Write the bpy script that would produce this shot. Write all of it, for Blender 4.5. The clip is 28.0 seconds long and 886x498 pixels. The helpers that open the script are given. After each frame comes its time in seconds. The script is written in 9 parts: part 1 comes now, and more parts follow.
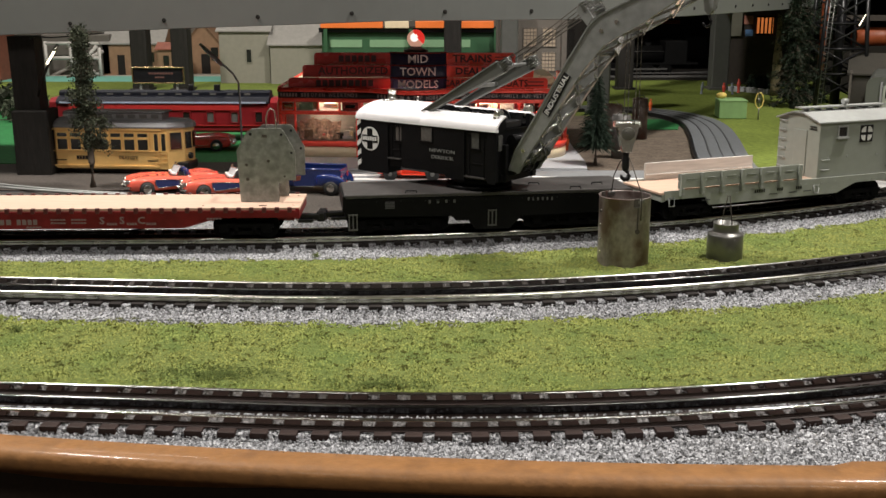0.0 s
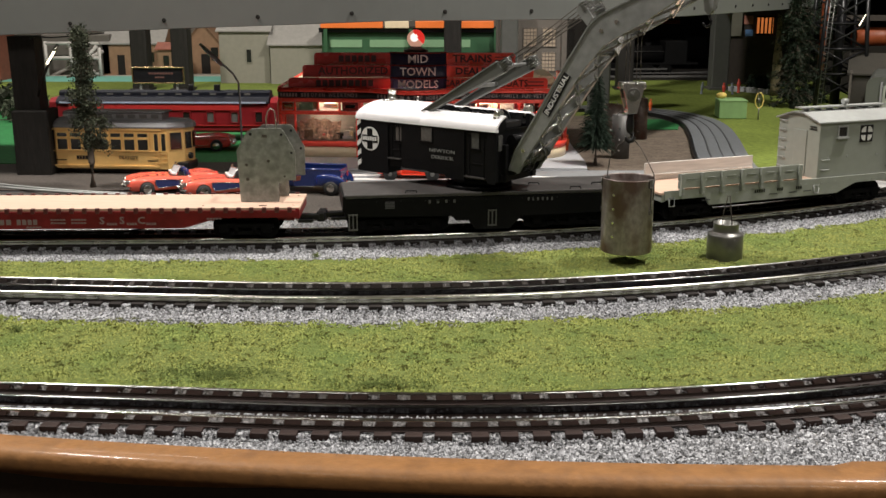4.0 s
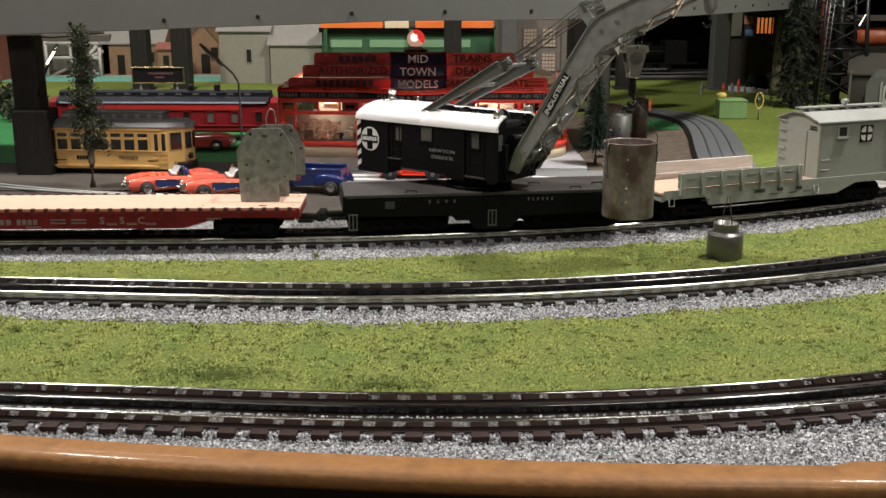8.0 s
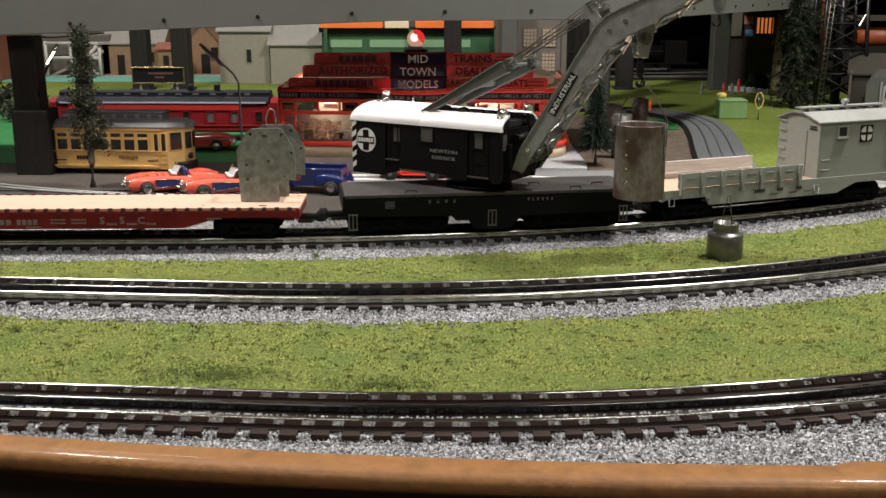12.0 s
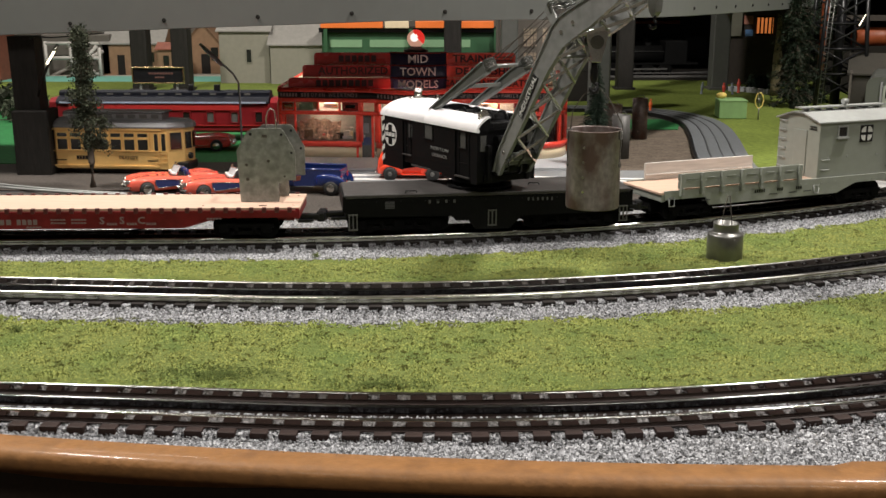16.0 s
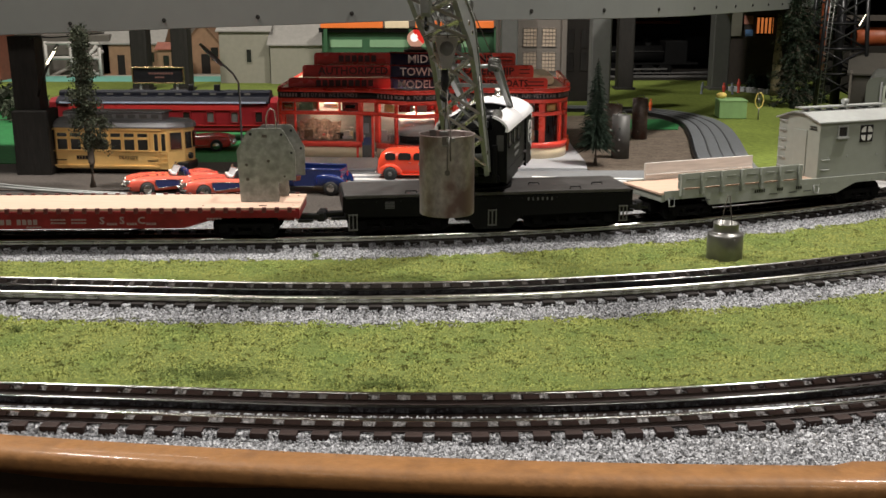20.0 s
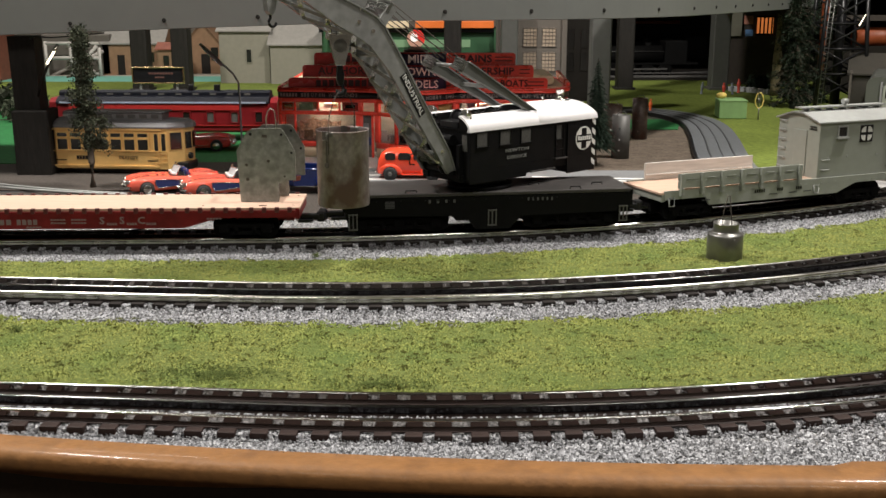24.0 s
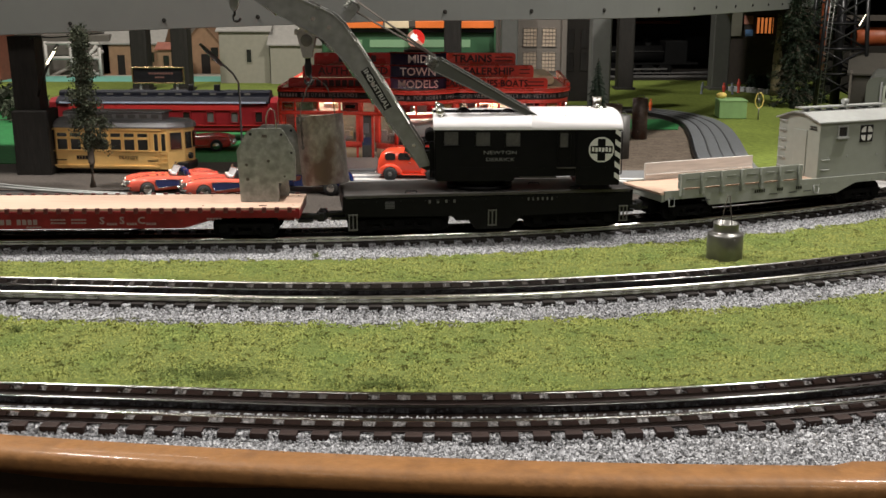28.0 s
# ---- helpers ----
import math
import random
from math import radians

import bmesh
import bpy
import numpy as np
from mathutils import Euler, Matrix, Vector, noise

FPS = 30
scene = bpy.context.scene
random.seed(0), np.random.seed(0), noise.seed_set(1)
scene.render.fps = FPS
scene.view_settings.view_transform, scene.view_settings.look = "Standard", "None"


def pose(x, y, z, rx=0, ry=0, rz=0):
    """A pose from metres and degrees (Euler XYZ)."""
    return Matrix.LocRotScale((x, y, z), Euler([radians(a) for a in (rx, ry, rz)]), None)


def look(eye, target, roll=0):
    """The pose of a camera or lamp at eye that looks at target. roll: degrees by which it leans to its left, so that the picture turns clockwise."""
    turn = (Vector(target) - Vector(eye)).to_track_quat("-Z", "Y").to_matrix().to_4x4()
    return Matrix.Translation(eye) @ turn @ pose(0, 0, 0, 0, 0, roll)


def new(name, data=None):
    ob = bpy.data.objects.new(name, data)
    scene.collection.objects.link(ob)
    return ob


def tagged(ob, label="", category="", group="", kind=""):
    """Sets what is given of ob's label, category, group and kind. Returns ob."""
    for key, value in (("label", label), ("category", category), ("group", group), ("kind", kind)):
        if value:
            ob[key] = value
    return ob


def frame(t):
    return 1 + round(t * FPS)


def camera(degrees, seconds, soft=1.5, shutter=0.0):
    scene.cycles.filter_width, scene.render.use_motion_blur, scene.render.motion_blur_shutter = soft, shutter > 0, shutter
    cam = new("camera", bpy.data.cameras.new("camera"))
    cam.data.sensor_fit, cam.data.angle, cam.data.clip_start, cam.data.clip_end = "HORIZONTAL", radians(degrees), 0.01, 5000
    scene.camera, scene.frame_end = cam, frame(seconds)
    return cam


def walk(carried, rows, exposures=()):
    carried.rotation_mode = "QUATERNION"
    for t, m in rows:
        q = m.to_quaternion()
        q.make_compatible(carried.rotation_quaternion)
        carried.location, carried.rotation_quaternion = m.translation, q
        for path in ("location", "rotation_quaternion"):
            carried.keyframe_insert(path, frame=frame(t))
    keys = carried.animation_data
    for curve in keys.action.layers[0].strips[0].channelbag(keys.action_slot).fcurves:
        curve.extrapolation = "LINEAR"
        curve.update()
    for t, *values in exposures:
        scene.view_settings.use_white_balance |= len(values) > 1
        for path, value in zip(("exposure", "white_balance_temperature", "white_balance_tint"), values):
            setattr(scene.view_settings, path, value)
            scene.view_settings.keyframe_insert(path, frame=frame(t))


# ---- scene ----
cam = camera(45.93, 28.0)
EYE = pose(0, 0, 0.205, 90 - 13.9, 0, 0)
walk(cam, [(0.0, EYE), (28.0, EYE)], [(0.0, 0.0), (28.0, 0.0)])

# ---- world and lights: a room with ceiling lamps, no window ----
world = bpy.data.worlds.new("room_air")
scene.world = world
world.use_nodes = True
world.node_tree.nodes["Background"].inputs[0].default_value = (0.9, 0.85, 0.75, 1)
world.node_tree.nodes["Background"].inputs[1].default_value = 0.006


def ceiling_lamp(name, x, y, z, sx, sy, watts, colour, target, spread=180):
    data = bpy.data.lights.new(name, "AREA")
    data.shape, data.size, data.size_y = "RECTANGLE", sx, sy
    data.energy, data.color, data.spread = watts, colour, radians(spread)
    ob = new(name, data)
    ob.matrix_world = look((x, y, z), target)
    return ob


LAMP = (1.0, 0.94, 0.87)
ceiling_lamp("ceiling_light", -0.82, 0.92, 1.50, 0.24, 0.16, 34.8, LAMP, (-0.15, 1.0, 0))
ceiling_lamp("ceiling_light", 0.82, 0.94, 1.50, 0.24, 0.16, 37.5, LAMP, (0.15, 1.05, 0))
ceiling_lamp("ceiling_light", -0.55, -0.55, 1.50, 0.50, 0.30, 4.7, LAMP, (-0.3, 1.25, 0))
ceiling_lamp("ceiling_light", 0.60, -0.50, 1.45, 0.50, 0.30, 9.2, LAMP, (0.1, 1.25, 0))
ceiling_lamp("ceiling_light", -1.05, 3.0, 1.60, 0.60, 0.25, 5.0, LAMP, (-0.7, 2.4, 0), 110)

# ---- materials ----


def mat(name, colour, rough=0.6, metal=0.0, vary=0.18, grain=60.0, blotch=9.0, bump=0.15, spec=0.5, isl=0.0, coat=0.0, stain=None, depth=0.0006, stretch=None):
    """A surface with grain, blotches, fine relief and, with isl, a shade of its own for each piece."""
    m = bpy.data.materials.new(name)
    m.use_nodes = True
    nt = m.node_tree
    b = nt.nodes["Principled BSDF"]
    b.inputs["Metallic"].default_value = metal
    b.inputs["Specular IOR Level"].default_value = spec
    b.inputs["Coat Weight"].default_value = coat
    b.inputs["Coat Roughness"].default_value = 0.09
    tc = nt.nodes.new("ShaderNodeTexCoord")

    mapped = tc.outputs["Object"]
    if stretch:
        mp = nt.nodes.new("ShaderNodeMapping")
        mp.inputs["Scale"].default_value = stretch
        nt.links.new(mapped, mp.inputs[0])
        mapped = mp.outputs[0]

    def noise_node(scale, detail):
        n = nt.nodes.new("ShaderNodeTexNoise")
        n.inputs["Scale"].default_value, n.inputs["Detail"].default_value = scale, detail
        nt.links.new(mapped, n.inputs["Vector"])
        return n
    fine, big = noise_node(grain * 10, 4), noise_node(blotch * 4, 3)
    dark = [c * (1 - vary) for c in colour] + [1]
    lite = [min(1, c * (1 + vary)) for c in colour] + [1]
    ramp = nt.nodes.new("ShaderNodeMix")
    ramp.data_type = "RGBA"
    ramp.inputs[6].default_value, ramp.inputs[7].default_value = dark, lite
    add = nt.nodes.new("ShaderNodeMath")
    add.operation = "MULTIPLY_ADD"
    add.inputs[1].default_value = 0.55
    nt.links.new(fine.outputs[0], add.inputs[0])
    half = nt.nodes.new("ShaderNodeMath")
    half.operation = "MULTIPLY"
    half.inputs[1].default_value = 0.45
    nt.links.new(big.outputs[0], half.inputs[0])
    nt.links.new(half.outputs[0], add.inputs[2])
    spread = nt.nodes.new("ShaderNodeMapRange")
    spread.inputs[1].default_value, spread.inputs[2].default_value = 0.3, 0.7
    nt.links.new(add.outputs[0], spread.inputs[0])
    nt.links.new(spread.outputs[0], ramp.inputs[0])
    col = ramp.outputs[2]
    if stain:
        sc, size, lo, hi = stain
        sn = noise_node(size, 5)
        mr = nt.nodes.new("ShaderNodeMapRange")
        mr.inputs[1].default_value, mr.inputs[2].default_value = lo, hi
        nt.links.new(sn.outputs[0], mr.inputs[0])
        mx = nt.nodes.new("ShaderNodeMix")
        mx.data_type = "RGBA"
        mx.inputs[7].default_value = (*sc, 1)
        nt.links.new(mr.outputs[0], mx.inputs[0])
        nt.links.new(col, mx.inputs[6])
        col = mx.outputs[2]
    if isl:
        g = nt.nodes.new("ShaderNodeNewGeometry")
        hv = nt.nodes.new("ShaderNodeHueSaturation")
        mr = nt.nodes.new("ShaderNodeMapRange")
        mr.inputs[3].default_value, mr.inputs[4].default_value = 1 - isl, 1 + isl
        nt.links.new(g.outputs["Random Per Island"], mr.inputs[0])
        nt.links.new(mr.outputs[0], hv.inputs["Value"])
        nt.links.new(col, hv.inputs["Color"])
        col = hv.outputs[0]
    nt.links.new(col, b.inputs["Base Color"])
    rr = nt.nodes.new("ShaderNodeMapRange")
    rr.inputs[3].default_value, rr.inputs[4].default_value = max(0.02, rough - 0.1), min(1, rough + 0.1)
    nt.links.new(big.outputs[0], rr.inputs[0])
    nt.links.new(rr.outputs[0], b.inputs["Roughness"])
    if bump:
        bp = nt.nodes.new("ShaderNodeBump")
        bp.inputs["Strength"].default_value, bp.inputs["Distance"].default_value = bump, depth
        nt.links.new(fine.outputs[0], bp.inputs["Height"])
        nt.links.new(bp.outputs[0], b.inputs["Normal"])
    return m


def glow(name, colour, strength):
    m = bpy.data.materials.new(name)
    m.use_nodes = True
    b = m.node_tree.nodes["Principled BSDF"]
    b.inputs["Base Color"].default_value = (*colour, 1)
    b.inputs["Emission Color"].default_value = (*colour, 1)
    b.inputs["Emission Strength"].default_value = strength
    return m


def glass(name, tint=(0.03, 0.03, 0.03), alpha=0.25):
    m = bpy.data.materials.new(name)
    m.use_nodes = True
    nt = m.node_tree
    b = nt.nodes["Principled BSDF"]
    b.inputs["Base Color"].default_value = (*tint, 1)
    b.inputs["Roughness"].default_value = 0.06
    b.inputs["Alpha"].default_value = alpha
    return m


# turf base darker than its fibres: shade in the gaps, put into the colour
GRASS = mat("grass_mat", (0.112, 0.136, 0.040), 0.95, vary=0.30, grain=60, blotch=60, bump=0.7, spec=0.1, stain=((0.086, 0.120, 0.034), 22, 0.48, 0.66), depth=0.002)
TUFT = mat("grass_fibre", (0.190, 0.210, 0.060), 0.95, vary=0.20, grain=50, blotch=50, bump=0, spec=0.1, isl=0.18, stain=((0.156, 0.194, 0.054), 22, 0.44, 0.66))
FAR_GRASS = mat("felt_green", (0.125, 0.160, 0.034), 0.95, vary=0.40, grain=14, blotch=2, bump=0.3, spec=0.1)
FELT = mat("felt_deep_green", (0.026, 0.140, 0.045), 0.9, vary=0.25, grain=14, blotch=6, bump=0.2, spec=0.15)
BALLAST = mat("ballast_bed", (0.27, 0.265, 0.26), 0.9, vary=0.5, grain=50, blotch=12, bump=0.8, spec=0.2, depth=0.002)
STONE = mat("ballast_stone", (0.285, 0.290, 0.305), 0.85, vary=0.25, grain=30, blotch=3, bump=0, spec=0.3, isl=0.75)
TIE = mat("tie_brown", (0.026, 0.016, 0.014), 0.6, vary=0.3, grain=25, bump=0.3, spec=0.2)
TIE_DARK = mat("tie_black", (0.017, 0.014, 0.013), 0.6, vary=0.3, grain=25, bump=0.3, spec=0.2)
RAIL = mat("rail_nickel", (0.36, 0.355, 0.34), 0.13, 1.0, vary=0.3, grain=30, bump=0.04)
RAIL_DULL = mat("rail_worn_black", (0.10, 0.10, 0.10), 0.15, 1.0, vary=0.3, grain=30, bump=0.04)
RAIL_WEB = mat("rail_web", (0.40, 0.38, 0.36), 0.09, 1.0, vary=0.12, grain=20, bump=0.0)
RAIL_BRIGHT = mat("rail_bright_head", (0.64, 0.63, 0.59), 0.22, 1.0, vary=0.2, grain=20, bump=0.03)
RAIL_SOFT = mat("rail_web_tarnished", (0.42, 0.42, 0.38), 0.27, 1.0, vary=0.15, grain=20, blotch=6, bump=0.0)
RAIL_BLACK = mat("rail_blackened", (0.030, 0.029, 0.030), 0.20, 0.7, vary=0.3, grain=20, bump=0.1)
VARNISH = mat("varnished_pine", (0.220, 0.106, 0.038), 0.55, vary=0.16, stretch=(1.0, 1.0, 1.0), grain=24, blotch=16, bump=0.5, spec=0.2, coat=0.12, stain=((0.165, 0.080, 0.032), 90, 0.50, 0.72), depth=0.0010)
SKIRT = mat("dark_skirt", (0.035, 0.022, 0.015), 0.7, vary=0.3)
SOIL = mat("dark_soil", (0.062, 0.054, 0.048), 0.95, vary=0.4, grain=30, blotch=5, bump=0.5, spec=0.15, depth=0.002)
BROWN_SOIL = mat("brown_soil", (0.115, 0.092, 0.072), 0.95, vary=0.5, grain=30, blotch=14, bump=0.6, spec=0.15, depth=0.002)
ROADM = mat("grey_road", (0.16, 0.165, 0.17), 0.7, vary=0.2, grain=30, blotch=4, bump=0.2)
PAVE = mat("pale_pavement", (0.40, 0.41, 0.43), 0.75, vary=0.1, grain=30, blotch=4, bump=0.1)
LINE = mat("white_line", (0.75, 0.74, 0.72), 0.6, vary=0.12)
STEEL_GREY = mat("painted_grey_beam", (0.126, 0.132, 0.124), 0.55, vary=0.06, grain=5, blotch=1.5, bump=0.05)
POST_DARK = mat("dark_post", (0.014, 0.0125, 0.011), 0.6, vary=0.45, stretch=(3.0, 3.0, 0.5), grain=12, blotch=12, bump=0.4, spec=0.25)
POST_GREY = mat("grey_post", (0.085, 0.088, 0.082), 0.4, 0.2, vary=0.12, grain=10, blotch=2)
BLACK = mat("black_paint", (0.005, 0.005, 0.0055), 0.45, vary=0.25, grain=12, blotch=3, bump=0.05, spec=0.09)
DECK_BLACK = mat("dusty_black_deck", (0.040, 0.037, 0.036), 0.46, vary=0.4, grain=15, blotch=14, bump=0.1, spec=0.45)
SATIN_BLACK = mat("satin_black", (0.008, 0.008, 0.009), 0.34, vary=0.2, grain=12, spec=0.3)
WHITE = mat("white_roof_paint", (0.72, 0.71, 0.73), 0.3, vary=0.04, grain=15, bump=0.03)
SIGN_DARK = mat("sign_letter_dark", (0.05, 0.006, 0.008), 0.5, vary=0.1, bump=0)
DIM_GREY = mat("dim_stencil", (0.085, 0.085, 0.083), 0.6, vary=0.1, bump=0)
BLOCK = mat("block_nickel", (0.52, 0.52, 0.51), 0.24, 0.9, vary=0.15, grain=15)
STENCIL = mat("stencil_grey", (0.15, 0.15, 0.146), 0.6, vary=0.1, bump=0)
DULL_ORANGE = mat("dull_orange", (0.27, 0.06, 0.018), 0.5, vary=0.2)
LETTER = mat("lettering_white", (0.6, 0.6, 0.58), 0.6, vary=0.06, bump=0)
BOOM = mat("boom_grey", (0.225, 0.23, 0.225), 0.36, 0.4, vary=0.22, grain=15, blotch=30, bump=0.06)
LATTICE = mat("bright_boom_bar", (0.66, 0.66, 0.63), 0.17, 0.9, vary=0.15, grain=15, blotch=6, bump=0.05)
CHROME = mat("bright_metal", (0.75, 0.74, 0.72), 0.16, 1.0, vary=0.08, grain=20, bump=0.03)
ROPE = mat("dark_rope", (0.06, 0.05, 0.04), 0.8, vary=0.2)
GALV = mat("galvanised_sheet", (0.285, 0.296, 0.278), 0.40, 0.35, vary=0.30, grain=20, blotch=70, bump=0.05, stain=((0.185, 0.195, 0.180), 120, 0.46, 0.66))
RUST = mat("rusty_tin", (0.250, 0.218, 0.205), 0.40, 0.25, vary=0.42, grain=34, blotch=26, bump=0.15, stretch=(1.0, 1.0, 0.75), stain=((0.105, 0.062, 0.052), 48, 0.43, 0.60))
TIN = mat("tinned_steel", (0.20, 0.198, 0.188), 0.35, 0.8, vary=0.15, grain=14, blotch=4, bump=0.05)
TIN_DARK = mat("tin_inside", (0.10, 0.09, 0.08), 0.5, 0.6, vary=0.3)
PLY = mat("plywood_deck", (0.50, 0.345, 0.26), 0.6, vary=0.14, stretch=(0.3, 3.0, 3.0), grain=12, blotch=1.5, bump=0.1)
PALE_WOOD = mat("bare_pale_wood", (0.49, 0.46, 0.43), 0.65, vary=0.28, stretch=(0.3, 3.0, 3.0), grain=12, blotch=1.5, bump=0.1)
MAROON = mat("maroon_paint", (0.140, 0.011, 0.012), 0.45, vary=0.35, grain=15, blotch=14, bump=0.05, spec=0.2)
SAGE = mat("sage_grey_paint", (0.235, 0.250, 0.222), 0.45, vary=0.08, grain=15, blotch=3, bump=0.05)
SILVER = mat("silver_roof_paint", (0.30, 0.31, 0.30), 0.45, 0.25, vary=0.10, grain=15, blotch=8)
TRAM = mat("cream_yellow_paint", (0.80, 0.51, 0.185), 0.42, vary=0.1, grain=15)
SLATE = mat("slate_grey_paint", (0.19, 0.19, 0.20), 0.5, vary=0.12, grain=15)
DARKWIN = mat("dark_window", (0.018, 0.017, 0.016), 0.12, vary=0.2, bump=0)
GREYWIN = mat("milky_window", (0.11, 0.11, 0.105), 0.25, vary=0.2, bump=0)
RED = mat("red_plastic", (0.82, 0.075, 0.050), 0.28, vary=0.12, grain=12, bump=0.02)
# darker red: the shade on the shop's left tiers, and deep red displays
RED_DEEP_SHADED = mat("deep_shaded_red_plastic", (0.47, 0.026, 0.026), 0.28, vary=0.15, grain=12, bump=0.02)
CREAM = mat("cream_plastic", (0.68, 0.56, 0.38), 0.45, vary=0.08, grain=12)
NAVY = mat("navy_sign", (0.015, 0.017, 0.055), 0.4, vary=0.2, grain=12)
CAR_RED = mat("coral_car_paint", (0.80, 0.13, 0.085), 0.18, vary=0.05, coat=0.6, bump=0)
CAR_NAVY = mat("navy_car_paint", (0.02, 0.03, 0.12), 0.2, vary=0.1, coat=0.6, bump=0)
CAR_BLUE = mat("blue_car_paint", (0.008, 0.021, 0.110), 0.18, vary=0.1, coat=0.6, bump=0)
CAR_DARKRED = mat("crimson_car_paint", (0.55, 0.055, 0.045), 0.2, vary=0.1, coat=0.6, bump=0)
RUBBER = mat("rubber", (0.015, 0.015, 0.015), 0.75, vary=0.2)
BROWN_WALL = mat("brown_timber_wall", (0.17, 0.095, 0.05), 0.75, vary=0.25, grain=8, blotch=3)
CREAM_WALL = mat("cream_house_wall", (0.215, 0.205, 0.165), 0.7, vary=0.10, grain=10, blotch=3)
GREY_ROOF = mat("grey_shingle_roof", (0.22, 0.21, 0.19), 0.8, vary=0.15, grain=12, blotch=3)
STONE_WALL = mat("taupe_stone_wall", (0.10, 0.088, 0.075), 0.8, vary=0.12, grain=14, blotch=4)
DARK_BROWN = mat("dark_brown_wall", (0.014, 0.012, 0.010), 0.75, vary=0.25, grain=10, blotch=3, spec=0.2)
GREEN_LOCO = mat("dark_green_paint", (0.02, 0.075, 0.03), 0.5, vary=0.2)
PALE_GREEN = mat("pale_green_panel", (0.17, 0.30, 0.17), 0.6, vary=0.1)
ORANGE = mat("orange_paint", (0.75, 0.17, 0.03), 0.45, vary=0.15)
BARK = mat("bark", (0.07, 0.052, 0.038), 0.9, vary=0.3, grain=12)
LEAF = mat("olive_foliage", (0.052, 0.060, 0.040), 0.9, vary=0.35, grain=10, bump=0, spec=0.1, isl=0.5)
NEEDLE = mat("dark_fir_needles", (0.020, 0.031, 0.022), 0.9, vary=0.35, grain=10, bump=0, spec=0.1, isl=0.5)
NEEDLE_BLUE = mat("fir_needles", (0.022, 0.032, 0.021), 0.9, vary=0.35, grain=10, bump=0, spec=0.1, isl=0.6)
BRASS = mat("brass", (0.62, 0.45, 0.22), 0.25, 1.0, vary=0.1, bump=0)
GREEN_BOX = mat("mint_green_card", (0.18, 0.31, 0.12), 0.7, vary=0.1, grain=12)
ROOM = mat("room_wall_paint", (0.50, 0.46, 0.40), 0.9, vary=0.06, grain=2, blotch=0.4, bump=0.02)
LAMP_GLOW = glow("lit_lamp", (1.0, 0.86, 0.6), 4.0)
WINDOW_GLOW = glow("lit_window", (1.0, 0.62, 0.32), 0.9)
SHOP_GLOW = glow("lit_shop_ceiling", (1.0, 0.82, 0.62), 28.0)
PALE_POST = mat("pale_grey_post", (0.092, 0.096, 0.090), 0.5, vary=0.12, grain=10, blotch=2)
DIM_RED = mat("dim_red_lettering", (0.11, 0.05, 0.04), 0.6, vary=0.2, bump=0)
GROOVE = mat("groove_grey", (0.04, 0.042, 0.045), 0.6, vary=0.2, bump=0)
RUSSET = mat("russet_board", (0.20, 0.06, 0.035), 0.75, vary=0.25, grain=8, blotch=3)
FADED = mat("faded_lettering", (0.20, 0.155, 0.15), 0.6, vary=0.15, bump=0)
TRUCK = mat("bogie_black", (0.004, 0.004, 0.004), 0.75, vary=0.3, grain=12, spec=0.06)
# sill maroon darkened: the shade in the board's notches is put into colour
POCKET_SHADED = mat("shaded_maroon", (0.07, 0.012, 0.012), 0.5, vary=0.2, grain=12)
DEPOT = mat("dim_brown_depot", (0.045, 0.036, 0.030), 0.75, vary=0.3, grain=10, blotch=5)
COACH_RED = mat("crimson_coach_paint", (0.19, 0.011, 0.015), 0.35, vary=0.18, grain=12, blotch=6, bump=0.03)
HILL = mat("pinkish_brown_scenery", (0.25, 0.155, 0.115), 0.85, vary=0.6, grain=20, blotch=60, bump=0.5, stain=((0.10, 0.06, 0.035), 180, 0.48, 0.62))
OLIVE_BROWN = mat("olive_brown_shed", (0.024, 0.021, 0.015), 0.7, vary=0.25, grain=10, blotch=3)
SLOT = mat("slot_road_grey", (0.115, 0.123, 0.132), 0.55, vary=0.2, grain=30, blotch=6, bump=0.15)
TUBE = mat("dull_tin_tube", (0.082, 0.080, 0.077), 0.55, 0.3, vary=0.2, grain=14, blotch=5)
ORANGE_GLOW = glow("lit_orange_pane", (1.0, 0.28, 0.07), 0.45)
PANE = glass("clear_glass", alpha=0.12)
SCREEN = glass("windscreen_glass", (0.80, 0.80, 0.82), 0.42)
CABWIN = mat("smoked_cab_window", (0.058, 0.058, 0.056), 0.2, vary=0.25, blotch=20, bump=0)
MID_RED = mat("mid_red_plastic", (0.42, 0.03, 0.028), 0.3, vary=0.12, grain=12, bump=0.02)
FIG = [mat("painted_figure_" + n, c, 0.6, vary=0.2) for n, c in (("red", (0.45, 0.05, 0.03)), ("grey", (0.14, 0.16, 0.18)), ("yellow", (0.6, 0.45, 0.12)), ("olive", (0.2, 0.19, 0.1)), ("orange", (0.75, 0.13, 0.03)))]

# ---- mesh helpers ----


def bm_new():
    return bmesh.new()


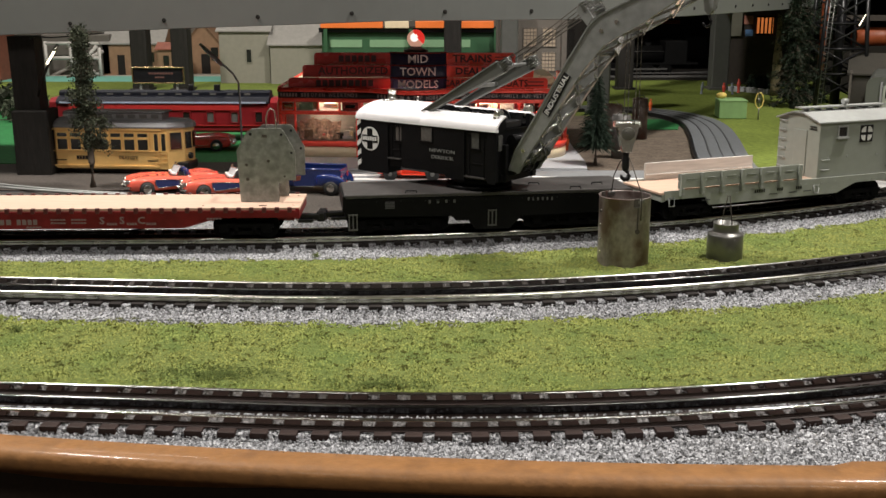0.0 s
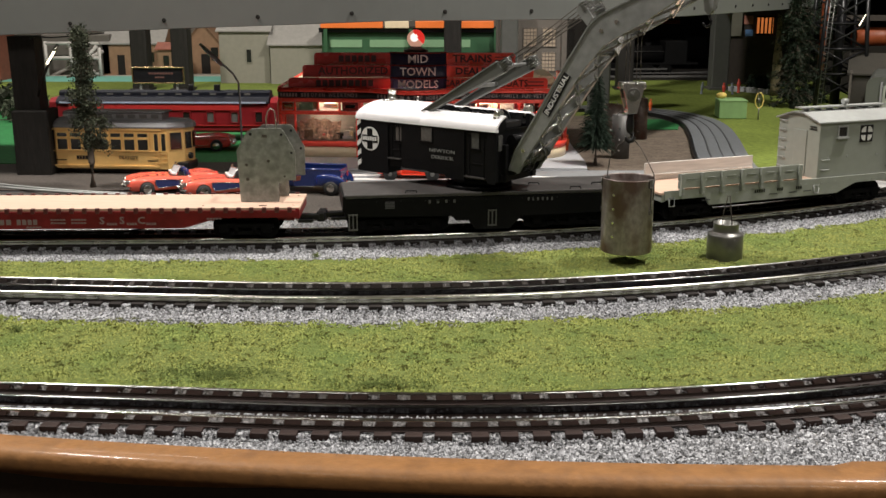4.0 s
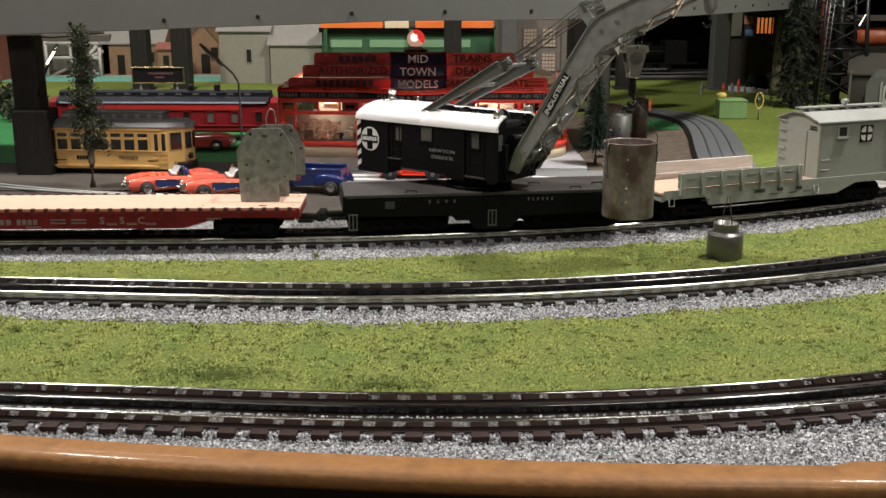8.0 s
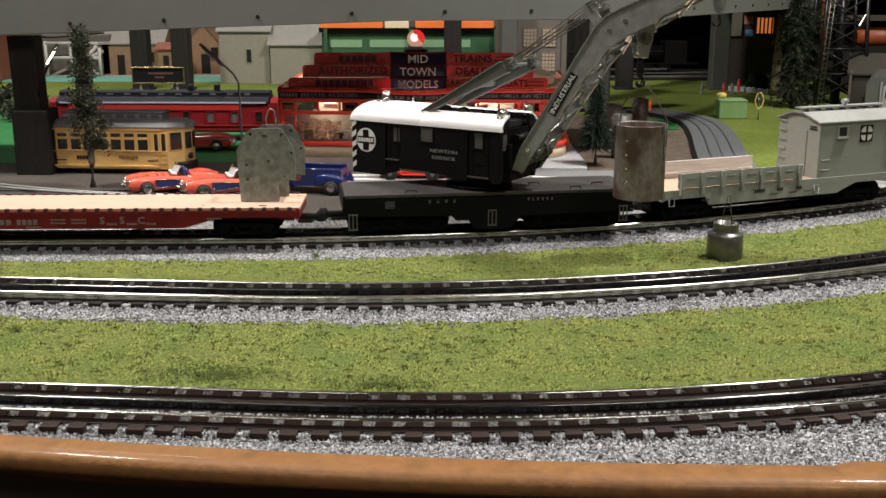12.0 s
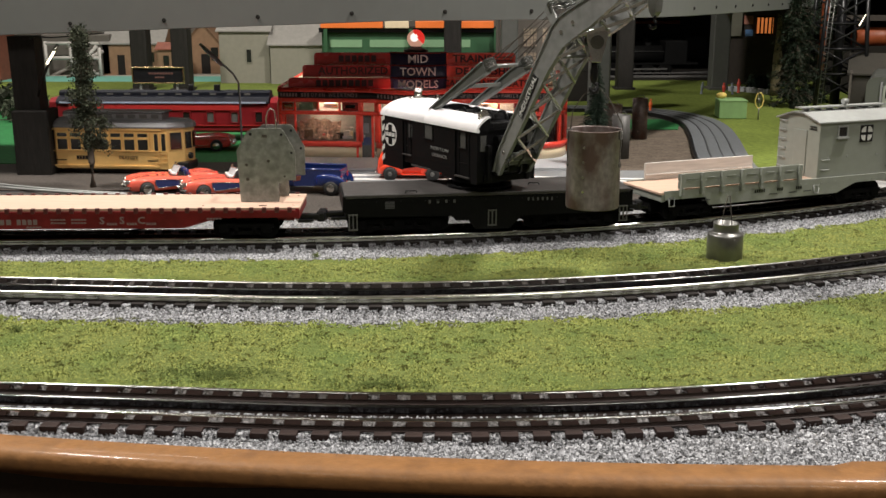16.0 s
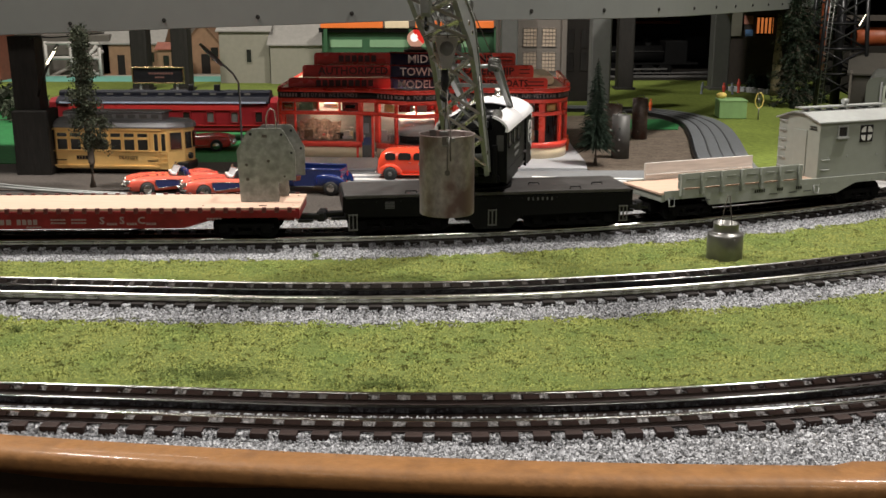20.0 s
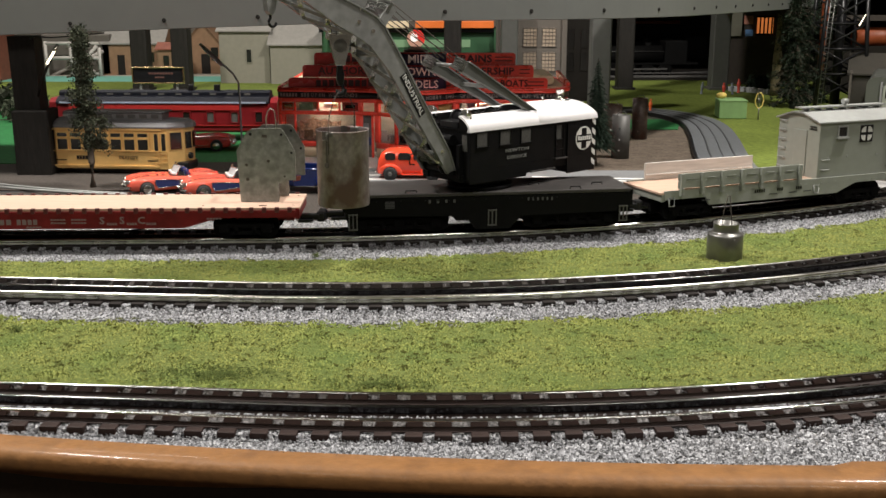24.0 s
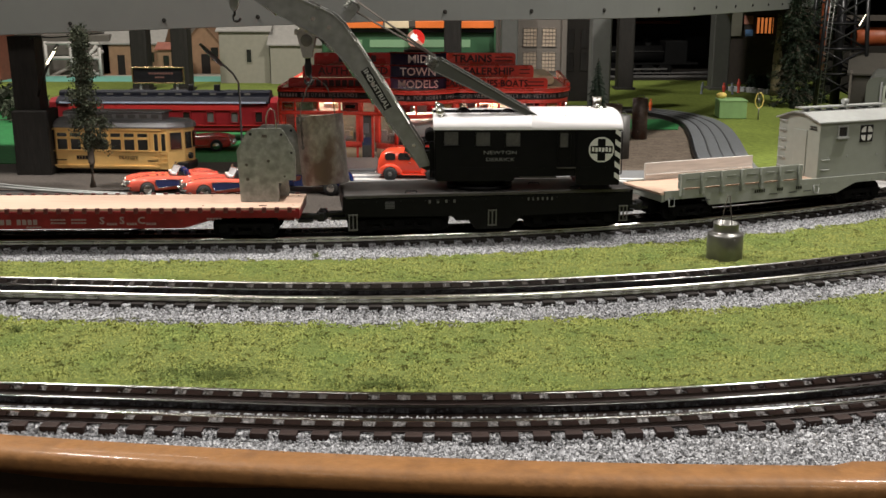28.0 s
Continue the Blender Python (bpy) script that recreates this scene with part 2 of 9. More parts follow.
def box(bm, c, s, m=None, bev=0.0):
    """A box with its centre c and sizes s, its edges rounded by bev."""
    hx, hy, hz = s[0] / 2, s[1] / 2, s[2] / 2
    vs = [bm.verts.new((c[0] + a * hx, c[1] + b * hy, c[2] + d * hz)) for a in (-1, 1) for b in (-1, 1) for d in (-1, 1)]
    fs = [bm.faces.new([vs[i] for i in f]) for f in ((0, 1, 3, 2), (4, 6, 7, 5), (0, 4, 5, 1), (2, 3, 7, 6), (0, 2, 6, 4), (1, 5, 7, 3))]
    out = vs
    if bev:
        es = list({e for f in fs for e in f.edges})
        r = bmesh.ops.bevel(bm, geom=es, offset=bev, segments=2, affect="EDGES", profile=0.5)
        out = list({v for f in r["faces"] for v in f.verts} | {v for v in vs if v.is_valid})
    if m is not None:
        bmesh.ops.transform(bm, matrix=m, verts=out)
    return bm


def cyl(bm, p0, p1, r0, r1=None, n=16, caps=True):
    p0, p1 = Vector(p0), Vector(p1)
    r1 = r0 if r1 is None else r1
    q = (p1 - p0).to_track_quat("Z", "Y")
    rings = []
    for p, r in ((p0, r0), (p1, r1)):
        rings.append([bm.verts.new(p + q @ Vector((r * math.cos(2 * math.pi * k / n), r * math.sin(2 * math.pi * k / n), 0))) for k in range(n)])
    for k in range(n):
        f = bm.faces.new((rings[0][k], rings[0][(k + 1) % n], rings[1][(k + 1) % n], rings[1][k]))
        f.smooth = True
    if caps:
        bm.faces.new(rings[0][::-1])
        bm.faces.new(rings[1])
    return bm


def tube(bm, pts, r, n=8):
    pts = [Vector(p) for p in pts]
    rings = []
    for i, p in enumerate(pts):
        d = (pts[min(i + 1, len(pts) - 1)] - pts[max(i - 1, 0)]).normalized()
        q = d.to_track_quat("Z", "Y")
        rr = r[i] if isinstance(r, (list, tuple)) else r
        rings.append([bm.verts.new(p + q @ Vector((rr * math.cos(2 * math.pi * k / n), rr * math.sin(2 * math.pi * k / n), 0))) for k in range(n)])
    for a, b in zip(rings, rings[1:]):
        for k in range(n):
            f = bm.faces.new((a[k], a[(k + 1) % n], b[(k + 1) % n], b[k]))
            f.smooth = True
    bm.faces.new(rings[0][::-1])
    bm.faces.new(rings[-1])
    return bm


def lathe(bm, prof, n=28, c=(0, 0, 0), close=True):
    rings = []
    for r, z in prof:
        rings.append([bm.verts.new((c[0] + r * math.cos(2 * math.pi * k / n), c[1] + r * math.sin(2 * math.pi * k / n), c[2] + z)) for k in range(n)])
    for a, b in zip(rings, rings[1:]):
        for k in range(n):
            f = bm.faces.new((a[k], a[(k + 1) % n], b[(k + 1) % n], b[k]))
            f.smooth = True
    if close:
        bm.faces.new(rings[0][::-1])
        bm.faces.new(rings[-1])
    return bm


def prism(bm, outline, y0, y1, plane="xz"):
    """A flat outline, given in the plane named, made solid from y0 to y1 along the third axis."""
    def at(u, v, w):
        return {"xz": (u, w, v), "xy": (u, v, w), "yz": (w, u, v)}[plane]
    a = [bm.verts.new(at(u, v, y0)) for u, v in outline]
    b = [bm.verts.new(at(u, v, y1)) for u, v in outline]
    n = len(a)
    bm.faces.new(a)
    bm.faces.new(b[::-1])
    for k in range(n):
        bm.faces.new((a[k], b[k], b[(k + 1) % n], a[(k + 1) % n]))
    bmesh.ops.recalc_face_normals(bm, faces=bm.faces)
    return bm


def mesh_of(name, bm, material):
    me = bpy.data.meshes.new(name)
    bm.normal_update()
    bm.to_mesh(me)
    bm.free()
    me.materials.append(material)
    return me


def part(name, bm, material, parent, label="", at=None):
    ob = new(name, mesh_of(name, bm, material))
    ob.parent = parent
    if at is not None:
        ob.matrix_basis = at
    return tagged(ob, label)


def thing(name, label, category, at=None, group="", kind=""):
    ob = new(name)
    ob.empty_display_size = 0.01
    if at is not None:
        ob.matrix_basis = at
    return tagged(ob, label, category, group, kind)


def solid(name, bm, material, label, category="", group="", kind="", at=None):
    ob = new(name, mesh_of(name, bm, material))
    if at is not None:
        ob.matrix_basis = at
    return tagged(ob, label, category, group, kind)


def lettering(text, size, material, parent, at, name="lettering", depth=0.0002, wide=1.0, bold=0.0):
    """Raised letters, facing -y of their pose, x along the line, centred."""
    cu = bpy.data.curves.new(name, "FONT")
    cu.body, cu.size, cu.extrude, cu.align_x, cu.align_y = text, size, depth, "CENTER", "CENTER"
    cu.resolution_u, cu.offset = 2, size * bold
    tmp = bpy.data.objects.new(name, cu)
    me = bpy.data.meshes.new_from_object(tmp)
    bpy.data.objects.remove(tmp)
    me.transform(Matrix.Diagonal((wide, 1, 1, 1)))
    me.materials.append(material)
    ob = new(name, me)
    ob.parent = parent
    ob.matrix_basis = at @ pose(0, 0, 0, 90, 0, 0)
    return ob


def bars(n, w, h, gap, material, parent, at, name="lettering"):
    """A row of plain bars, for writing that cannot be read."""
    bm = bm_new()
    for k in range(n):
        box(bm, ((k - (n - 1) / 2) * (w + gap), 0, 0), (w, 0.0003, h))
    return part(name, bm, material, parent, "", at)


# ---- plan: three curved tracks, each a straight that runs into an arc ----
NEAR = (0.4693, -0.0814, -0.0776, 0.9123)
MIDDLE = (0.6693, -0.0744, -0.1489, 0.9918)
FAR = (0.8308, 0.0289, -0.1752, 1.2521)


def on_track(tr, s, off=0.0):
    """Place and heading at s metres along the track from where its arc begins, off metres to its left."""
    y0, h, xj, r = tr
    if s < 0:
        x, y, a = xj + s * math.cos(h), y0 + s * math.sin(h), h
    else:
        a = h + s / r
        x, y = xj + r * (math.sin(a) - math.sin(h)), y0 + r * (math.cos(h) - math.cos(a))
    return x - off * math.sin(a), y + off * math.cos(a), a


def sweep(bm, tr, s0, s1, prof, step=0.012, smooth=False):
    """The closed outline prof (across, up) drawn along the track."""
    n = max(2, int((s1 - s0) / step))
    rows = []
    for i in range(n + 1):
        s = s0 + (s1 - s0) * i / n
        rows.append([bm.verts.new((*on_track(tr, s, u)[:2], v)) for u, v in prof])
    k = len(prof)
    for a, b in zip(rows, rows[1:]):
        for j in range(k):
            f = bm.faces.new((a[j], b[j], b[(j + 1) % k], a[(j + 1) % k]))
            f.smooth = smooth
    bm.faces.new(rows[0])
    bm.faces.new(rows[-1][::-1])
    bmesh.ops.recalc_face_normals(bm, faces=bm.faces)
    return bm


def railway(name, tr, s0, s1, pitch, tie_w, tie_l, tie_mat, near_web, label):
    t = thing(name, label, "track", kind="structure")
    for off in (-0.0163, 0.0163, 0.0):
        bm = bm_new()
        soft = off < 0 and near_web is not RAIL_WEB
        low, top, zt = (0.0009, 0.0009, 0.0100) if soft else (0.0005, 0.0011, 0.0117)
        sweep(bm, tr, s0, s1, [(off - low, 0.0078), (off + low, 0.0078), (off + top, zt), (off - top, zt)])
        rail = part("rail", bm, (near_web if off < 0 else RAIL_WEB) if off else RAIL_BLACK, t, "" if off else "blackened centre rail")
        bm = bm_new()
        if soft:  # a round tubular head
            head = [(off + 0.0016 * math.cos(radians(a)), 0.0112 + 0.0016 * math.sin(radians(a))) for a in range(-50, 231, 20)]
        else:
            head = [(off + 0.0011 * math.cos(radians(a)), 0.0119 + 0.0009 * math.sin(radians(a))) for a in range(-20, 201, 20)]
        sweep(bm, tr, s0, s1, head, smooth=True)
        part("rail_head", bm, (RAIL_BRIGHT if near_web is RAIL_SOFT else RAIL) if off else RAIL_DULL, rail, "bright worn rail head" if off else "")
        bm = bm_new()
        f = 0.0016 if soft else 0.0027
        sweep(bm, tr, s0, s1, [(off - f, 0.0070), (off + f, 0.0070), (off + f, 0.0075), (off + 0.0010, 0.0083), (off - 0.0010, 0.0083), (off - f, 0.0075)])
        part("rail_foot", bm, tie_mat, rail, "dull dark rail foot")
    bm = bm_new()
    box(bm, (0, 0, 0.0038), (tie_w, tie_l, 0.0072), bev=0.0005)
    me = mesh_of("tie", bm, tie_mat)
    rng = random.Random(len(name))
    for i in range(int((s1 - s0) / pitch)):
        x, y, a = on_track(tr, s0 + (i + 0.5 + rng.uniform(-0.07, 0.07)) * pitch, rng.uniform(-0.0008, 0.0008))
        ob = new("tie", me)
        ob.parent = t
        ob.matrix_basis = Matrix.Translation((x, y, 0)) @ Matrix.Rotation(a + rng.uniform(-0.035, 0.035), 4, "Z")
    return t


def stones(name, tr, s0, s1, u0, u1, count, size, label, seed, hump):
    """Loose ballast stones along a track, between u0 and u1 across it."""
    rng = np.random.default_rng(seed)
    base = np.array([(0, 0, 1), (0.9, 0, 0.1), (0.2, 0.9, -0.1), (-0.85, 0.3, 0.15), (-0.3, -0.9, 0), (0.1, 0, -0.7)])
    tri = np.array([(0, 1, 2), (0, 2, 3), (0, 3, 4), (0, 4, 1), (5, 2, 1), (5, 3, 2), (5, 4, 3), (5, 1, 4)])
    vs = np.empty((count, 6, 3))
    for i in range(count):
        s, u = rng.uniform(s0, s1), rng.uniform(u0, u1)
        x, y, a = on_track(tr, s, u)
        if y < 0.41 + 0.209 * x * x - 0.0805 * x + 0.0145:
            y = 0.425 + 0.209 * x * x - 0.0805 * x + rng.uniform(0, 0.03)
        q = base * rng.uniform(0.6, 1.35, (6, 3)) * size * rng.uniform(0.65, 1.3)
        ang = rng.uniform(0, 6.3)
        c, d = math.cos(ang), math.sin(ang)
        tilt = rng.uniform(-1.2, 1.2)
        ct, st = math.cos(tilt), math.sin(tilt)
        q = q @ np.array([(1, 0, 0), (0, ct, -st), (0, st, ct)]) @ np.array([(c, -d, 0), (d, c, 0), (0, 0, 1)])
        vs[i] = q + (x, y, hump(u))
    me = bpy.data.meshes.new(name)
    idx = (tri[None] + 6 * np.arange(count)[:, None, None]).reshape(-1, 3)
    me.from_pydata(vs.reshape(-1, 3).tolist(), [], idx.tolist())
    me.materials.append(STONE)
    return tagged(new(name, me), label, "ballast", kind="stuff")


def sheet(name, x0, x1, y0, y1, z, nx, ny, material, label, rough=0.0, seed=0, category="ground", kind="structure", test=None):
    bm = bm_new()
    g = [[bm.verts.new((x0 + (x1 - x0) * i / nx, y0 + (y1 - y0) * j / ny, 0)) for i in range(nx + 1)] for j in range(ny + 1)]
    for row in g:
        for v in row:
            v.co.z = z + rough * (noise.noise((v.co.x * 30 + seed, v.co.y * 30, 0)) + 0.5 * noise.noise((v.co.x * 90, v.co.y * 90, seed)))
    for j in range(ny):
        for i in range(nx):
            f = bm.faces.new((g[j][i], g[j][i + 1], g[j + 1][i + 1], g[j + 1][i]))
            f.smooth = True
    return solid(name, bm, material, label, category, kind=kind)


def shape(name, outline, z0, z1, material, label, category="ground", kind="structure"):
    bm = bm_new()
    prism(bm, outline, z0, z1, "xy")
    return solid(name, bm, material, label, category, kind=kind)


# ---- table, edge moulding, room ----
def edge_y(x):
    return 0.4238 - 0.0805 * x + 0.209 * x * x


def moulding(x0, x1, n):
    """The edge moulding: flat top, rounded nose, undercut; its back edge steps out on the second length."""
    prof = [(0.004, -0.03), (0.004, 0.0034), (0.003, 0.0042), (-0.0085, 0.0045), (-0.0112, 0.0041), (-0.0132, 0.0030), (-0.0146, 0.0012), (-0.0152, -0.0010), (-0.0150, -0.0034), (-0.0138, -0.0052), (-0.0115, -0.0062), (-0.004, -0.0064)]
    bm = bm_new()
    rows = []
    for i in range(n + 1):
        x = x0 + (x1 - x0) * i / n
        rows.append([bm.verts.new((x, edge_y(x) + u + (0.0042 if x > 0.173 and u > 0 else 0), v)) for u, v in prof])
    k = len(prof)
    for a, b in zip(rows, rows[1:]):
        for j in range(k):
            f = bm.faces.new((a[j], b[j], b[(j + 1) % k], a[(j + 1) % k]))
            f.smooth = True
    bm.faces.new(rows[0]), bm.faces.new(rows[-1][::-1])
    bmesh.ops.recalc_face_normals(bm, faces=bm.faces)
    return bm


solid("table_edge", moulding(-0.62, 0.62, 124), VARNISH, "varnished honey-brown wooden edge moulding of the layout table", "moulding", kind="structure")
bm = bm_new()
prism(bm, [(-0.62, edge_y(-0.62) - 0.006), (-0.3, edge_y(-0.3) - 0.006), (0, edge_y(0) - 0.006), (0.3, edge_y(0.3) - 0.006), (0.62, edge_y(0.62) - 0.006), (0.62, 0.6), (-0.62, 0.6)], -0.75, -0.0072, "xy")
solid("table_front", bm, SKIRT, "dark wooden front of the layout table", "table front", kind="structure")
shape("ground", [(-2.4, 0.62), (-0.62, edge_y(-0.62)), (-0.3, edge_y(-0.3)), (0, edge_y(0)), (0.3, edge_y(0.3)), (0.62, edge_y(0.62)), (2.4, 0.62), (2.4, 4.2), (-2.4, 4.2)], -0.02, 0.0, SOIL, "dark soil-coloured table top under the model railway")
sheet("floor", -3.5, 3.5, -2.5, 5.5, -0.95, 2, 2, SKIRT, "dark floor of the room", category="floor")
for nm, c, s in (("wall_north", (0, 5.55, 0.4), (7.2, 0.1, 2.9)), ("wall_south", (0, -2.55, 0.4), (7.2, 0.1, 2.9)), ("wall_east", (3.55, 1.5, 0.4), (0.1, 8.0, 2.9)), ("wall_west", (-3.55, 1.5, 0.4), (0.1, 8.0, 2.9))):
    bm = bm_new()
    box(bm, c, s)
    solid(nm, bm, ROOM, "plain dim painted wall of the train room", "wall", kind="structure")
bm = bm_new()
box(bm, (0, 1.5, 1.9), (7.2, 8.2, 0.1))
solid("ceiling", bm, ROOM, "plain painted ceiling of the train room", "ceiling", kind="structure")

# ---- grass strips and tracks ----
def turf(x, y, seed):
    """Uneven height of the flocked turf."""
    return 0.0012 * noise.noise((x * 40, y * 40, seed)) + 0.0013 * noise.noise((x * 120, y * 120, seed)) + 0.0011 * noise.noise((x * 280, y * 280, seed))


def ragged(x, y, seed, side):
    """How far the turf's edge wanders in or out."""
    return 0.045 * noise.noise((x * 22, y * 22, seed + side * 9)) + 0.03 * noise.noise((x * 75, y * 75, seed + side * 5))


def strip(name, tr0, u0, tr1, u1, z, label, seed):
    """The grass between two tracks."""
    bm = bm_new()
    nx, ny = 640, 80
    g = []
    for j in range(ny + 1):
        w = j / ny
        row = []
        for i in range(nx + 1):
            s = -0.42 + 1.05 * i / nx
            a, b = on_track(tr0, s, u0), on_track(tr1, s, u1)
            x, y = a[0] * (1 - w) + b[0] * w, a[1] * (1 - w) + b[1] * w
            side = 0 if w < 0.5 else 1
            e = 0.035 + ragged(x, y, seed, side)
            zz = z + turf(x, y, seed) - 0.0045 * max(0.0, min(1.0, 1 - (min(w, 1 - w) - e) / 0.06)) ** 2
            row.append(bm.verts.new((x, y, zz)))
        g.append(row)
    for j in range(ny):
        for i in range(nx):
            bm.faces.new((g[j][i], g[j][i + 1], g[j + 1][i + 1], g[j + 1][i])).smooth = True
    return solid(name, bm, GRASS, label, "grass", kind="structure")


def tufts(name, tr0, u0, tr1, u1, z, count, size, label, seed):
    """Loose grass fibres: small crumpled clumps over a strip."""
    rng = np.random.default_rng(seed)
    base = np.array([(0, 0, 1.05), (1, 0, 0), (-0.5, 0.87, 0), (-0.5, -0.87, 0), (0.9, 0.5, 0.75)])
    tri = np.array([(0, 1, 2), (0, 2, 3), (0, 3, 1), (0, 1, 4), (4, 1, 2)])
    vs = np.empty((count, 5, 3))
    for i in range(count):
        s, w = rng.uniform(-0.40, 0.60), rng.uniform(-0.10, 1.10)
        a, b = on_track(tr0, s, u0), on_track(tr1, s, u1)
        x, y = a[0] * (1 - w) + b[0] * w, a[1] * (1 - w) + b[1] * w
        e = 0.0 + ragged(x, y, seed, 0 if w < 0.5 else 1) * 1.6 + rng.normal(0, 0.012)
        if min(w, 1 - w) < e:
            w = rng.uniform(0.05, 0.95)
            x, y = a[0] * (1 - w) + b[0] * w, a[1] * (1 - w) + b[1] * w
            e = 0
        k = size * rng.uniform(0.4, 1.2) * (1 + 0.5 * noise.noise((x * 60, y * 60, seed)))
        ang = rng.uniform(0, 6.3)
        c, d = math.cos(ang), math.sin(ang)
        q = base * rng.uniform(0.5, 1.3, (5, 3)) * k @ np.array([(c, -d, 0), (d, c, 0), (0, 0, 1)])
        vs[i] = q + (x, y, z + turf(x, y, seed) - 0.0004 - 0.0022 * max(0.0, min(1.0, 1 - (min(w, 1 - w) - e) / 0.05)) ** 2)
    me = bpy.data.meshes.new(name)
    me.from_pydata(vs.reshape(-1, 3).tolist(), [], (tri[None] + 5 * np.arange(count)[:, None, None]).reshape(-1, 3).tolist())
    me.materials.append(TUFT)
    me.polygons.foreach_set("use_smooth", [True] * len(me.polygons))
    return tagged(new(name, me), label, "grass", kind="stuff")


strip("grass_front", NEAR, 0.024, MIDDLE, -0.045, 0.0040, "yellow-green flocked grass between the front and middle tracks", 1)
tufts("grass_fibres", NEAR, 0.024, MIDDLE, -0.045, 0.0040, 125000, 0.00100, "short yellow-green grass fibres between the tracks", 1)
strip("grass_back", MIDDLE, 0.024, FAR, -0.053, 0.0040, "yellow-green flocked grass between the middle and far tracks", 2)
tufts("grass_fibres", MIDDLE, 0.024, FAR, -0.053, 0.0040, 90000, 0.00100, "short yellow-green grass fibres beside the far track", 2)
for nm, tr, u0, u1, lab in (("ballast_front", NEAR, -0.075, 0.028, "front"), ("ballast_middle", MIDDLE, -0.052, 0.028, "middle"), ("ballast_far", FAR, -0.060, 0.095, "far")):
    bm = bm_new()
    if tr is NEAR:
        bm.verts.ensure_lookup_table()
        rows = []
        for i in range(80):
            s = -0.5 + 1.2 * i / 79
            a = on_track(tr, s, u1)
            rows.append((bm.verts.new((a[0], a[1], 0.0020)), bm.verts.new((a[0], min(edge_y(max(-0.6, min(0.6, a[0]))) + 0.001, a[1] - 0.01), 0.0020))))
        for a, b in zip(rows, rows[1:]):
            bm.faces.new((a[0], a[1], b[1], b[0]))
    else:
        sweep(bm, tr, -0.5, 0.75, [(u0, 0.0004), (u1, 0.0004), (u1 - 0.006, 0.0024), (u0 + 0.010, 0.0024)])
    solid(nm, bm, BALLAST, "grey ballast bed of the %s track" % lab, "ballast", kind="structure")
railway("track_front", NEAR, -0.5, 0.62, 0.0143, 0.0083, 0.0478, TIE, RAIL_WEB, "front three-rail track with brown ties and bright rails")
railway("track_middle", MIDDLE, -0.5, 0.66, 0.0139, 0.0083, 0.0458, TIE_DARK, RAIL_SOFT, "middle three-rail track with black ties and bright rails")
railway("track_far", FAR, -0.5, 0.75, 0.0137, 0.0083, 0.0462, TIE_DARK, RAIL_SOFT, "far three-rail track with black ties under the work train")


def shoulder(a, b, top):
    return lambda u: (0.0056 if abs(u) < 0.0228 else top) if a < u < b else max(0.0008, top - 0.0012)


stones("ballast_stones", NEAR, -0.22, 0.40, -0.085, -0.0175, 21000, 0.00105, "loose grey ballast stones along the front track", 3, shoulder(-0.09, 0, 0.0030))
stones("ballast_stones", NEAR, -0.22, 0.40, -0.0145, 0.024, 7000, 0.00085, "loose grey ballast stones between the front rails", 4, shoulder(-1, 1, 0.0050))
stones("ballast_stones", MIDDLE, -0.24, 0.55, -0.054, -0.0175, 19000, 0.00102, "loose grey ballast stones along the middle track", 5, shoulder(-0.047, 1, 0.0032))
stones("ballast_stones", MIDDLE, -0.24, 0.55, -0.0145, 0.022, 6000, 0.00085, "loose grey ballast stones between the middle rails", 8, shoulder(-1, 1, 0.0050))
stones("ballast_stones", FAR, -0.26, 0.68, -0.062, -0.0180, 30000, 0.00102, "loose grey ballast stones along the far track", 6, shoulder(-0.055, 1, 0.0032))
stones("ballast_stones", FAR, -0.20, 0.50, -0.014, 0.092, 16000, 0.0009, "loose grey ballast stones behind the far rails", 7, shoulder(-0.035, 1, 0.0026))


for tr, sd, nm in ((NEAR, 71, "front"), (MIDDLE, 72, "middle"), (FAR, 73, "far")):
    stones("ballast_stones", tr, -0.26, 0.50, -0.0090, -0.0024, 1500, 0.0009, "heaped grey ballast stones inside the %s track" % nm, sd, lambda u: 0.0082 - 0.35 * abs(u + 0.0046))


for tr, sd, nm in ((NEAR, 51, "front"), (MIDDLE, 52, "middle"), (FAR, 53, "far")):
    stones("ballast_stones", tr, -0.26, 0.50, -0.0255, -0.0172, 7500, 0.0008, "loose grey ballast stones between the %s tie ends" % nm, sd, lambda u: 0.0057 - 0.35 * max(0.0, abs(u) - 0.0200))


def dark_patch(x, y, rx, ry, count, seed, h=0.0010):
    """A patch of darker grass fibres."""
    rng = np.random.default_rng(seed)
    vs, fs = [], []
    for i in range(count):
        a, r = rng.uniform(0, 6.283), abs(rng.normal(0, 0.6))
        p = np.array((x + rx * r * math.cos(a), y + ry * r * math.sin(a), 0.0046 + rng.uniform(0, h)))
        k = rng.uniform(0.0005, 0.0011)
        b = len(vs)
        for j in range(3):
            q = a * 7 + 2.1 * j
            vs.append(tuple(p + (k * math.cos(q), k * math.sin(q), 0)))
        vs.append(tuple(p + (0, 0, k * 0.6)))
        fs += [(b, b + 1, b + 3), (b + 1, b + 2, b + 3), (b + 2, b, b + 3)]
    me = bpy.data.meshes.new("dark_grass_patch")
    me.from_pydata(vs, [], fs)
    me.materials.append(DARK_TUFT)
    return tagged(new("dark_grass_patch", me), "patch of darker green grass fibres on the flock", "grass", kind="stuff")


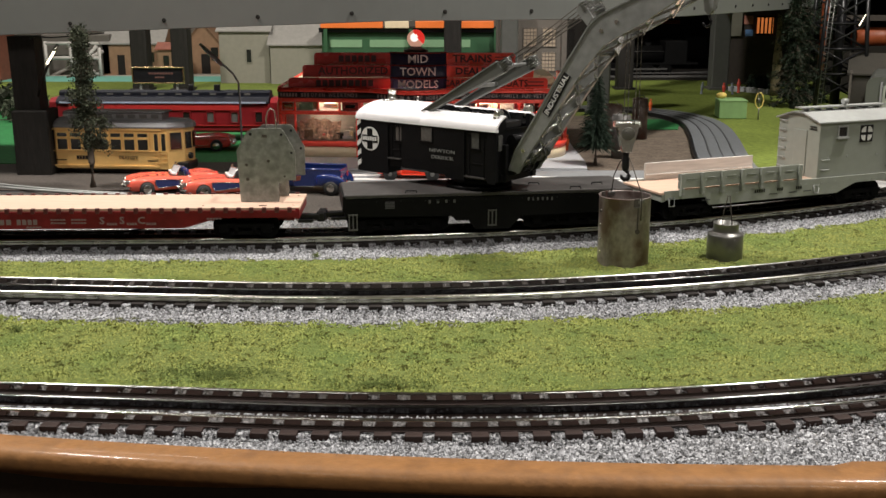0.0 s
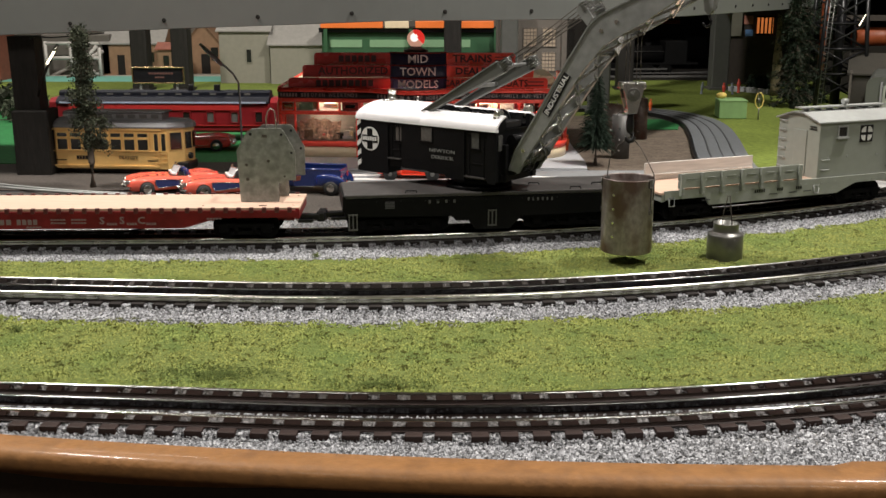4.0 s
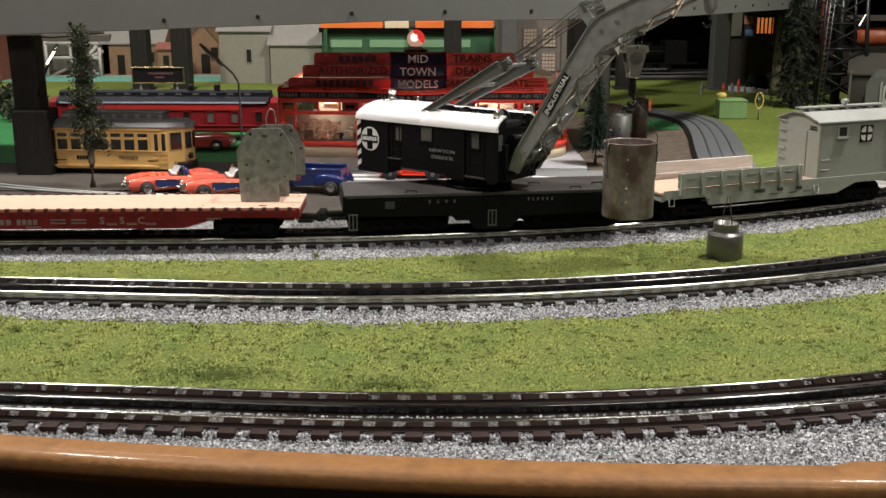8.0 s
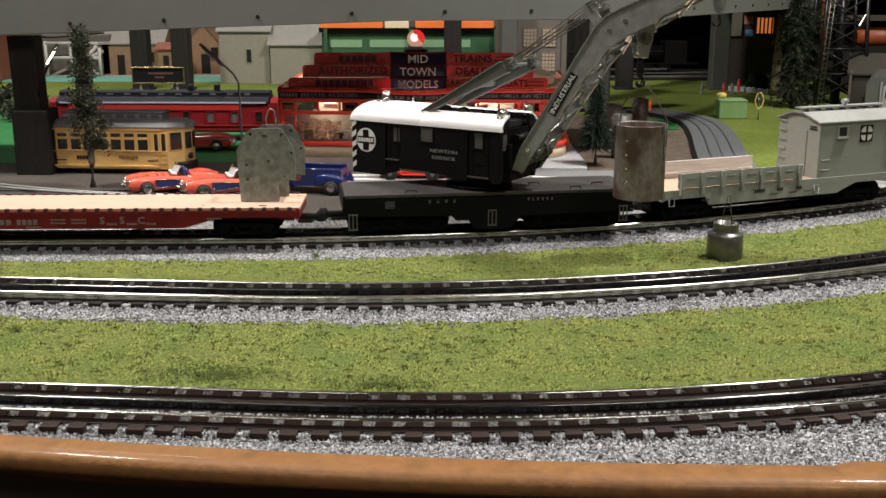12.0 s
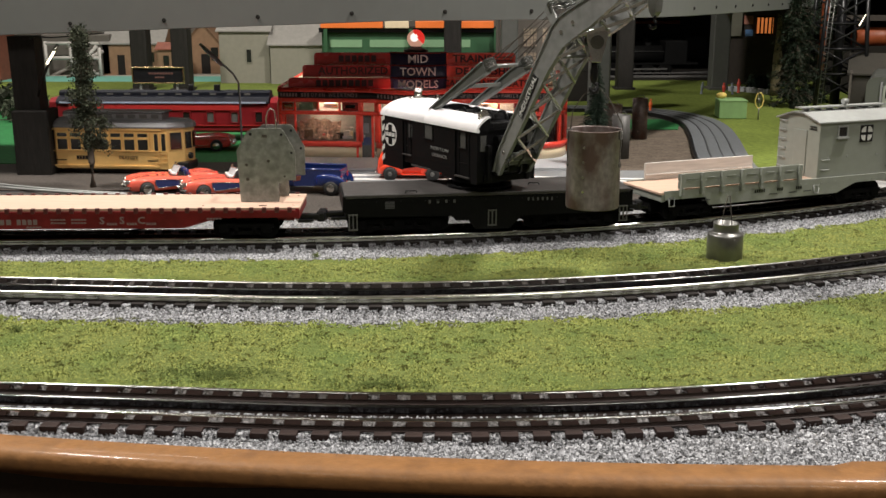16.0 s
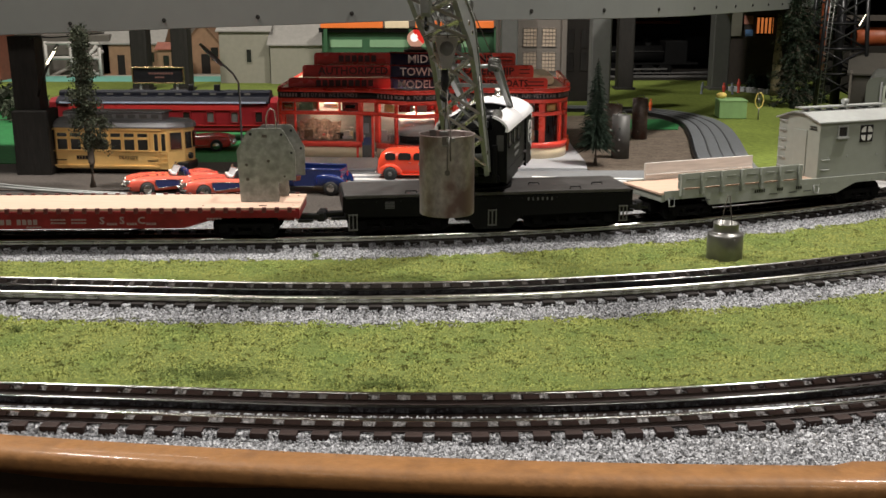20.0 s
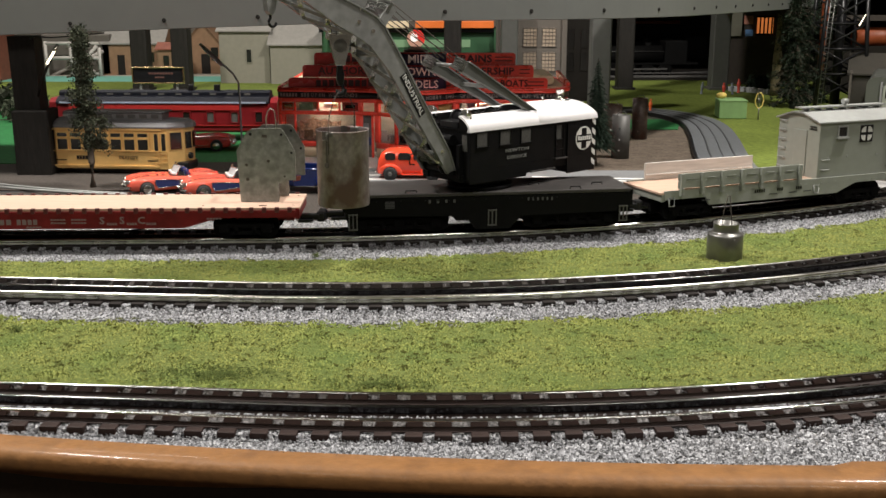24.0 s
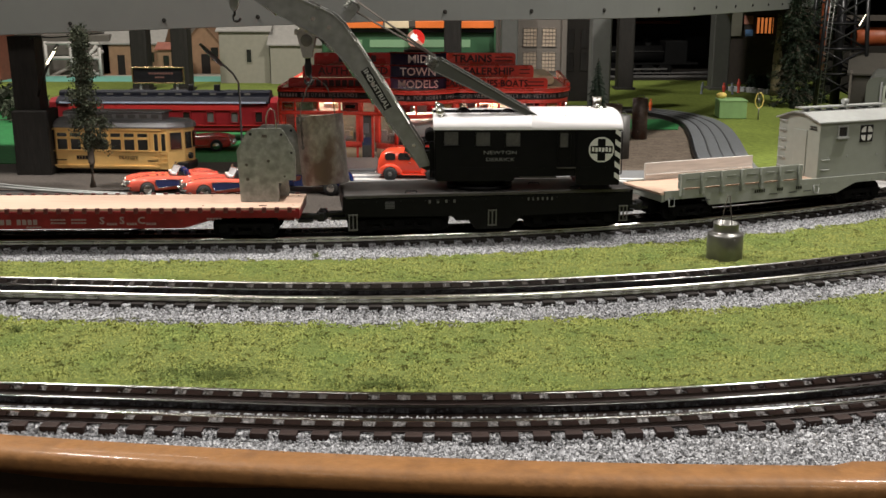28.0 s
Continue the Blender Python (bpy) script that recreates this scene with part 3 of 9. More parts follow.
def flecks(name, tr0, u0, tr1, u1, z, count, label, seed):
    """Sparse darker crumbs that lie in drifts on the turf."""
    rng = np.random.default_rng(seed)
    vs, fs = [], []
    while count > 0:
        s, w = rng.uniform(-0.40, 0.60), rng.uniform(-0.02, 1.02)
        a, b = on_track(tr0, s, u0), on_track(tr1, s, u1)
        x0, y0 = a[0] * (1 - w) + b[0] * w, a[1] * (1 - w) + b[1] * w
        if noise.noise((x0 * 30, y0 * 45, seed)) < rng.uniform(-0.5, 0.5):
            continue
        near = rng.integers(3, 16)
        wide = rng.uniform(0.0006, 0.0020)
        for j in range(near):
            x, y = x0 + rng.normal(0, wide), y0 + rng.normal(0, wide * 0.6)
            k, q = rng.uniform(0.0004, 0.0009), rng.uniform(0, 6.3)
            p = np.array((x, y, z + turf(x, y, seed - 60) + rng.uniform(0.0001, 0.0006)))
            o = len(vs)
            for i in range(3):
                vs.append(tuple(p + (k * math.cos(q + 2.1 * i), k * math.sin(q + 2.1 * i), 0)))
            vs.append(tuple(p + (0.3 * k, 0, k * 0.7)))
            fs += [(o, o + 1, o + 3), (o + 1, o + 2, o + 3), (o + 2, o, o + 3)]
        count -= near
    me = bpy.data.meshes.new(name)
    me.from_pydata(vs, [], fs)
    me.materials.append(FLECK)
    return tagged(new(name, me), label, "grass", kind="stuff")


FLECK = mat("dark_flock_crumb", (0.086, 0.092, 0.024), 0.95, vary=0.30, grain=20, blotch=20, bump=0, spec=0.1, isl=0.35)
flecks("turf_crumbs", NEAR, 0.024, MIDDLE, -0.045, 0.0040, 9500, "sparse dark olive crumbs on the front turf", 61)
flecks("turf_crumbs", MIDDLE, 0.024, FAR, -0.053, 0.0040, 8000, "sparse dark olive crumbs on the back turf", 62)
DARK_TUFT = mat("dark_grass_fibre", (0.080, 0.104, 0.030), 0.95, vary=0.3, grain=20, blotch=3, bump=0, spec=0.1, isl=0.3)
dark_patch(-0.1233, 0.5297, 0.042, 0.014, 900, 41)
dark_patch(-0.0352, 0.5147, 0.034, 0.010, 420, 42)
dark_patch(-0.2581, 0.6032, 0.004, 0.004, 90, 43, 0.003)
dark_patch(-0.0979, 0.7841, 0.003, 0.004, 60, 44, 0.003)


# ---- rolling stock ----
def truck(parent, x, axles, half, zt):
    """A sprung side-frame bogie with its wheels."""
    bm = bm_new()
    span = axles[-1] - axles[0]
    for y in (-half, half):
        box(bm, (x, y, 0.0245), (span + 0.012, 0.003, 0.004), bev=0.0006)
        box(bm, (x, y, 0.0185), (span * 0.7, 0.0026, 0.003), bev=0.0006)
        for a in axles:
            box(bm, (x + a, y, 0.0225), (0.008, 0.0042, 0.008), bev=0.001)
        for k in (-1, 1):
            cyl(bm, (x + k * span * 0.22, y, 0.0185), (x + k * span * 0.22, y, 0.0245), 0.0022, n=10)
    box(bm, (x, 0, (0.026 + zt) / 2), (0.012, half * 1.6, zt - 0.026))
    box(bm, (x, 0, 0.0215), (span * 0.92, 0.020, 0.0080))
    t = part("truck", bm, TRUCK, parent, "black sprung bogie")
    for a in axles:
        bm = bm_new()
        for y in (-0.0165, 0.0165):
            cyl(bm, (x + a, y - 0.002, 0.0228), (x + a, y + 0.002, 0.0228), 0.0098, n=20)
        cyl(bm, (x + a, -0.016, 0.0228), (x + a, 0.016, 0.0228), 0.0018, n=8)
        part("wheelset", bm, TRUCK, t)
    return t


def coupler(parent, x, d):
    bm = bm_new()
    box(bm, (x + d * 0.007, 0, 0.0265), (0.016, 0.006, 0.005), bev=0.001)
    box(bm, (x + d * 0.016, 0.002, 0.0265), (0.007, 0.009, 0.0085), bev=0.0015)
    box(bm, (x + d * 0.004, 0, 0.024), (0.012, 0.016, 0.002))
    return part("coupler", bm, SATIN_BLACK, parent)


def step_iron(parent, x, y, z, w=0.0074, h=0.0122, material=None):
    """A small ladder-like stirrup step on the side of a car."""
    bm = bm_new()
    for k in (-1, 0, 1):
        box(bm, (x + k * w * 0.42, y, z), (0.0009, 0.0009, h))
    for k in (-0.5, 0.5):
        box(bm, (x, y, z + k * h), (w, 0.0011, 0.0010))
    return part("step", bm, material or STEP, parent, "small grey stirrup step")


STEP = mat("step_grey", (0.105, 0.105, 0.10), 0.45, 0.3, vary=0.1)
CRANE = pose(0.0302, 0.858, 0, 0, 0, 8.0)
crane = thing("crane_car", "black railway wrecking crane on a heavy flat car, grey boom", "crane car", CRANE)
L0, L1, HW, DZ = -0.1135, 0.1215, 0.0305, 0.0475
bm = bm_new()
box(bm, ((L0 + L1) / 2, 0, DZ - 0.0015), (L1 - L0, 2 * HW, 0.003), bev=0.0006)
part("deck", bm, DECK_BLACK, crane, "dusty black plank deck")
for y in (-HW, HW):
    bm = bm_new()
    prism(bm, [(L0 + 0.001, DZ - 0.0035), (L1 - 0.001, DZ - 0.0035), (L1 - 0.001, 0.0290), (0.030, 0.0270), (0.020, 0.0170), (-0.008, 0.0170), (-0.014, 0.0245), (-0.024, 0.0245), (-0.028, 0.0285), (L0 + 0.001, 0.0300)], y * 0.965 - 0.0011, y * 0.965 + 0.0011)
    for k in range(24):
        box(bm, (L0 + 0.006 + k * 0.0098, y + (0.0002 if y > 0 else -0.0002), DZ - 0.006), (0.0009, 0.0010, 0.0009))
    part("side_sill", bm, BLACK, crane)
bm = bm_new()
box(bm, (0, 0, 0.036), (L1 - L0 - 0.01, 0.03, 0.018))
part("underframe", bm, BLACK, crane)
for x in (L0, L1):
    bm = bm_new()
    box(bm, (x, 0, 0.040), (0.003, 2 * HW, 0.013), bev=0.0005)
    part("end_sill", bm, BLACK, crane)
for x in (-0.070, 0.074):
    tk = truck(crane, x, (-0.030, 0.0, 0.030), 0.0235, 0.044)
    for y in (-0.0215, 0.0215):
        bm = bm_new()
        prism(bm, [(x - 0.042, 0.0290), (x + 0.042, 0.0290), (x + 0.040, 0.0165), (x + 0.022, 0.0150), (x + 0.014, 0.0190), (x - 0.014, 0.0190), (x - 0.022, 0.0150), (x - 0.040, 0.0165)], y - 0.0012, y + 0.0012)
        part("side_frame", bm, TRUCK, tk)
coupler(crane, L0, -1), coupler(crane, L1, 1)
for x, z in ((L0 + 0.0065, 0.0255), (0.0055, 0.0262), (L1 - 0.0065, 0.0268)):
    step_iron(crane, x, -HW - 0.0006, z)
for x, y in ((-0.060, -0.027), (-0.02, 0.02), (0.045, -0.005), (0.098, -0.010), (0.075, -0.027)):
    bm = bm_new()
    tube(bm, [(x - 0.0045, y, DZ), (x - 0.0042, y, DZ + 0.0018), (x + 0.0042, y, DZ + 0.0018), (x + 0.0045, y, DZ)], 0.0005, 6)
    part("grab_iron", bm, BLACK, crane)
for x, w, h, z in ((-0.0775, 0.0075, 0.0055, 0.0388),):
    bm = bm_new()
    for k in range(5):
        box(bm, (x, -HW - 0.0004, z - 0.0024 + k * 0.0012), (w, 0.0004, 0.0006))
    part("data_panel", bm, DIM_GREY, crane, "small grey block of tiny writing")
bars(4, 0.0017, 0.0026, 0.0050, DIM_GREY, crane, pose(-0.0355, -HW - 0.0003, 0.0408), "reporting_marks")
bars(6, 0.0013, 0.0026, 0.0026, DIM_GREY, crane, pose(0.0450, -HW - 0.0003, 0.0408), "road_number")

# the turning house, its boom and rigging
cab = None
HX0, HX1, CW, Z0, ZE = -0.1112, 0.0370, 0.0286, 0.0545, 0.0985
SK = 0.0013
bm = bm_new()
prism(bm, [(HX0 + 0.0006, 0.0532), (-0.0768, 0.0532), (-0.0768, 0.0598), (-0.0140, 0.0592), (-0.0130, 0.0575), (HX1 - 0.0006, 0.0575), (HX1 - 0.0006, ZE), (HX0 + 0.0006, ZE)], -CW + SK, CW - SK)
cab = part("cab", bm, BLACK, crane, "black riveted crane house")
bm = bm_new()
box(bm, ((HX0 + HX1) / 2, 0, ZE - 0.0005), (HX1 - HX0, 2 * CW - 0.0002, 0.001))
part("eaves_plate", bm, BLACK, cab)
# outer sheets: full-height panels with recessed doorways between them
REAR = [(HX0, 0.0525), (-0.0760, 0.0525), (-0.0760, ZE - 0.001), (HX0, ZE - 0.001)]
for y, panels, lintels in ((-1, (REAR, [(-0.0597, 0.0592), (-0.0140, 0.0585), (-0.0130, 0.0560), (0.0060, 0.0560), (0.0060, ZE - 0.001), (-0.0597, ZE - 0.001)], [(0.0290, 0.0560), (HX1, 0.0560), (HX1, ZE - 0.001), (0.0290, ZE - 0.001)]), ((-0.0760, -0.0597), (0.0060, 0.0290))), (1, (REAR, [(-0.0585, 0.0592), (-0.0270, 0.0585), (-0.0255, 0.0560), (HX1, 0.0560), (HX1, ZE - 0.001), (-0.0585, ZE - 0.001)]), ((-0.0760, -0.0585),))):
    for outline in panels:
        bm = bm_new()
        prism(bm, outline, y * (CW - SK), y * CW)
        part("side_panel", bm, BLACK, cab)
    for x0, x1 in lintels:
        bm = bm_new()
        box(bm, ((x0 + x1) / 2, y * (CW - SK / 2), ZE - 0.0020), (x1 - x0, SK, 0.0020))
        part("lintel", bm, BLACK, cab)
    bm = bm_new()
    for outline in panels:
        x0, x1 = min(p[0] for p in outline), max(p[0] for p in outline)
        for k in range(int((x1 - x0) / 0.0032)):
            for z in (ZE - 0.0045, 0.0672):
                bmesh.ops.create_icosphere(bm, subdivisions=1, radius=0.0004, matrix=Matrix.Translation((x0 + 0.0016 + k * 0.0032, y * CW, z)))
    part("rivet_row", bm, BLACK, cab)
for y in (-1, 1):
    bm = bm_new()
    prism(bm, [(y * (CW - 0.0105), 0.0575), (y * CW, 0.0575), (y * CW, ZE), (y * (CW - 0.0105), ZE)], HX1 - 0.0006, HX1 + 0.0004, "yz")
    part("front_wall", bm, BLACK, cab)
for y in (-1, 1):
    bm = bm_new()
    box(bm, (HX1 + 0.0007, y * (CW - 0.0056), 0.0885), (0.0006, 0.0056, 0.0125))
    part("front_window", bm, CABWIN, cab, "smoked grey front window")
bm = bm_new()
cyl(bm, (0, 0, DZ), (0, 0, DZ + 0.003), 0.027, n=32)
cyl(bm, (0, 0, DZ + 0.003), (0, 0, 0.0560), 0.0225, n=32)
part("turntable", bm, BLACK, cab)
bm = bm_new()
arc = [(CW * 1.035 * math.sin(radians(a)), ZE + 0.0138 * (math.cos(radians(a)) if abs(a) < 89 else 0)) for a in range(-90, 91, 9)]
WELL = -0.040
sections = [(HX0 - 0.0015, 0.80), (HX0 + 0.001, 0.93), (HX0 + 0.006, 1.0), (WELL, 1.0)]
rows = [[bm.verts.new((x, y, ZE + (z - ZE) * k)) for y, z in arc] for x, k in sections]
for a, b in zip(rows, rows[1:]):
    for j in range(len(arc) - 1):
        bm.faces.new((a[j], a[j + 1], b[j + 1], b[j])).smooth = True
bm.faces.new(rows[0]), bm.faces.new(rows[-1][::-1])
low = [bm.verts.new((x, y, ZE - 0.0012)) for x, y in ((sections[0][0], -CW * 1.035), (sections[-1][0], -CW * 1.035), (sections[-1][0], CW * 1.035), (sections[0][0], CW * 1.035))]
bm.faces.new(low)
for j, (a, b) in enumerate(((0, 1), (2, 3))):
    r0, r1 = (rows[0][0], rows[-1][0]) if j == 0 else (rows[-1][-1], rows[0][-1])
    bm.faces.new((low[a], low[b], r1, r0))
bmesh.ops.recalc_face_normals(bm, faces=bm.faces)
for k in (-1, 1):
    side = [(k * y, z) for y, z in ((CW * 1.035 * math.sin(radians(a)), ZE + 0.0138 * (math.cos(radians(a)) if a < 89 else 0)) for a in range(36, 91, 6))]
    prism(bm, side + [(side[-1][0], ZE - 0.0012), (k * CW * 0.94, ZE - 0.0012), (k * CW * 0.94, ZE + 0.0005)] + [(y - k * 0.0012, z - 0.0012) for y, z in side[-3::-1]], WELL, HX1 + 0.0015, "yz")
roof = part("roof", bm, WHITE, cab, "glossy white barrel roof, open over the machinery")
for k in (-1, 1):
    bm = bm_new()
    prism(bm, [(k * CW * 0.58, ZE - 0.001), (k * CW * 0.58, ZE + 0.0098), (k * CW * 0.80, ZE + 0.0070), (k * CW * 0.97, ZE)], HX1 - 0.003, HX1 + 0.0010, "yz")
    part("front_gable", bm, BLACK, cab)
bm = bm_new()
prism(bm, [(CW * 1.0 * math.sin(radians(a)), ZE + 0.0130 * math.cos(radians(a))) for a in range(-90, 91, 9)], WELL + 0.0002, WELL + 0.0008, "yz")
part("well_wall", bm, BLACK, cab)
bm = bm_new()
for x, r in ((-0.024, 0.0055), (-0.006, 0.0048), (0.013, 0.0060)):
    cyl(bm, (x, -0.013, ZE + 0.004), (x, 0.013, ZE + 0.004), r, n=18)
    for y in (-0.0135, 0.0, 0.0135):
        cyl(bm, (x, y - 0.0006, ZE + 0.004), (x, y + 0.0006, ZE + 0.004), r * 1.35, n=18)
box(bm, (0.027, 0, ZE + 0.002), (0.014, 0.022, 0.006), bev=0.0008)
part("well_machinery", bm, SATIN_BLACK, cab, "dark winding drums in the roof well")
bm = bm_new()
lathe(bm, [(0.0085, 0.1105), (0.0085, 0.1122), (0.0045, 0.1130), (0.0036, 0.1134), (0.0036, 0.1195), (0.0040, 0.1198), (0.0040, 0.1206), (0.0025, 0.1208)], 20, (-0.096, 0, 0))
part("chimney", bm, CHROME, cab, "short bright chimney on the roof")
for y in (-0.0205, 0.0205):
    bm = bm_new()
    cyl(bm, (0.0318, y, 0.1040), (0.0318, y, 0.1090), 0.0028, n=14)
    tube(bm, [(0.0318, y, 0.1088), (0.0322, y, 0.1104), (0.0338, y, 0.1112), (0.0362, y, 0.1112)], [0.0034, 0.0034, 0.0034, 0.0036], 14)
    part("roof_vent", bm, CHROME, cab, "bright elbow-shaped roof vent")
bm = bm_new()
cyl(bm, (-0.070, 0.004, 0.111), (-0.070, 0.004, 0.1165), 0.0010, n=8)
part("whistle", bm, CHROME, cab)
for y in (-1, 1):
    bm = bm_new()
    for x in (-0.0675, -0.0930):
        box(bm, (x, y * 0.0212, 0.1075), (0.0012, 0.0022, 0.0008))
    box(bm, (-0.0800, y * 0.0215, 0.1074), (0.0145, 0.0012, 0.0008))
    part("hatch_rail", bm, SLATE, cab)
    # doors, windows, lettering and emblem on each long side
    s = y * (CW + 0.0002)
    wins = ((-0.0646, 0.0068, 0.0880, 0.0115, SK), (-0.0332, 0.0118, 0.0902, 0.0110, 0.0), (0.0163, 0.0078, 0.0890, 0.0122, SK)) if y < 0 else ((0.0242, 0.0112, 0.0904, 0.0108, 0.0), (-0.0012, 0.0110, 0.0900, 0.0108, 0.0), (-0.0252, 0.0112, 0.0896, 0.0108, 0.0), (-0.0659, 0.0068, 0.0888, 0.0115, SK))
    for x, w, z, h, deep in wins:
        bm = bm_new()
        for k in (-1, 1):
            box(bm, (x + k * (w / 2 + 0.0004), s - y * deep, z), (0.0008, 0.0008, h + 0.0016))
        box(bm, (x, s - y * deep, z + h / 2 + 0.0004), (w, 0.0008, 0.0008))
        box(bm, (x, s - y * (deep - 0.0002), z - h / 2 - 0.0005), (w + 0.0024, 0.0014, 0.0010))
        wf = part("window_frame", bm, BLACK, cab)
        bm = bm_new()
        box(bm, (x, s - y * (deep + 0.0002), z), (w, 0.0004, h))
        part("window", bm, CABWIN, wf, "smoked grey cab window")
    for x0, x1, zb in (((-0.0748, -0.0609, 0.0660), (0.0075, 0.0275, 0.0590)) if y < 0 else ((-0.0748, -0.0597, 0.0660),)):
        bm = bm_new()
        for x in (x0 + 0.0028, x1 - 0.0028):
            box(bm, (x, s - y * SK, (zb + 0.0950) / 2), (0.0010, 0.0006, 0.0940 - zb))
        box(bm, ((x0 + x1) / 2, s - y * SK, (zb + 0.082) / 2), (x1 - x0 - 0.0070, 0.0006, 0.0009))
        part("door_panel", bm, BLACK, cab)
        bm = bm_new()
        box(bm, ((x0 + x1) / 2 - 0.001, s - y * 0.0004, zb + 0.0006), (x1 - x0, 0.0022, 0.0010))
        part("door_sill", bm, DECK_BLACK, cab, "worn door sill")
        bm = bm_new()
        tube(bm, [(x1 - 0.0012, s - y * 0.0010, 0.0760), (x1 - 0.0012, s + y * 0.0006, 0.0765), (x1 - 0.0012, s + y * 0.0006, 0.0905), (x1 - 0.0012, s - y * 0.0010, 0.0910)], 0.00035, 6)
        part("grab_rail", bm, BLACK, cab)
    bm = bm_new()
    box(bm, (-0.0455, s - y * 0.0006, 0.0590), (0.0300, 0.0030, 0.0012))
    part("footboard", bm, DECK_BLACK, cab)
    face = pose(0, 0, 0) if y < 0 else pose(0, 0, 0, 0, 0, 180)
    lettering("NEWTON", 0.0040, STENCIL, cab, Matrix.Translation((-0.0166 if y < 0 else -0.0150, s + y * 0.0001, 0.0776 if y < 0 else 0.0790)) @ face, wide=1.50)
    lettering("DERRICK", 0.0040, STENCIL, cab, Matrix.Translation((-0.0164 if y < 0 else -0.0150, s + y * 0.0001, 0.0722 if y < 0 else 0.0734)) @ face, wide=1.44)
    bm = bm_new()
    cyl(bm, (-0.0960, s, 0.0812), (-0.0960, s + y * 0.0004, 0.0812), 0.0102, n=36)
    em = part("emblem", bm, LETTER, cab, "round white emblem with a black cross")
    bm = bm_new()
    box(bm, (-0.0960, s + y * 0.0005, 0.0812), (0.0062, 0.0003, 0.0176))
    box(bm, (-0.0960, s + y * 0.0005, 0.0812), (0.0176, 0.00032, 0.0062))
    part("cross", bm, BLACK, cab)
    bm = bm_new()
    for k in range(6):
        box(bm, (-0.0960 + (k - 2.5) * 0.0027, s + y * 0.0008, 0.0812 + 0.0003 * (k % 2)), (0.0019, 0.0002, 0.0034))
    part("emblem_writing", bm, LETTER, cab)
bm = bm_new()
for k in range(5):
    for y in (-1, 1):
        prism(bm, [(y * CW, 0.056 + k * 0.0088), (y * CW, 0.060 + k * 0.0088), (y * (CW - 0.006), 0.064 + k * 0.0088), (y * (CW - 0.006), 0.060 + k * 0.0088)], HX0 - 0.0003, HX0, "yz")
part("hazard_stripes", bm, LETTER, cab, "white slanting stripes on the rear corners")
for y in (-1, 1):
    for k in range(5):
        bm = bm_new()
        prism(bm, [(HX0, 0.0560 + k * 0.0088), (HX0 + 0.0042, 0.0590 + k * 0.0088), (HX0 + 0.0042, 0.0632 + k * 0.0088), (HX0, 0.0602 + k * 0.0088)], y * (CW + 0.0002) - 0.0002, y * (CW + 0.0002) + 0.0002)
        part("hazard_stripe", bm, LETTER, cab, "white slanting stripe")
bm = bm_new()
tube(bm, [(HX0, -0.020, 0.060), (HX0 - 0.003, -0.020, 0.060), (HX0 - 0.003, -0.020, 0.094), (HX0, -0.020, 0.094)], 0.0006, 6)
tube(bm, [(HX0, 0.020, 0.060), (HX0 - 0.003, 0.020, 0.060), (HX0 - 0.003, 0.020, 0.094), (HX0, 0.020, 0.094)], 0.0006, 6)
part("handrail", bm, BLACK, cab)
# front wall: machinery opening
BW = 0.0145
bm = bm_new()
box(bm, (HX1 + 0.001, 0, 0.0600), (0.004, 0.046, 0.006), bev=0.001)
for y in (-0.019, 0.019):
    box(bm, (HX1 + 0.002, y, 0.072), (0.005, 0.004, 0.030), bev=0.0006)
cyl(bm, (HX1 + 0.006, -0.012, 0.0700), (HX1 + 0.006, 0.012, 0.0700), 0.0062, n=20)
cyl(bm, (HX1 + 0.004, -0.013, 0.0900), (HX1 + 0.004, 0.013, 0.0900), 0.0042, n=18)
part("winch", bm, BLACK, cab, "black winch drums under the boom")
for k, (u, v, w) in enumerate(((0.0150, 0.0752, 0.0034), (0.0205, 0.0800, 0.0028))):
    bm = bm_new()
    cyl(bm, (HX1 + u, -0.0128, v), (HX1 + u, 0.0128, v), w, n=14)
    for y in (-0.0125, 0.0, 0.0125):
        cyl(bm, (HX1 + u, y - 0.0008, v), (HX1 + u, y + 0.0008, v), w * 1.4, n=14)
    part("foot_roller", bm, POST_GREY, cab, "dull grey roller in the boom's foot")
bm = bm_new()
tube(bm, [(HX1 + 0.0200, -BW - 0.0012, 0.0690), (HX1 + 0.0245, -BW - 0.0014, 0.0695), (HX1 + 0.0250, -BW - 0.0014, 0.0735), (HX1 + 0.0245, -BW - 0.0014, 0.0775), (HX1 + 0.0200, -BW - 0.0012, 0.0780)], 0.0006, 6)
part("shackle", bm, SATIN_BLACK, cab, "black D-shaped shackle")
bm = bm_new()
for y in (-0.013, 0.006, 0.013):
    cyl(bm, (HX1 + 0.006, y - 0.001, 0.0700), (HX1 + 0.006, y + 0.001, 0.0700), 0.0074, n=20)
part("winch_flange", bm, SATIN_BLACK, cab)

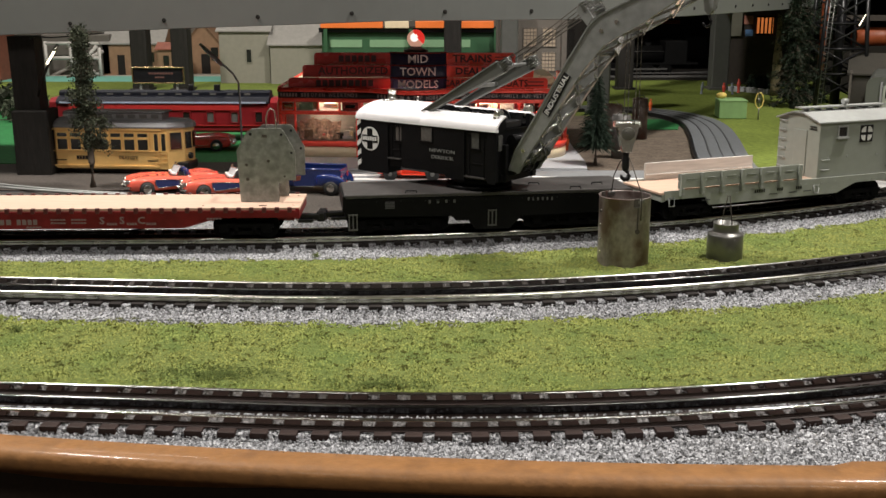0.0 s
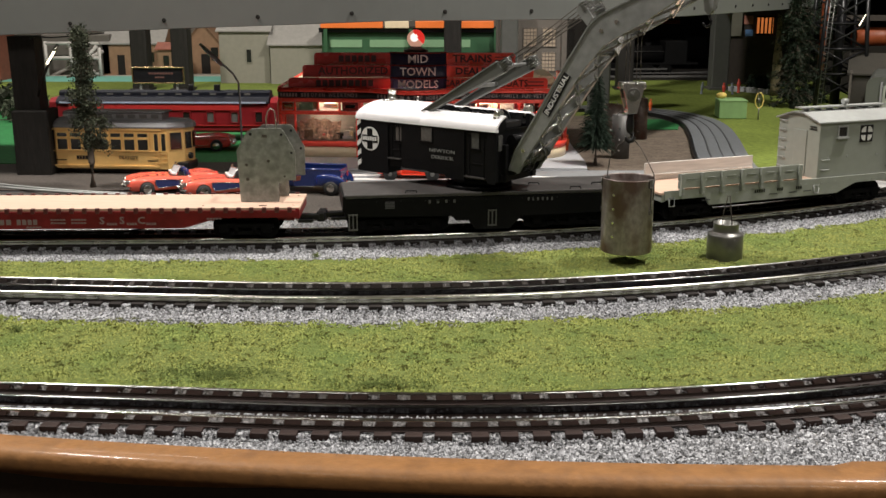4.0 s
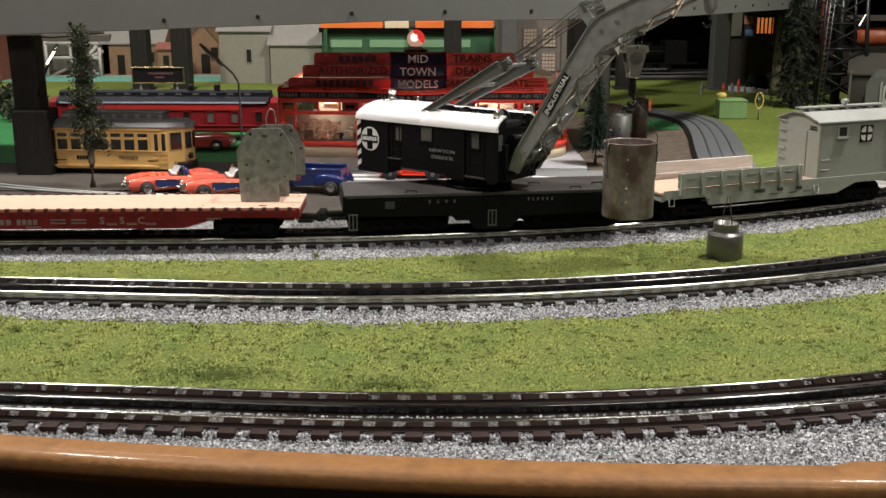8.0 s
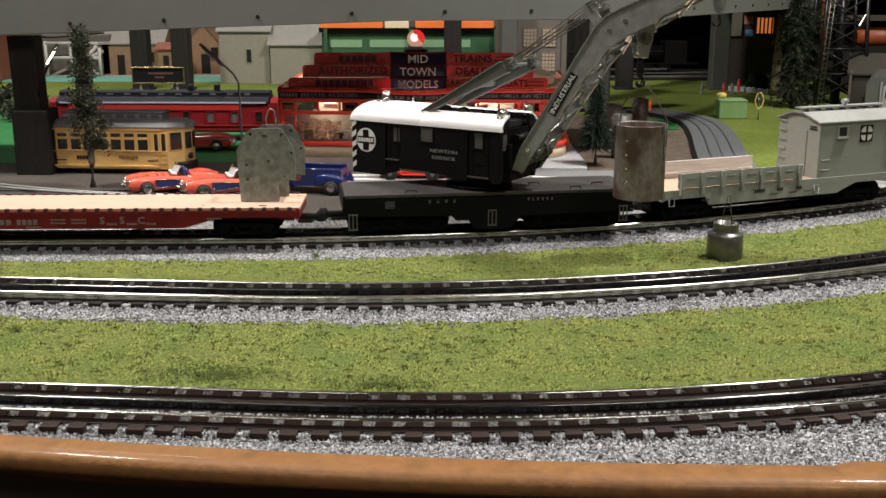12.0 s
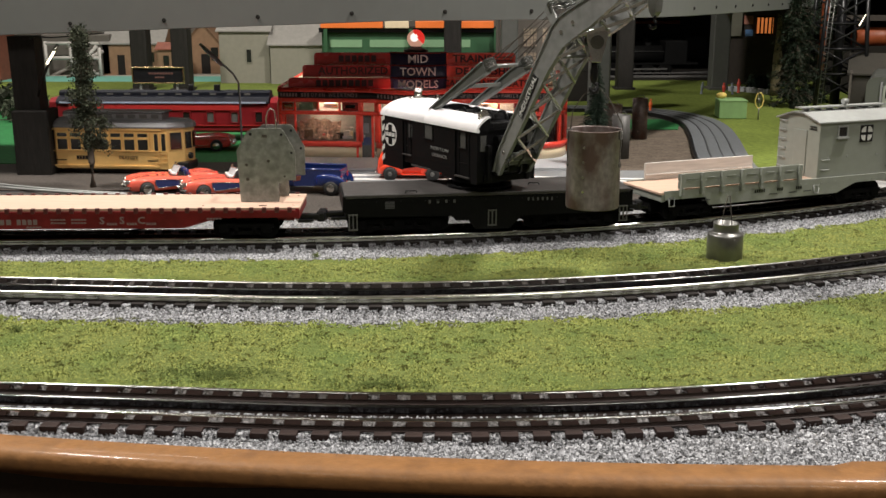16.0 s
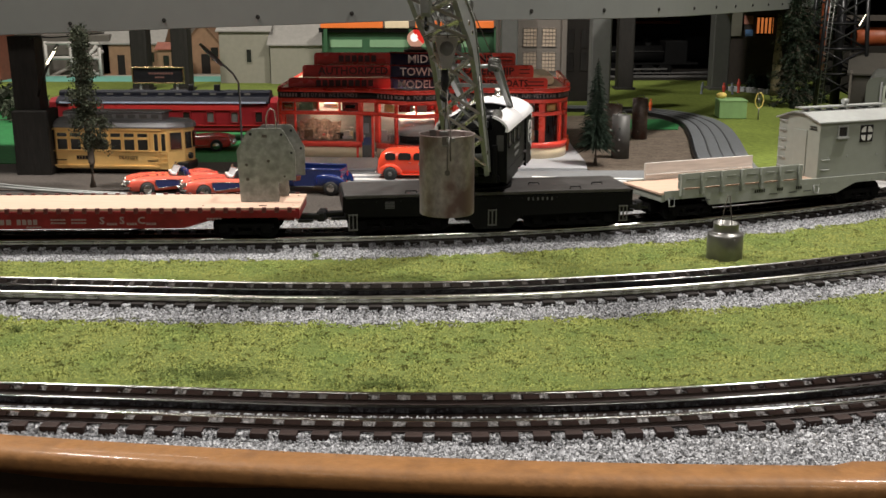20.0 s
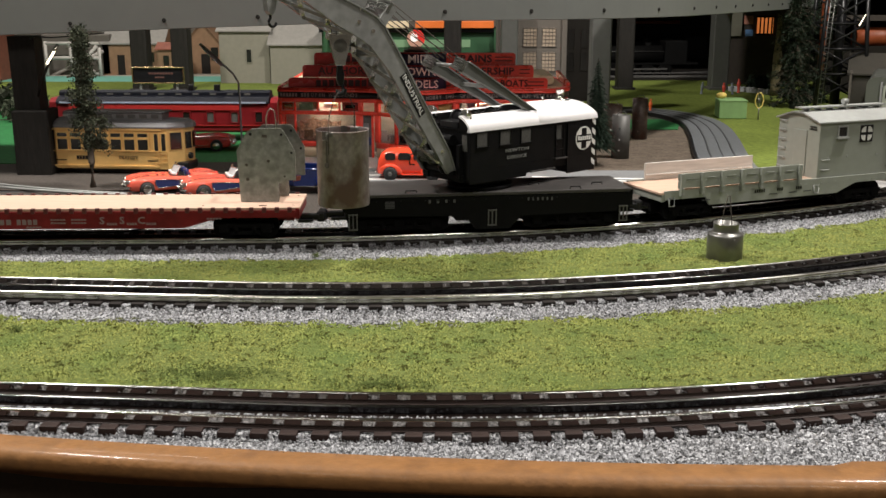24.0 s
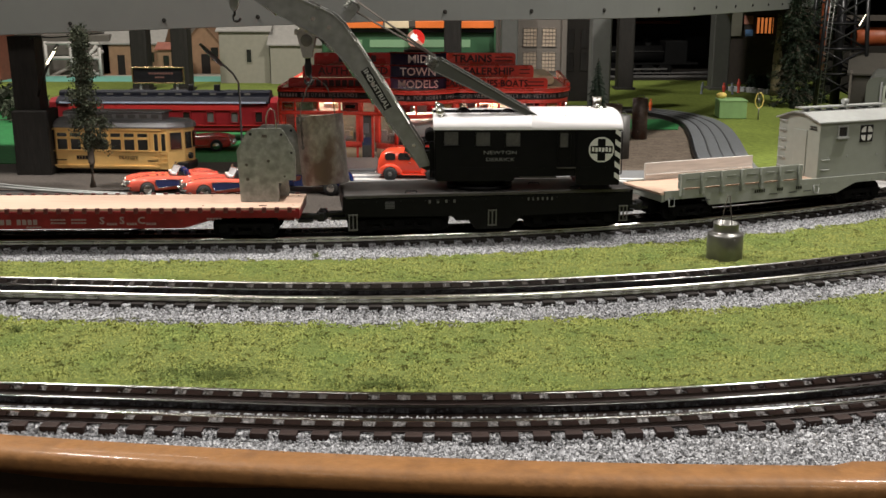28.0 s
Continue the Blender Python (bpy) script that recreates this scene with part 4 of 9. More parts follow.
# boom: two bent side plates with lattice bracing between them
UP = [(0.0380, 0.0665), (0.0435, 0.0830), (0.0865, 0.1560), (0.1010, 0.1795), (0.1085, 0.1868), (0.1200, 0.1925), (0.1340, 0.1985), (0.1950, 0.2260)]
LO = [(0.0460, 0.0650), (0.0570, 0.0830), (0.0740, 0.1090), (0.0990, 0.1480), (0.1150, 0.1665), (0.1275, 0.1742), (0.1420, 0.1815), (0.1980, 0.2170)]
UP, LO = ([(x + 0.003 + 0.05 * (z - 0.0665), z) for x, z in edge] for edge in (UP, LO))
for y in (-BW, BW):
    bm = bm_new()
    prism(bm, UP + LO[::-1], y - 0.0007, y + 0.0007)
    plate = part("boom_plate", bm, BOOM, cab, "bent grey steel boom side plate")
    for edge in (UP, LO):
        bm = bm_new()
        for a, b in zip(edge, edge[1:]):
            d = Vector((b[0] - a[0], 0, b[1] - a[1]))
            m = Matrix.Translation(((a[0] + b[0]) / 2, y, (a[1] + b[1]) / 2)) @ Matrix.Rotation(-math.atan2(d.z, d.x), 4, "Y")
            box(bm, (0, 0, 0), (d.length + 0.0006, 0.0034, 0.0011), m)
        part("boom_flange", bm, BOOM, cab)
    for u in (0.16, 0.33, 0.55, 0.72):
        bm = bm_new()
        i = min(int(u * 6), 5)
        p, q = UP[i + 1], LO[i + 1]
        cyl(bm, ((p[0] + q[0]) / 2, y - 0.0013, (p[1] + q[1]) / 2), ((p[0] + q[0]) / 2, y + 0.0013, (p[1] + q[1]) / 2), 0.0016, n=12)
        part("boom_pin", bm, CHROME, cab)


def along(edge, w):
    """The place at the part w (0 to 1) of an edge's length."""
    ls = [math.dist(a, b) for a, b in zip(edge, edge[1:])]
    d = w * sum(ls)
    for (a, b), l in zip(zip(edge, edge[1:]), ls):
        if d <= l or b is edge[-1]:
            k = d / l
            return a[0] + (b[0] - a[0]) * k, a[1] + (b[1] - a[1]) * k
        d -= l


for edge, n, w0, w1 in ((LO, 8, 0.05, 0.98), (UP, 5, 0.16, 0.98)):
    for i in range(n):
        a, b = along(edge, w0 + (w1 - w0) * i / n), along(edge, w0 + (w1 - w0) * (i + 1) / n)
        for k in (-1, 1):
            bm = bm_new()
            p, q = Vector((a[0], -k * BW, a[1])), Vector((b[0], k * BW, b[1]))
            d = q - p
            m = Matrix.Translation((p + q) / 2) @ d.to_track_quat("X", "Z").to_matrix().to_4x4()
            box(bm, (0, 0, 0), (d.length, 0.0033, 0.0009 + 0.0003 * k), m)
            box(bm, (0, 0.0015, -0.0009), (d.length, 0.0006, 0.0018), m)
            part("lattice_bar", bm, LATTICE, cab)
for w in (0.05, 0.50, 0.62, 0.98):
    a = along(LO, w)
    bm = bm_new()
    cyl(bm, (a[0], -BW, a[1] + 0.002), (a[0], BW, a[1] + 0.002), 0.0013, n=10)
    part("cross_shaft", bm, BOOM, cab)
# name plates on the boom
ang = math.degrees(math.atan2(0.1560 - 0.0830, 0.0865 - 0.0435))
for y in (-1, 1):
    c = Vector((0.0838, y * (BW + 0.0009), 0.1285))
    m = Matrix.Translation(c) @ Matrix.Rotation(-radians(ang), 4, "Y")
    bm = bm_new()
    box(bm, (0, 0, 0), (0.0365, 0.0004, 0.0070))
    part("name_plate", bm, SATIN_BLACK, cab, "black name plate on the boom", m)
    turn = pose(0, 0, 0) if y < 0 else pose(0, 0, 0, 0, 0, 180)
    lettering("INDUSTRIAL", 0.0060, LETTER, cab, Matrix.Translation(c + Vector((0, y * 0.0003, 0))) @ Matrix.Rotation(-radians(ang), 4, "Y") @ turn, wide=1.06, depth=0.0001)


def sheave(bm, c, r, n=4, gap=0.0024, lean=None):
    """A row of grooved discs on one shaft: along y, or, with lean, along that slope in the boom's plane."""
    done = len(bm.verts)
    for k in range(n):
        y = (k - (n - 1) / 2) * gap
        for q in (-1, 1):
            cyl(bm, (0, y + q * gap * 0.22, 0), (0, y + q * gap * 0.36, 0), r, r * 0.97, n=22)
        cyl(bm, (0, y - gap * 0.22, 0), (0, y + gap * 0.22, 0), r * 0.80, n=18)
    cyl(bm, (0, -n * gap * 0.5, 0), (0, n * gap * 0.5, 0), r * 0.40, n=12)
    m = Matrix.Translation(c)
    if lean is not None:
        m = m @ Matrix.Rotation(-radians(lean), 4, "Y") @ Matrix.Rotation(radians(90), 4, "X")
    bm.verts.ensure_lookup_table()
    bmesh.ops.transform(bm, matrix=m, verts=bm.verts[done:])


# A-frame over the roof
for y in (-0.0165, 0.0165):
    bm = bm_new()
    prism(bm, [(-0.0455, 0.1075), (-0.0375, 0.1075), (0.0400, 0.1440), (0.0425, 0.1475), (0.0385, 0.1525), (0.0310, 0.1510)], y * 1.18 - 0.0009, y * 1.18 + 0.0009)
    part("a_frame_leg", bm, POST_GREY, cab, "grey A-frame strut")
    for p, q in (((-0.0455, 0.1075), (0.0310, 0.1510)), ((-0.0375, 0.1075), (0.0400, 0.1440))):
        bm = bm_new()
        p, q = Vector((p[0], y * 1.18, p[1])), Vector((q[0], y * 1.18, q[1]))
        box(bm, (0, 0, 0), ((q - p).length, 0.0040, 0.0009), Matrix.Translation((p + q) / 2) @ (q - p).to_track_quat("X", "Z").to_matrix().to_4x4())
        part("leg_flange", bm, BOOM, cab)
for y in (-0.0180, 0.0180):
    bm = bm_new()
    sheave(bm, (0.0392, y, 0.1496), 0.0050, 4, 0.0021, 31.0)
    part("a_frame_sheave", bm, TIN, cab, "bright grooved sheaves")
bm = bm_new()
cyl(bm, (0.0355, -0.0205, 0.1478), (0.0355, 0.0205, 0.1478), 0.0016, n=12)
part("a_frame_shaft", bm, BOOM, cab)
bm = bm_new()
box(bm, (0.003, 0, 0.1300), (0.003, 0.038, 0.003))
part("a_frame_tie", bm, BOOM, cab)
bm = bm_new()
for y in (-0.0068, 0.0068):
    sheave(bm, (0.0945, y, 0.1925), 0.0058, 4, 0.0022, 31.0)
part("boom_sheave", bm, TIN, cab, "steel grooved sheaves on the boom's knee", Matrix.Translation((0.0082, 0, 0.0005)))
bm = bm_new()
for y in (-0.0115, 0.0115):
    prism(bm, [(0.0905, 0.1905), (0.0935, 0.1955), (0.0990, 0.1935), (0.1050, 0.1855), (0.1000, 0.1800)], y - 0.0006, y + 0.0006)
part("sheave_bracket", bm, BOOM, cab, "", Matrix.Translation((0.0062, 0, 0)))
for k in range(6):
    y = (k - 2.5) * 0.0036
    bm = bm_new()
    tube(bm, [(0.0360, y * 1.9, 0.1528), (0.0992, y, 0.1970 if k % 2 else 0.1880)], 0.00042, 5)
    part("luffing_rope", bm, ROPE, cab)
# small auxiliary hook at the tip
bm = bm_new()
sheave(bm, (0.1935, 0, 0.2190), 0.0060, 2)
part("tip_sheave", bm, BOOM, cab, "", Matrix.Translation((0.0070, 0, 0)))
bm = bm_new()
prism(bm, [(0.1850, 0.2010), (0.1935, 0.2010), (0.1925, 0.1915), (0.1895, 0.1885), (0.1865, 0.1915)], -0.0028, 0.0028)
part("tip_block", bm, BOOM, cab, "small grey tip block", Matrix.Translation((0.0070, 0, 0)))
bm = bm_new()
tube(bm, [(0.1893, 0, 0.1895), (0.1893, 0, 0.1865)] + [(0.1878 + 0.0030 * math.cos(radians(a)), 0, 0.1838 + 0.0030 * math.sin(radians(a))) for a in range(60, -200, -26)], 0.0010, 8)
part("tip_hook", bm, SATIN_BLACK, cab, "small black hook", Matrix.Translation((0.0070, 0, 0)))
bm = bm_new()
for y in (-0.0012, 0.0012):
    tube(bm, [(0.1895, y, 0.2000), (0.1905, y, 0.2160)], 0.0003, 5)
part("tip_rope", bm, ROPE, cab, "", Matrix.Translation((0.0070, 0, 0)))

# main hoist block: built at its lowest place, moved up and down inside the boom
HB = 0.1392
hoist = []
bm = bm_new()
for y in (-0.0044, 0.0044):
    prism(bm, [(-0.0070, 0.0008), (-0.0078, -0.0022), (-0.0062, -0.0090), (-0.0042, -0.0165), (-0.0032, -0.0205), (0.0032, -0.0205), (0.0042, -0.0165), (0.0062, -0.0090), (0.0078, -0.0022), (0.0070, 0.0008)], y - 0.0006, y + 0.0006)
hoist.append(part("block_cheek", bm, BLOCK, cab, "bright nickel hoist block cheeks"))
bm = bm_new()
sheave(bm, (0, 0, -0.0065), 0.0056, 3, 0.0024)
for y in (-1, 1):
    cyl(bm, (0, y * 0.0048, -0.0068), (0, y * 0.0060, -0.0068), 0.0050, 0.0047, n=22)
    cyl(bm, (0, y * 0.0058, -0.0068), (0, y * 0.0068, -0.0068), 0.0033, 0.0030, n=18)
    cyl(bm, (0, y * 0.0066, -0.0068), (0, y * 0.0080, -0.0068), 0.0015, n=12)
hoist.append(part("block_sheave", bm, TIN, cab, "steel sheave with a stepped hub"))
bm = bm_new()
box(bm, (0, 0, 0.0012), (0.0190, 0.0094, 0.0022), bev=0.0008)
for x in (-1, 1):
    box(bm, (x * 0.0084, 0, -0.0008), (0.0026, 0.0100, 0.0036), bev=0.0007)
box(bm, (0, 0, -0.0195), (0.0074, 0.0096, 0.0030), bev=0.0008)
box(bm, (0, 0, -0.0105), (0.0072, 0.0078, 0.0160), bev=0.0008)
hoist.append(part("block_yoke", bm, CHROME, cab, "bright cross yoke"))
bm = bm_new()
lathe(bm, [(0.0012, -0.0190), (0.0023, -0.0215), (0.0023, -0.0245), (0.0029, -0.0265), (0.0029, -0.0320), (0.0023, -0.0345), (0.0014, -0.0355)], 16)
tube(bm, [(0, 0, -0.0345), (0.0022, 0, -0.0362), (0.0030, 0, -0.0385), (0.0018, 0, -0.0410), (-0.0006, 0, -0.0417), (-0.0026, 0, -0.0402), (-0.0028, 0, -0.0380)], [0.0015, 0.0017, 0.0019, 0.0020, 0.0018, 0.0013, 0.0008], 10)
hoist.append(part("hook", bm, SATIN_BLACK, cab, "black lifting hook"))
bm = bm_new()
for y in (-0.0028, 0.0028):
    for x in (-0.0045, 0.0045):
        tube(bm, [(x, y, -0.003), (x, y, 0.003)], 0.00035, 5)
rope_mesh = mesh_of("hoist_rope", bm, ROPE)
ropes = []
for k in range(14):
    ob = new("hoist_rope", rope_mesh)
    ob.parent = cab
    ropes.append(ob)

# ---- bucket that the crane lifts, and the weight on the grass ----
bucket = thing("bucket", "rusty tin bucket with a wire bail, hung on the crane's hook", "bucket", pose(0.1385, 0.7712, 0))
R, HH = 0.0192, 0.0560
bm = bm_new()
lathe(bm, [(R - 0.0004, 0), (R, 0.0008), (R, HH - 0.0010), (R + 0.0005, HH - 0.0004), (R + 0.0004, HH), (R - 0.0005, HH), (R - 0.0007, HH - 0.001), (R - 0.0007, 0.0015), (0.001, 0.0015)], 44)
part("shell", bm, RUST, bucket, "rust-stained tin cylinder")
bm = bm_new()
for k, z in ((0, 0.045), (1, 0.0345), (2, 0.024), (3, 0.0135)):
    a = radians(181)
    cyl(bm, (math.cos(a) * (R - 0.0003), math.sin(a) * (R - 0.0003), z), (math.cos(a) * (R + 0.0006), math.sin(a) * (R + 0.0006), z), 0.0009, n=8)
part("rivet", bm, CHROME, bucket, "bright rivets")
for a in (-1, 1):
    bm = bm_new()
    box(bm, (a * (R - 0.001), 0, HH - 0.002), (0.0035, 0.006, 0.003), bev=0.0005)
    part("lug", bm, TIN, bucket, "", pose(0, 0, 0, 0, 0, -80))
part("bail", tube(bm_new(), [(-(R - 0.0015), 0, HH - 0.003), (-0.0165, 0.001, 0.068), (-0.0095, 0.001, 0.0795), (-0.0015, 0, 0.0855), (0.0030, 0, 0.0845), (0.0095, -0.001, 0.0780), (0.0160, -0.001, 0.0675), (R + 0.0006, 0, 0.0600), (R + 0.0012, 0, 0.0480), (R + 0.0006, 0, 0.0400)], 0.00042, 6), ROPE, bucket, "thin dark wire bail", pose(0, 0, 0, 0, 0, -80))

for a in (270, 126):
    m = Matrix.Rotation(radians(a - 270), 4, "Z")
    bm = bm_new()
    box(bm, (0, -R + 0.0004, HH - 0.0028), (0.0046, 0.0022, 0.0062))
    notch = part("rim_notch", bm, TIN_DARK, bucket, "dark notch in the rim", m)
    bm = bm_new()
    tube(bm, [(-0.0023, -R - 0.0007, HH - 0.0060), (0.0023, -R - 0.0007, HH - 0.0060), (0.0024, -R - 0.0006, HH)], 0.0004, 6)
    part("notch_edge", bm, TIN, notch, "bright cut edge")
    bm = bm_new()
    box(bm, (0.0012, -R - 0.0001, HH - 0.0150), (0.0008, 0.0006, 0.0180))
    cyl(bm, (0.0012, -R + 0.0006, HH - 0.0245), (0.0012, -R - 0.0005, HH - 0.0245), 0.0019, n=14)
    part("keyhole_slot", bm, TIN_DARK, bucket, "dark keyhole slot in the side", m)
can = thing("tin_weight", "short tinned steel canister weight with a wire loop, on the grass", "weight", pose(0.2178, 0.7850, 0.0005))
bm = bm_new()
lathe(bm, [(0.0128, 0), (0.0136, 0.0012), (0.0136, 0.0215), (0.0133, 0.0228), (0.0118, 0.0236), (0.0100, 0.0240), (0.0096, 0.0250), (0.0094, 0.0300), (0.0098, 0.0305), (0.0098, 0.0311), (0.0088, 0.0311), (0.0086, 0.0260), (0.001, 0.0258)], 40)
part("body", bm, TIN, can)
bm = bm_new()
tube(bm, [(-0.004, -0.002, 0.026), (-0.003, -0.002, 0.040), (-0.0005, -0.002, 0.0525), (0.001, -0.002, 0.0525), (0.0025, -0.002, 0.040), (0.0045, -0.002, 0.026)], 0.00045, 6)
part("wire_loop", bm, ROPE, can, "thin wire loop")
bm = bm_new()
tube(bm, [(-0.003, -0.004, 0.0275), (0.001, -0.0065, 0.0285), (0.005, -0.0045, 0.0275), (0.0075, -0.001, 0.0290)], 0.0009, 6)
part("crumpled_foil", bm, CHROME, can)

# ---- maroon flat car with a plywood deck ----
flat = thing("flat_car", "maroon model flat car with a bare plywood deck", "flat car", pose(-0.3150, 0.8259, 0, 0, 0, 1.66))
FL, FW, FZ = 0.200, 0.0290, 0.0398
bm = bm_new()
box(bm, (0, 0, FZ - 0.0011), (2 * FL + 0.004, 2 * FW - 0.001, 0.0022), bev=0.0003)
part("plywood_deck", bm, PLY, flat, "bare plywood deck board")
for x in (FL - 0.004, FL - 0.075):
    for y in (-0.020, 0.020):
        bm = bm_new()
        cyl(bm, (x, y, FZ), (x, y, FZ + 0.0003), 0.0007, n=8)
        part("deck_screw", bm, DARK_BROWN, flat)
bm = bm_new()
tube(bm, [(0.118, -FW + 0.006, 0.0290), (0.060, -FW + 0.006, 0.0195), (-0.060, -FW + 0.006, 0.0195), (-0.118, -FW + 0.006, 0.0290)], 0.0008, 6)
part("truss_rod", bm, TRUCK, flat)
bm = bm_new()
box(bm, (FL - 0.028, -0.021, FZ + 0.0001), (0.006, 0.002, 0.0004))
part("deck_mark", bm, DARK_BROWN, flat)
for y in (-FW, FW):
    bm = bm_new()
    prism(bm, [(-FL, FZ - 0.0024), (FL, FZ - 0.0024), (FL, 0.0320), (0.138, 0.0320), (0.112, 0.0240), (-0.112, 0.0240), (-0.138, 0.0320), (-FL, 0.0320)], y - 0.001, y + 0.001)
    part("side_sill", bm, MAROON, flat)
# dark pockets overlap the board's edge and read as its shaded notches
bm = bm_new()
box(bm, (0, 0, 0), (0.0036, 0.0026, 0.0044), bev=0.0006)
me = mesh_of("stake_pocket", bm, POCKET_SHADED)
for y in (-FW - 0.0001, FW + 0.0001):
    for k in range(40):
        ob = new("stake_pocket", me)
        ob.parent = flat
        ob.matrix_basis = pose(-FL + 0.006 + k * 0.00995, y, FZ - (0.0018 if y < 0 else 0.0008))
for x in (-FL, FL):
    bm = bm_new()
    box(bm, (x, 0, 0.0348), (0.003, 2 * FW, 0.0085), bev=0.0005)
    part("end_sill", bm, MAROON, flat)
bm = bm_new()
box(bm, (0, 0, 0.031), (2 * FL - 0.01, 0.016, 0.012))
part("centre_sill", bm, MAROON, flat)
truck(flat, FL - 0.042, (-0.0165, 0.0165), 0.0225, 0.036)
truck(flat, -FL + 0.042, (-0.0165, 0.0165), 0.0225, 0.036)
coupler(flat, FL, 1), coupler(flat, -FL, -1)
for x, word in ((0.054, "S"), (0.0695, "S"), (0.0845, "C")):
    lettering(word, 0.0078, FADED, flat, pose(x - 0.006, -FW - 0.0012, 0.0302), "large_letter", wide=1.1, bold=0.02)
    bars(4, 0.0014, 0.0018, 0.0006, FADED, flat, pose(x + 0.0015, -FW - 0.0012, 0.0277), "small_writing")
bars(4, 0.0036, 0.0042, 0.0016, FADED, flat, pose(-0.032, -FW - 0.0012, 0.0295), "road_name")
bars(4, 0.0030, 0.0042, 0.0012, FADED, flat, pose(-0.010, -FW - 0.0012, 0.0295), "road_number")
for x, z in ((0.014, 0.0312), (0.014, 0.0287), (0.030, 0.0312), (0.030, 0.0287), (-0.005, 0.0255), (0.135, 0.0315)):
    bars(5, 0.0018, 0.0012, 0.0006, FADED, flat, pose(x, -FW - 0.0012, z), "data_writing")

# galvanised double plate weight on the deck
wt = thing("plate_weight", "galvanised steel double-plate weight with a wire loop, on the flat car", "weight", pose(-0.1404, 0.8352, 0.0399, 0, 0, 1.66))
OUT = [(-0.0222, 0), (0.0082, 0), (0.0090, 0.0040), (0.0082, 0.0152), (0.0120, 0.0158), (0.0155, 0.0175), (0.0222, 0.0172), (0.0225, 0.0405), (0.0145, 0.0555), (0.0118, 0.0590), (-0.0110, 0.0590), (-0.0155, 0.0560), (-0.0240, 0.0415)]
for k, y in enumerate((-0.009, 0.016)):
    bm = bm_new()
    prism(bm, [(u + 0.0050 * k, v) for u, v in OUT], y - 0.0007, y + 0.0007)
    pl = part("plate", bm, GALV, wt)
    for u, v, r in ((-0.0125, 0.0545, 0.0012), (0.0118, 0.0540, 0.0011), (0.0195, 0.0395, 0.0010), (0.0010, 0.0330, 0.0012), (-0.0165, 0.0300, 0.0012), (-0.0160, 0.0185, 0.0013), (0.0135, 0.0205, 0.0009)):
        bm = bm_new()
        cyl(bm, (u + 0.0050 * k, y - 0.0010, v), (u + 0.0050 * k, y + 0.0010, v), r, n=12)
        part("hole", bm, SATIN_BLACK if v > 0.035 else TIN_DARK, wt)
    bm = bm_new()
    box(bm, (-0.0015 + 0.0050 * k, y - 0.0007, 0.0530), (0.0040, 0.0006, 0.0024))
    part("slot", bm, TIN_DARK, wt)
bm = bm_new()
prism(bm, [(0.0175, 0.0125), (0.0235, 0.0135), (0.0240, 0.0170), (0.0180, 0.0172)], 0.0120, 0.0134)
part("bent_tab", bm, RUSSET, wt, "rusty bent tab in the corner notch")
bm = bm_new()
for u, v in ((-0.014, 0.004), (0.012, 0.010), (0.013, 0.045), (-0.014, 0.045)):
    u = min(u, 0.005) if v < 0.02 else u
    cyl(bm, (u, -0.009, v), (u, 0.016, v), 0.002, n=10)
part("spacer", bm, TIN, wt)
bm = bm_new()
tube(bm, [(-0.0010, 0, 0.050), (-0.0010, 0, 0.066), (0.0005, 0, 0.0715), (0.0035, 0, 0.0740), (0.0060, 0, 0.0715), (0.0068, 0, 0.064), (0.0068, 0, 0.050)], 0.0006, 8)
part("wire_loop", bm, CHROME, wt, "bright wire loop")

# ---- grey work caboose ----
wc = thing("work_caboose", "sage-grey work caboose with a low-sided plywood deck and cabin", "caboose", pose(0.1710, 0.8880, 0, 0, 0, 23.0))
WL, WW, WZ = 0.262, 0.0285, 0.0400
bm = bm_new()
box(bm, (WL / 2, 0, WZ - 0.001), (WL, 2 * WW, 0.002), bev=0.0003)
part("plywood_deck", bm, PLY, wc, "bare plywood deck board")
for y in (-WW, WW):
    bm = bm_new()
    prism(bm, [(0.004, 0.0411), (WL, 0.0411), (WL, 0.0345), (0.212, 0.0345), (0.190, 0.0262), (0.050, 0.0262), (0.046, 0.0335), (0.004, 0.0335)], y - 0.001, y + 0.001)
    for k in range(30):
        box(bm, (0.010 + k * 0.0085, y - 0.0012 if y < 0 else y + 0.0012, 0.0365), (0.0008, 0.0008, 0.0008))
    part("side_sill", bm, SAGE, wc)
bm = bm_new()
box(bm, (0.0035, 0, 0.0350), (0.004, 2 * WW, 0.006), bev=0.0005)
part("end_sill", bm, SAGE, wc)
bm = bm_new()
box(bm, (WL / 2, 0, 0.0275), (WL - 0.01, 0.016, 0.018))
part("centre_sill", bm, TRUCK, wc)
truck(wc, 0.036, (-0.0165, 0.0165), 0.0225, 0.036)
truck(wc, 0.226, (-0.0165, 0.0165), 0.0225, 0.036)
coupler(wc, 0.0, -1)
for x in (0.0105, 0.1655):
    bm = bm_new()
    tube(bm, [(x - 0.0028, -WW - 0.0016, 0.0350), (x - 0.0026, -WW - 0.0022, 0.0282), (x + 0.0026, -WW - 0.0022, 0.0282), (x + 0.0028, -WW - 0.0016, 0.0350), (x - 0.0028, -WW - 0.0016, 0.0350)], 0.0006, 6)
    part("stirrup_step", bm, SILVER, wc, "pale wire stirrup step")
for k in range(2):
    bm = bm_new()
    box(bm, (0.0820, -WW - 0.0008, 0.0457 + k * 0.0064), (0.130, 0.0016, 0.0062), bev=0.0003)
    part("side_board", bm, SAGE, wc)
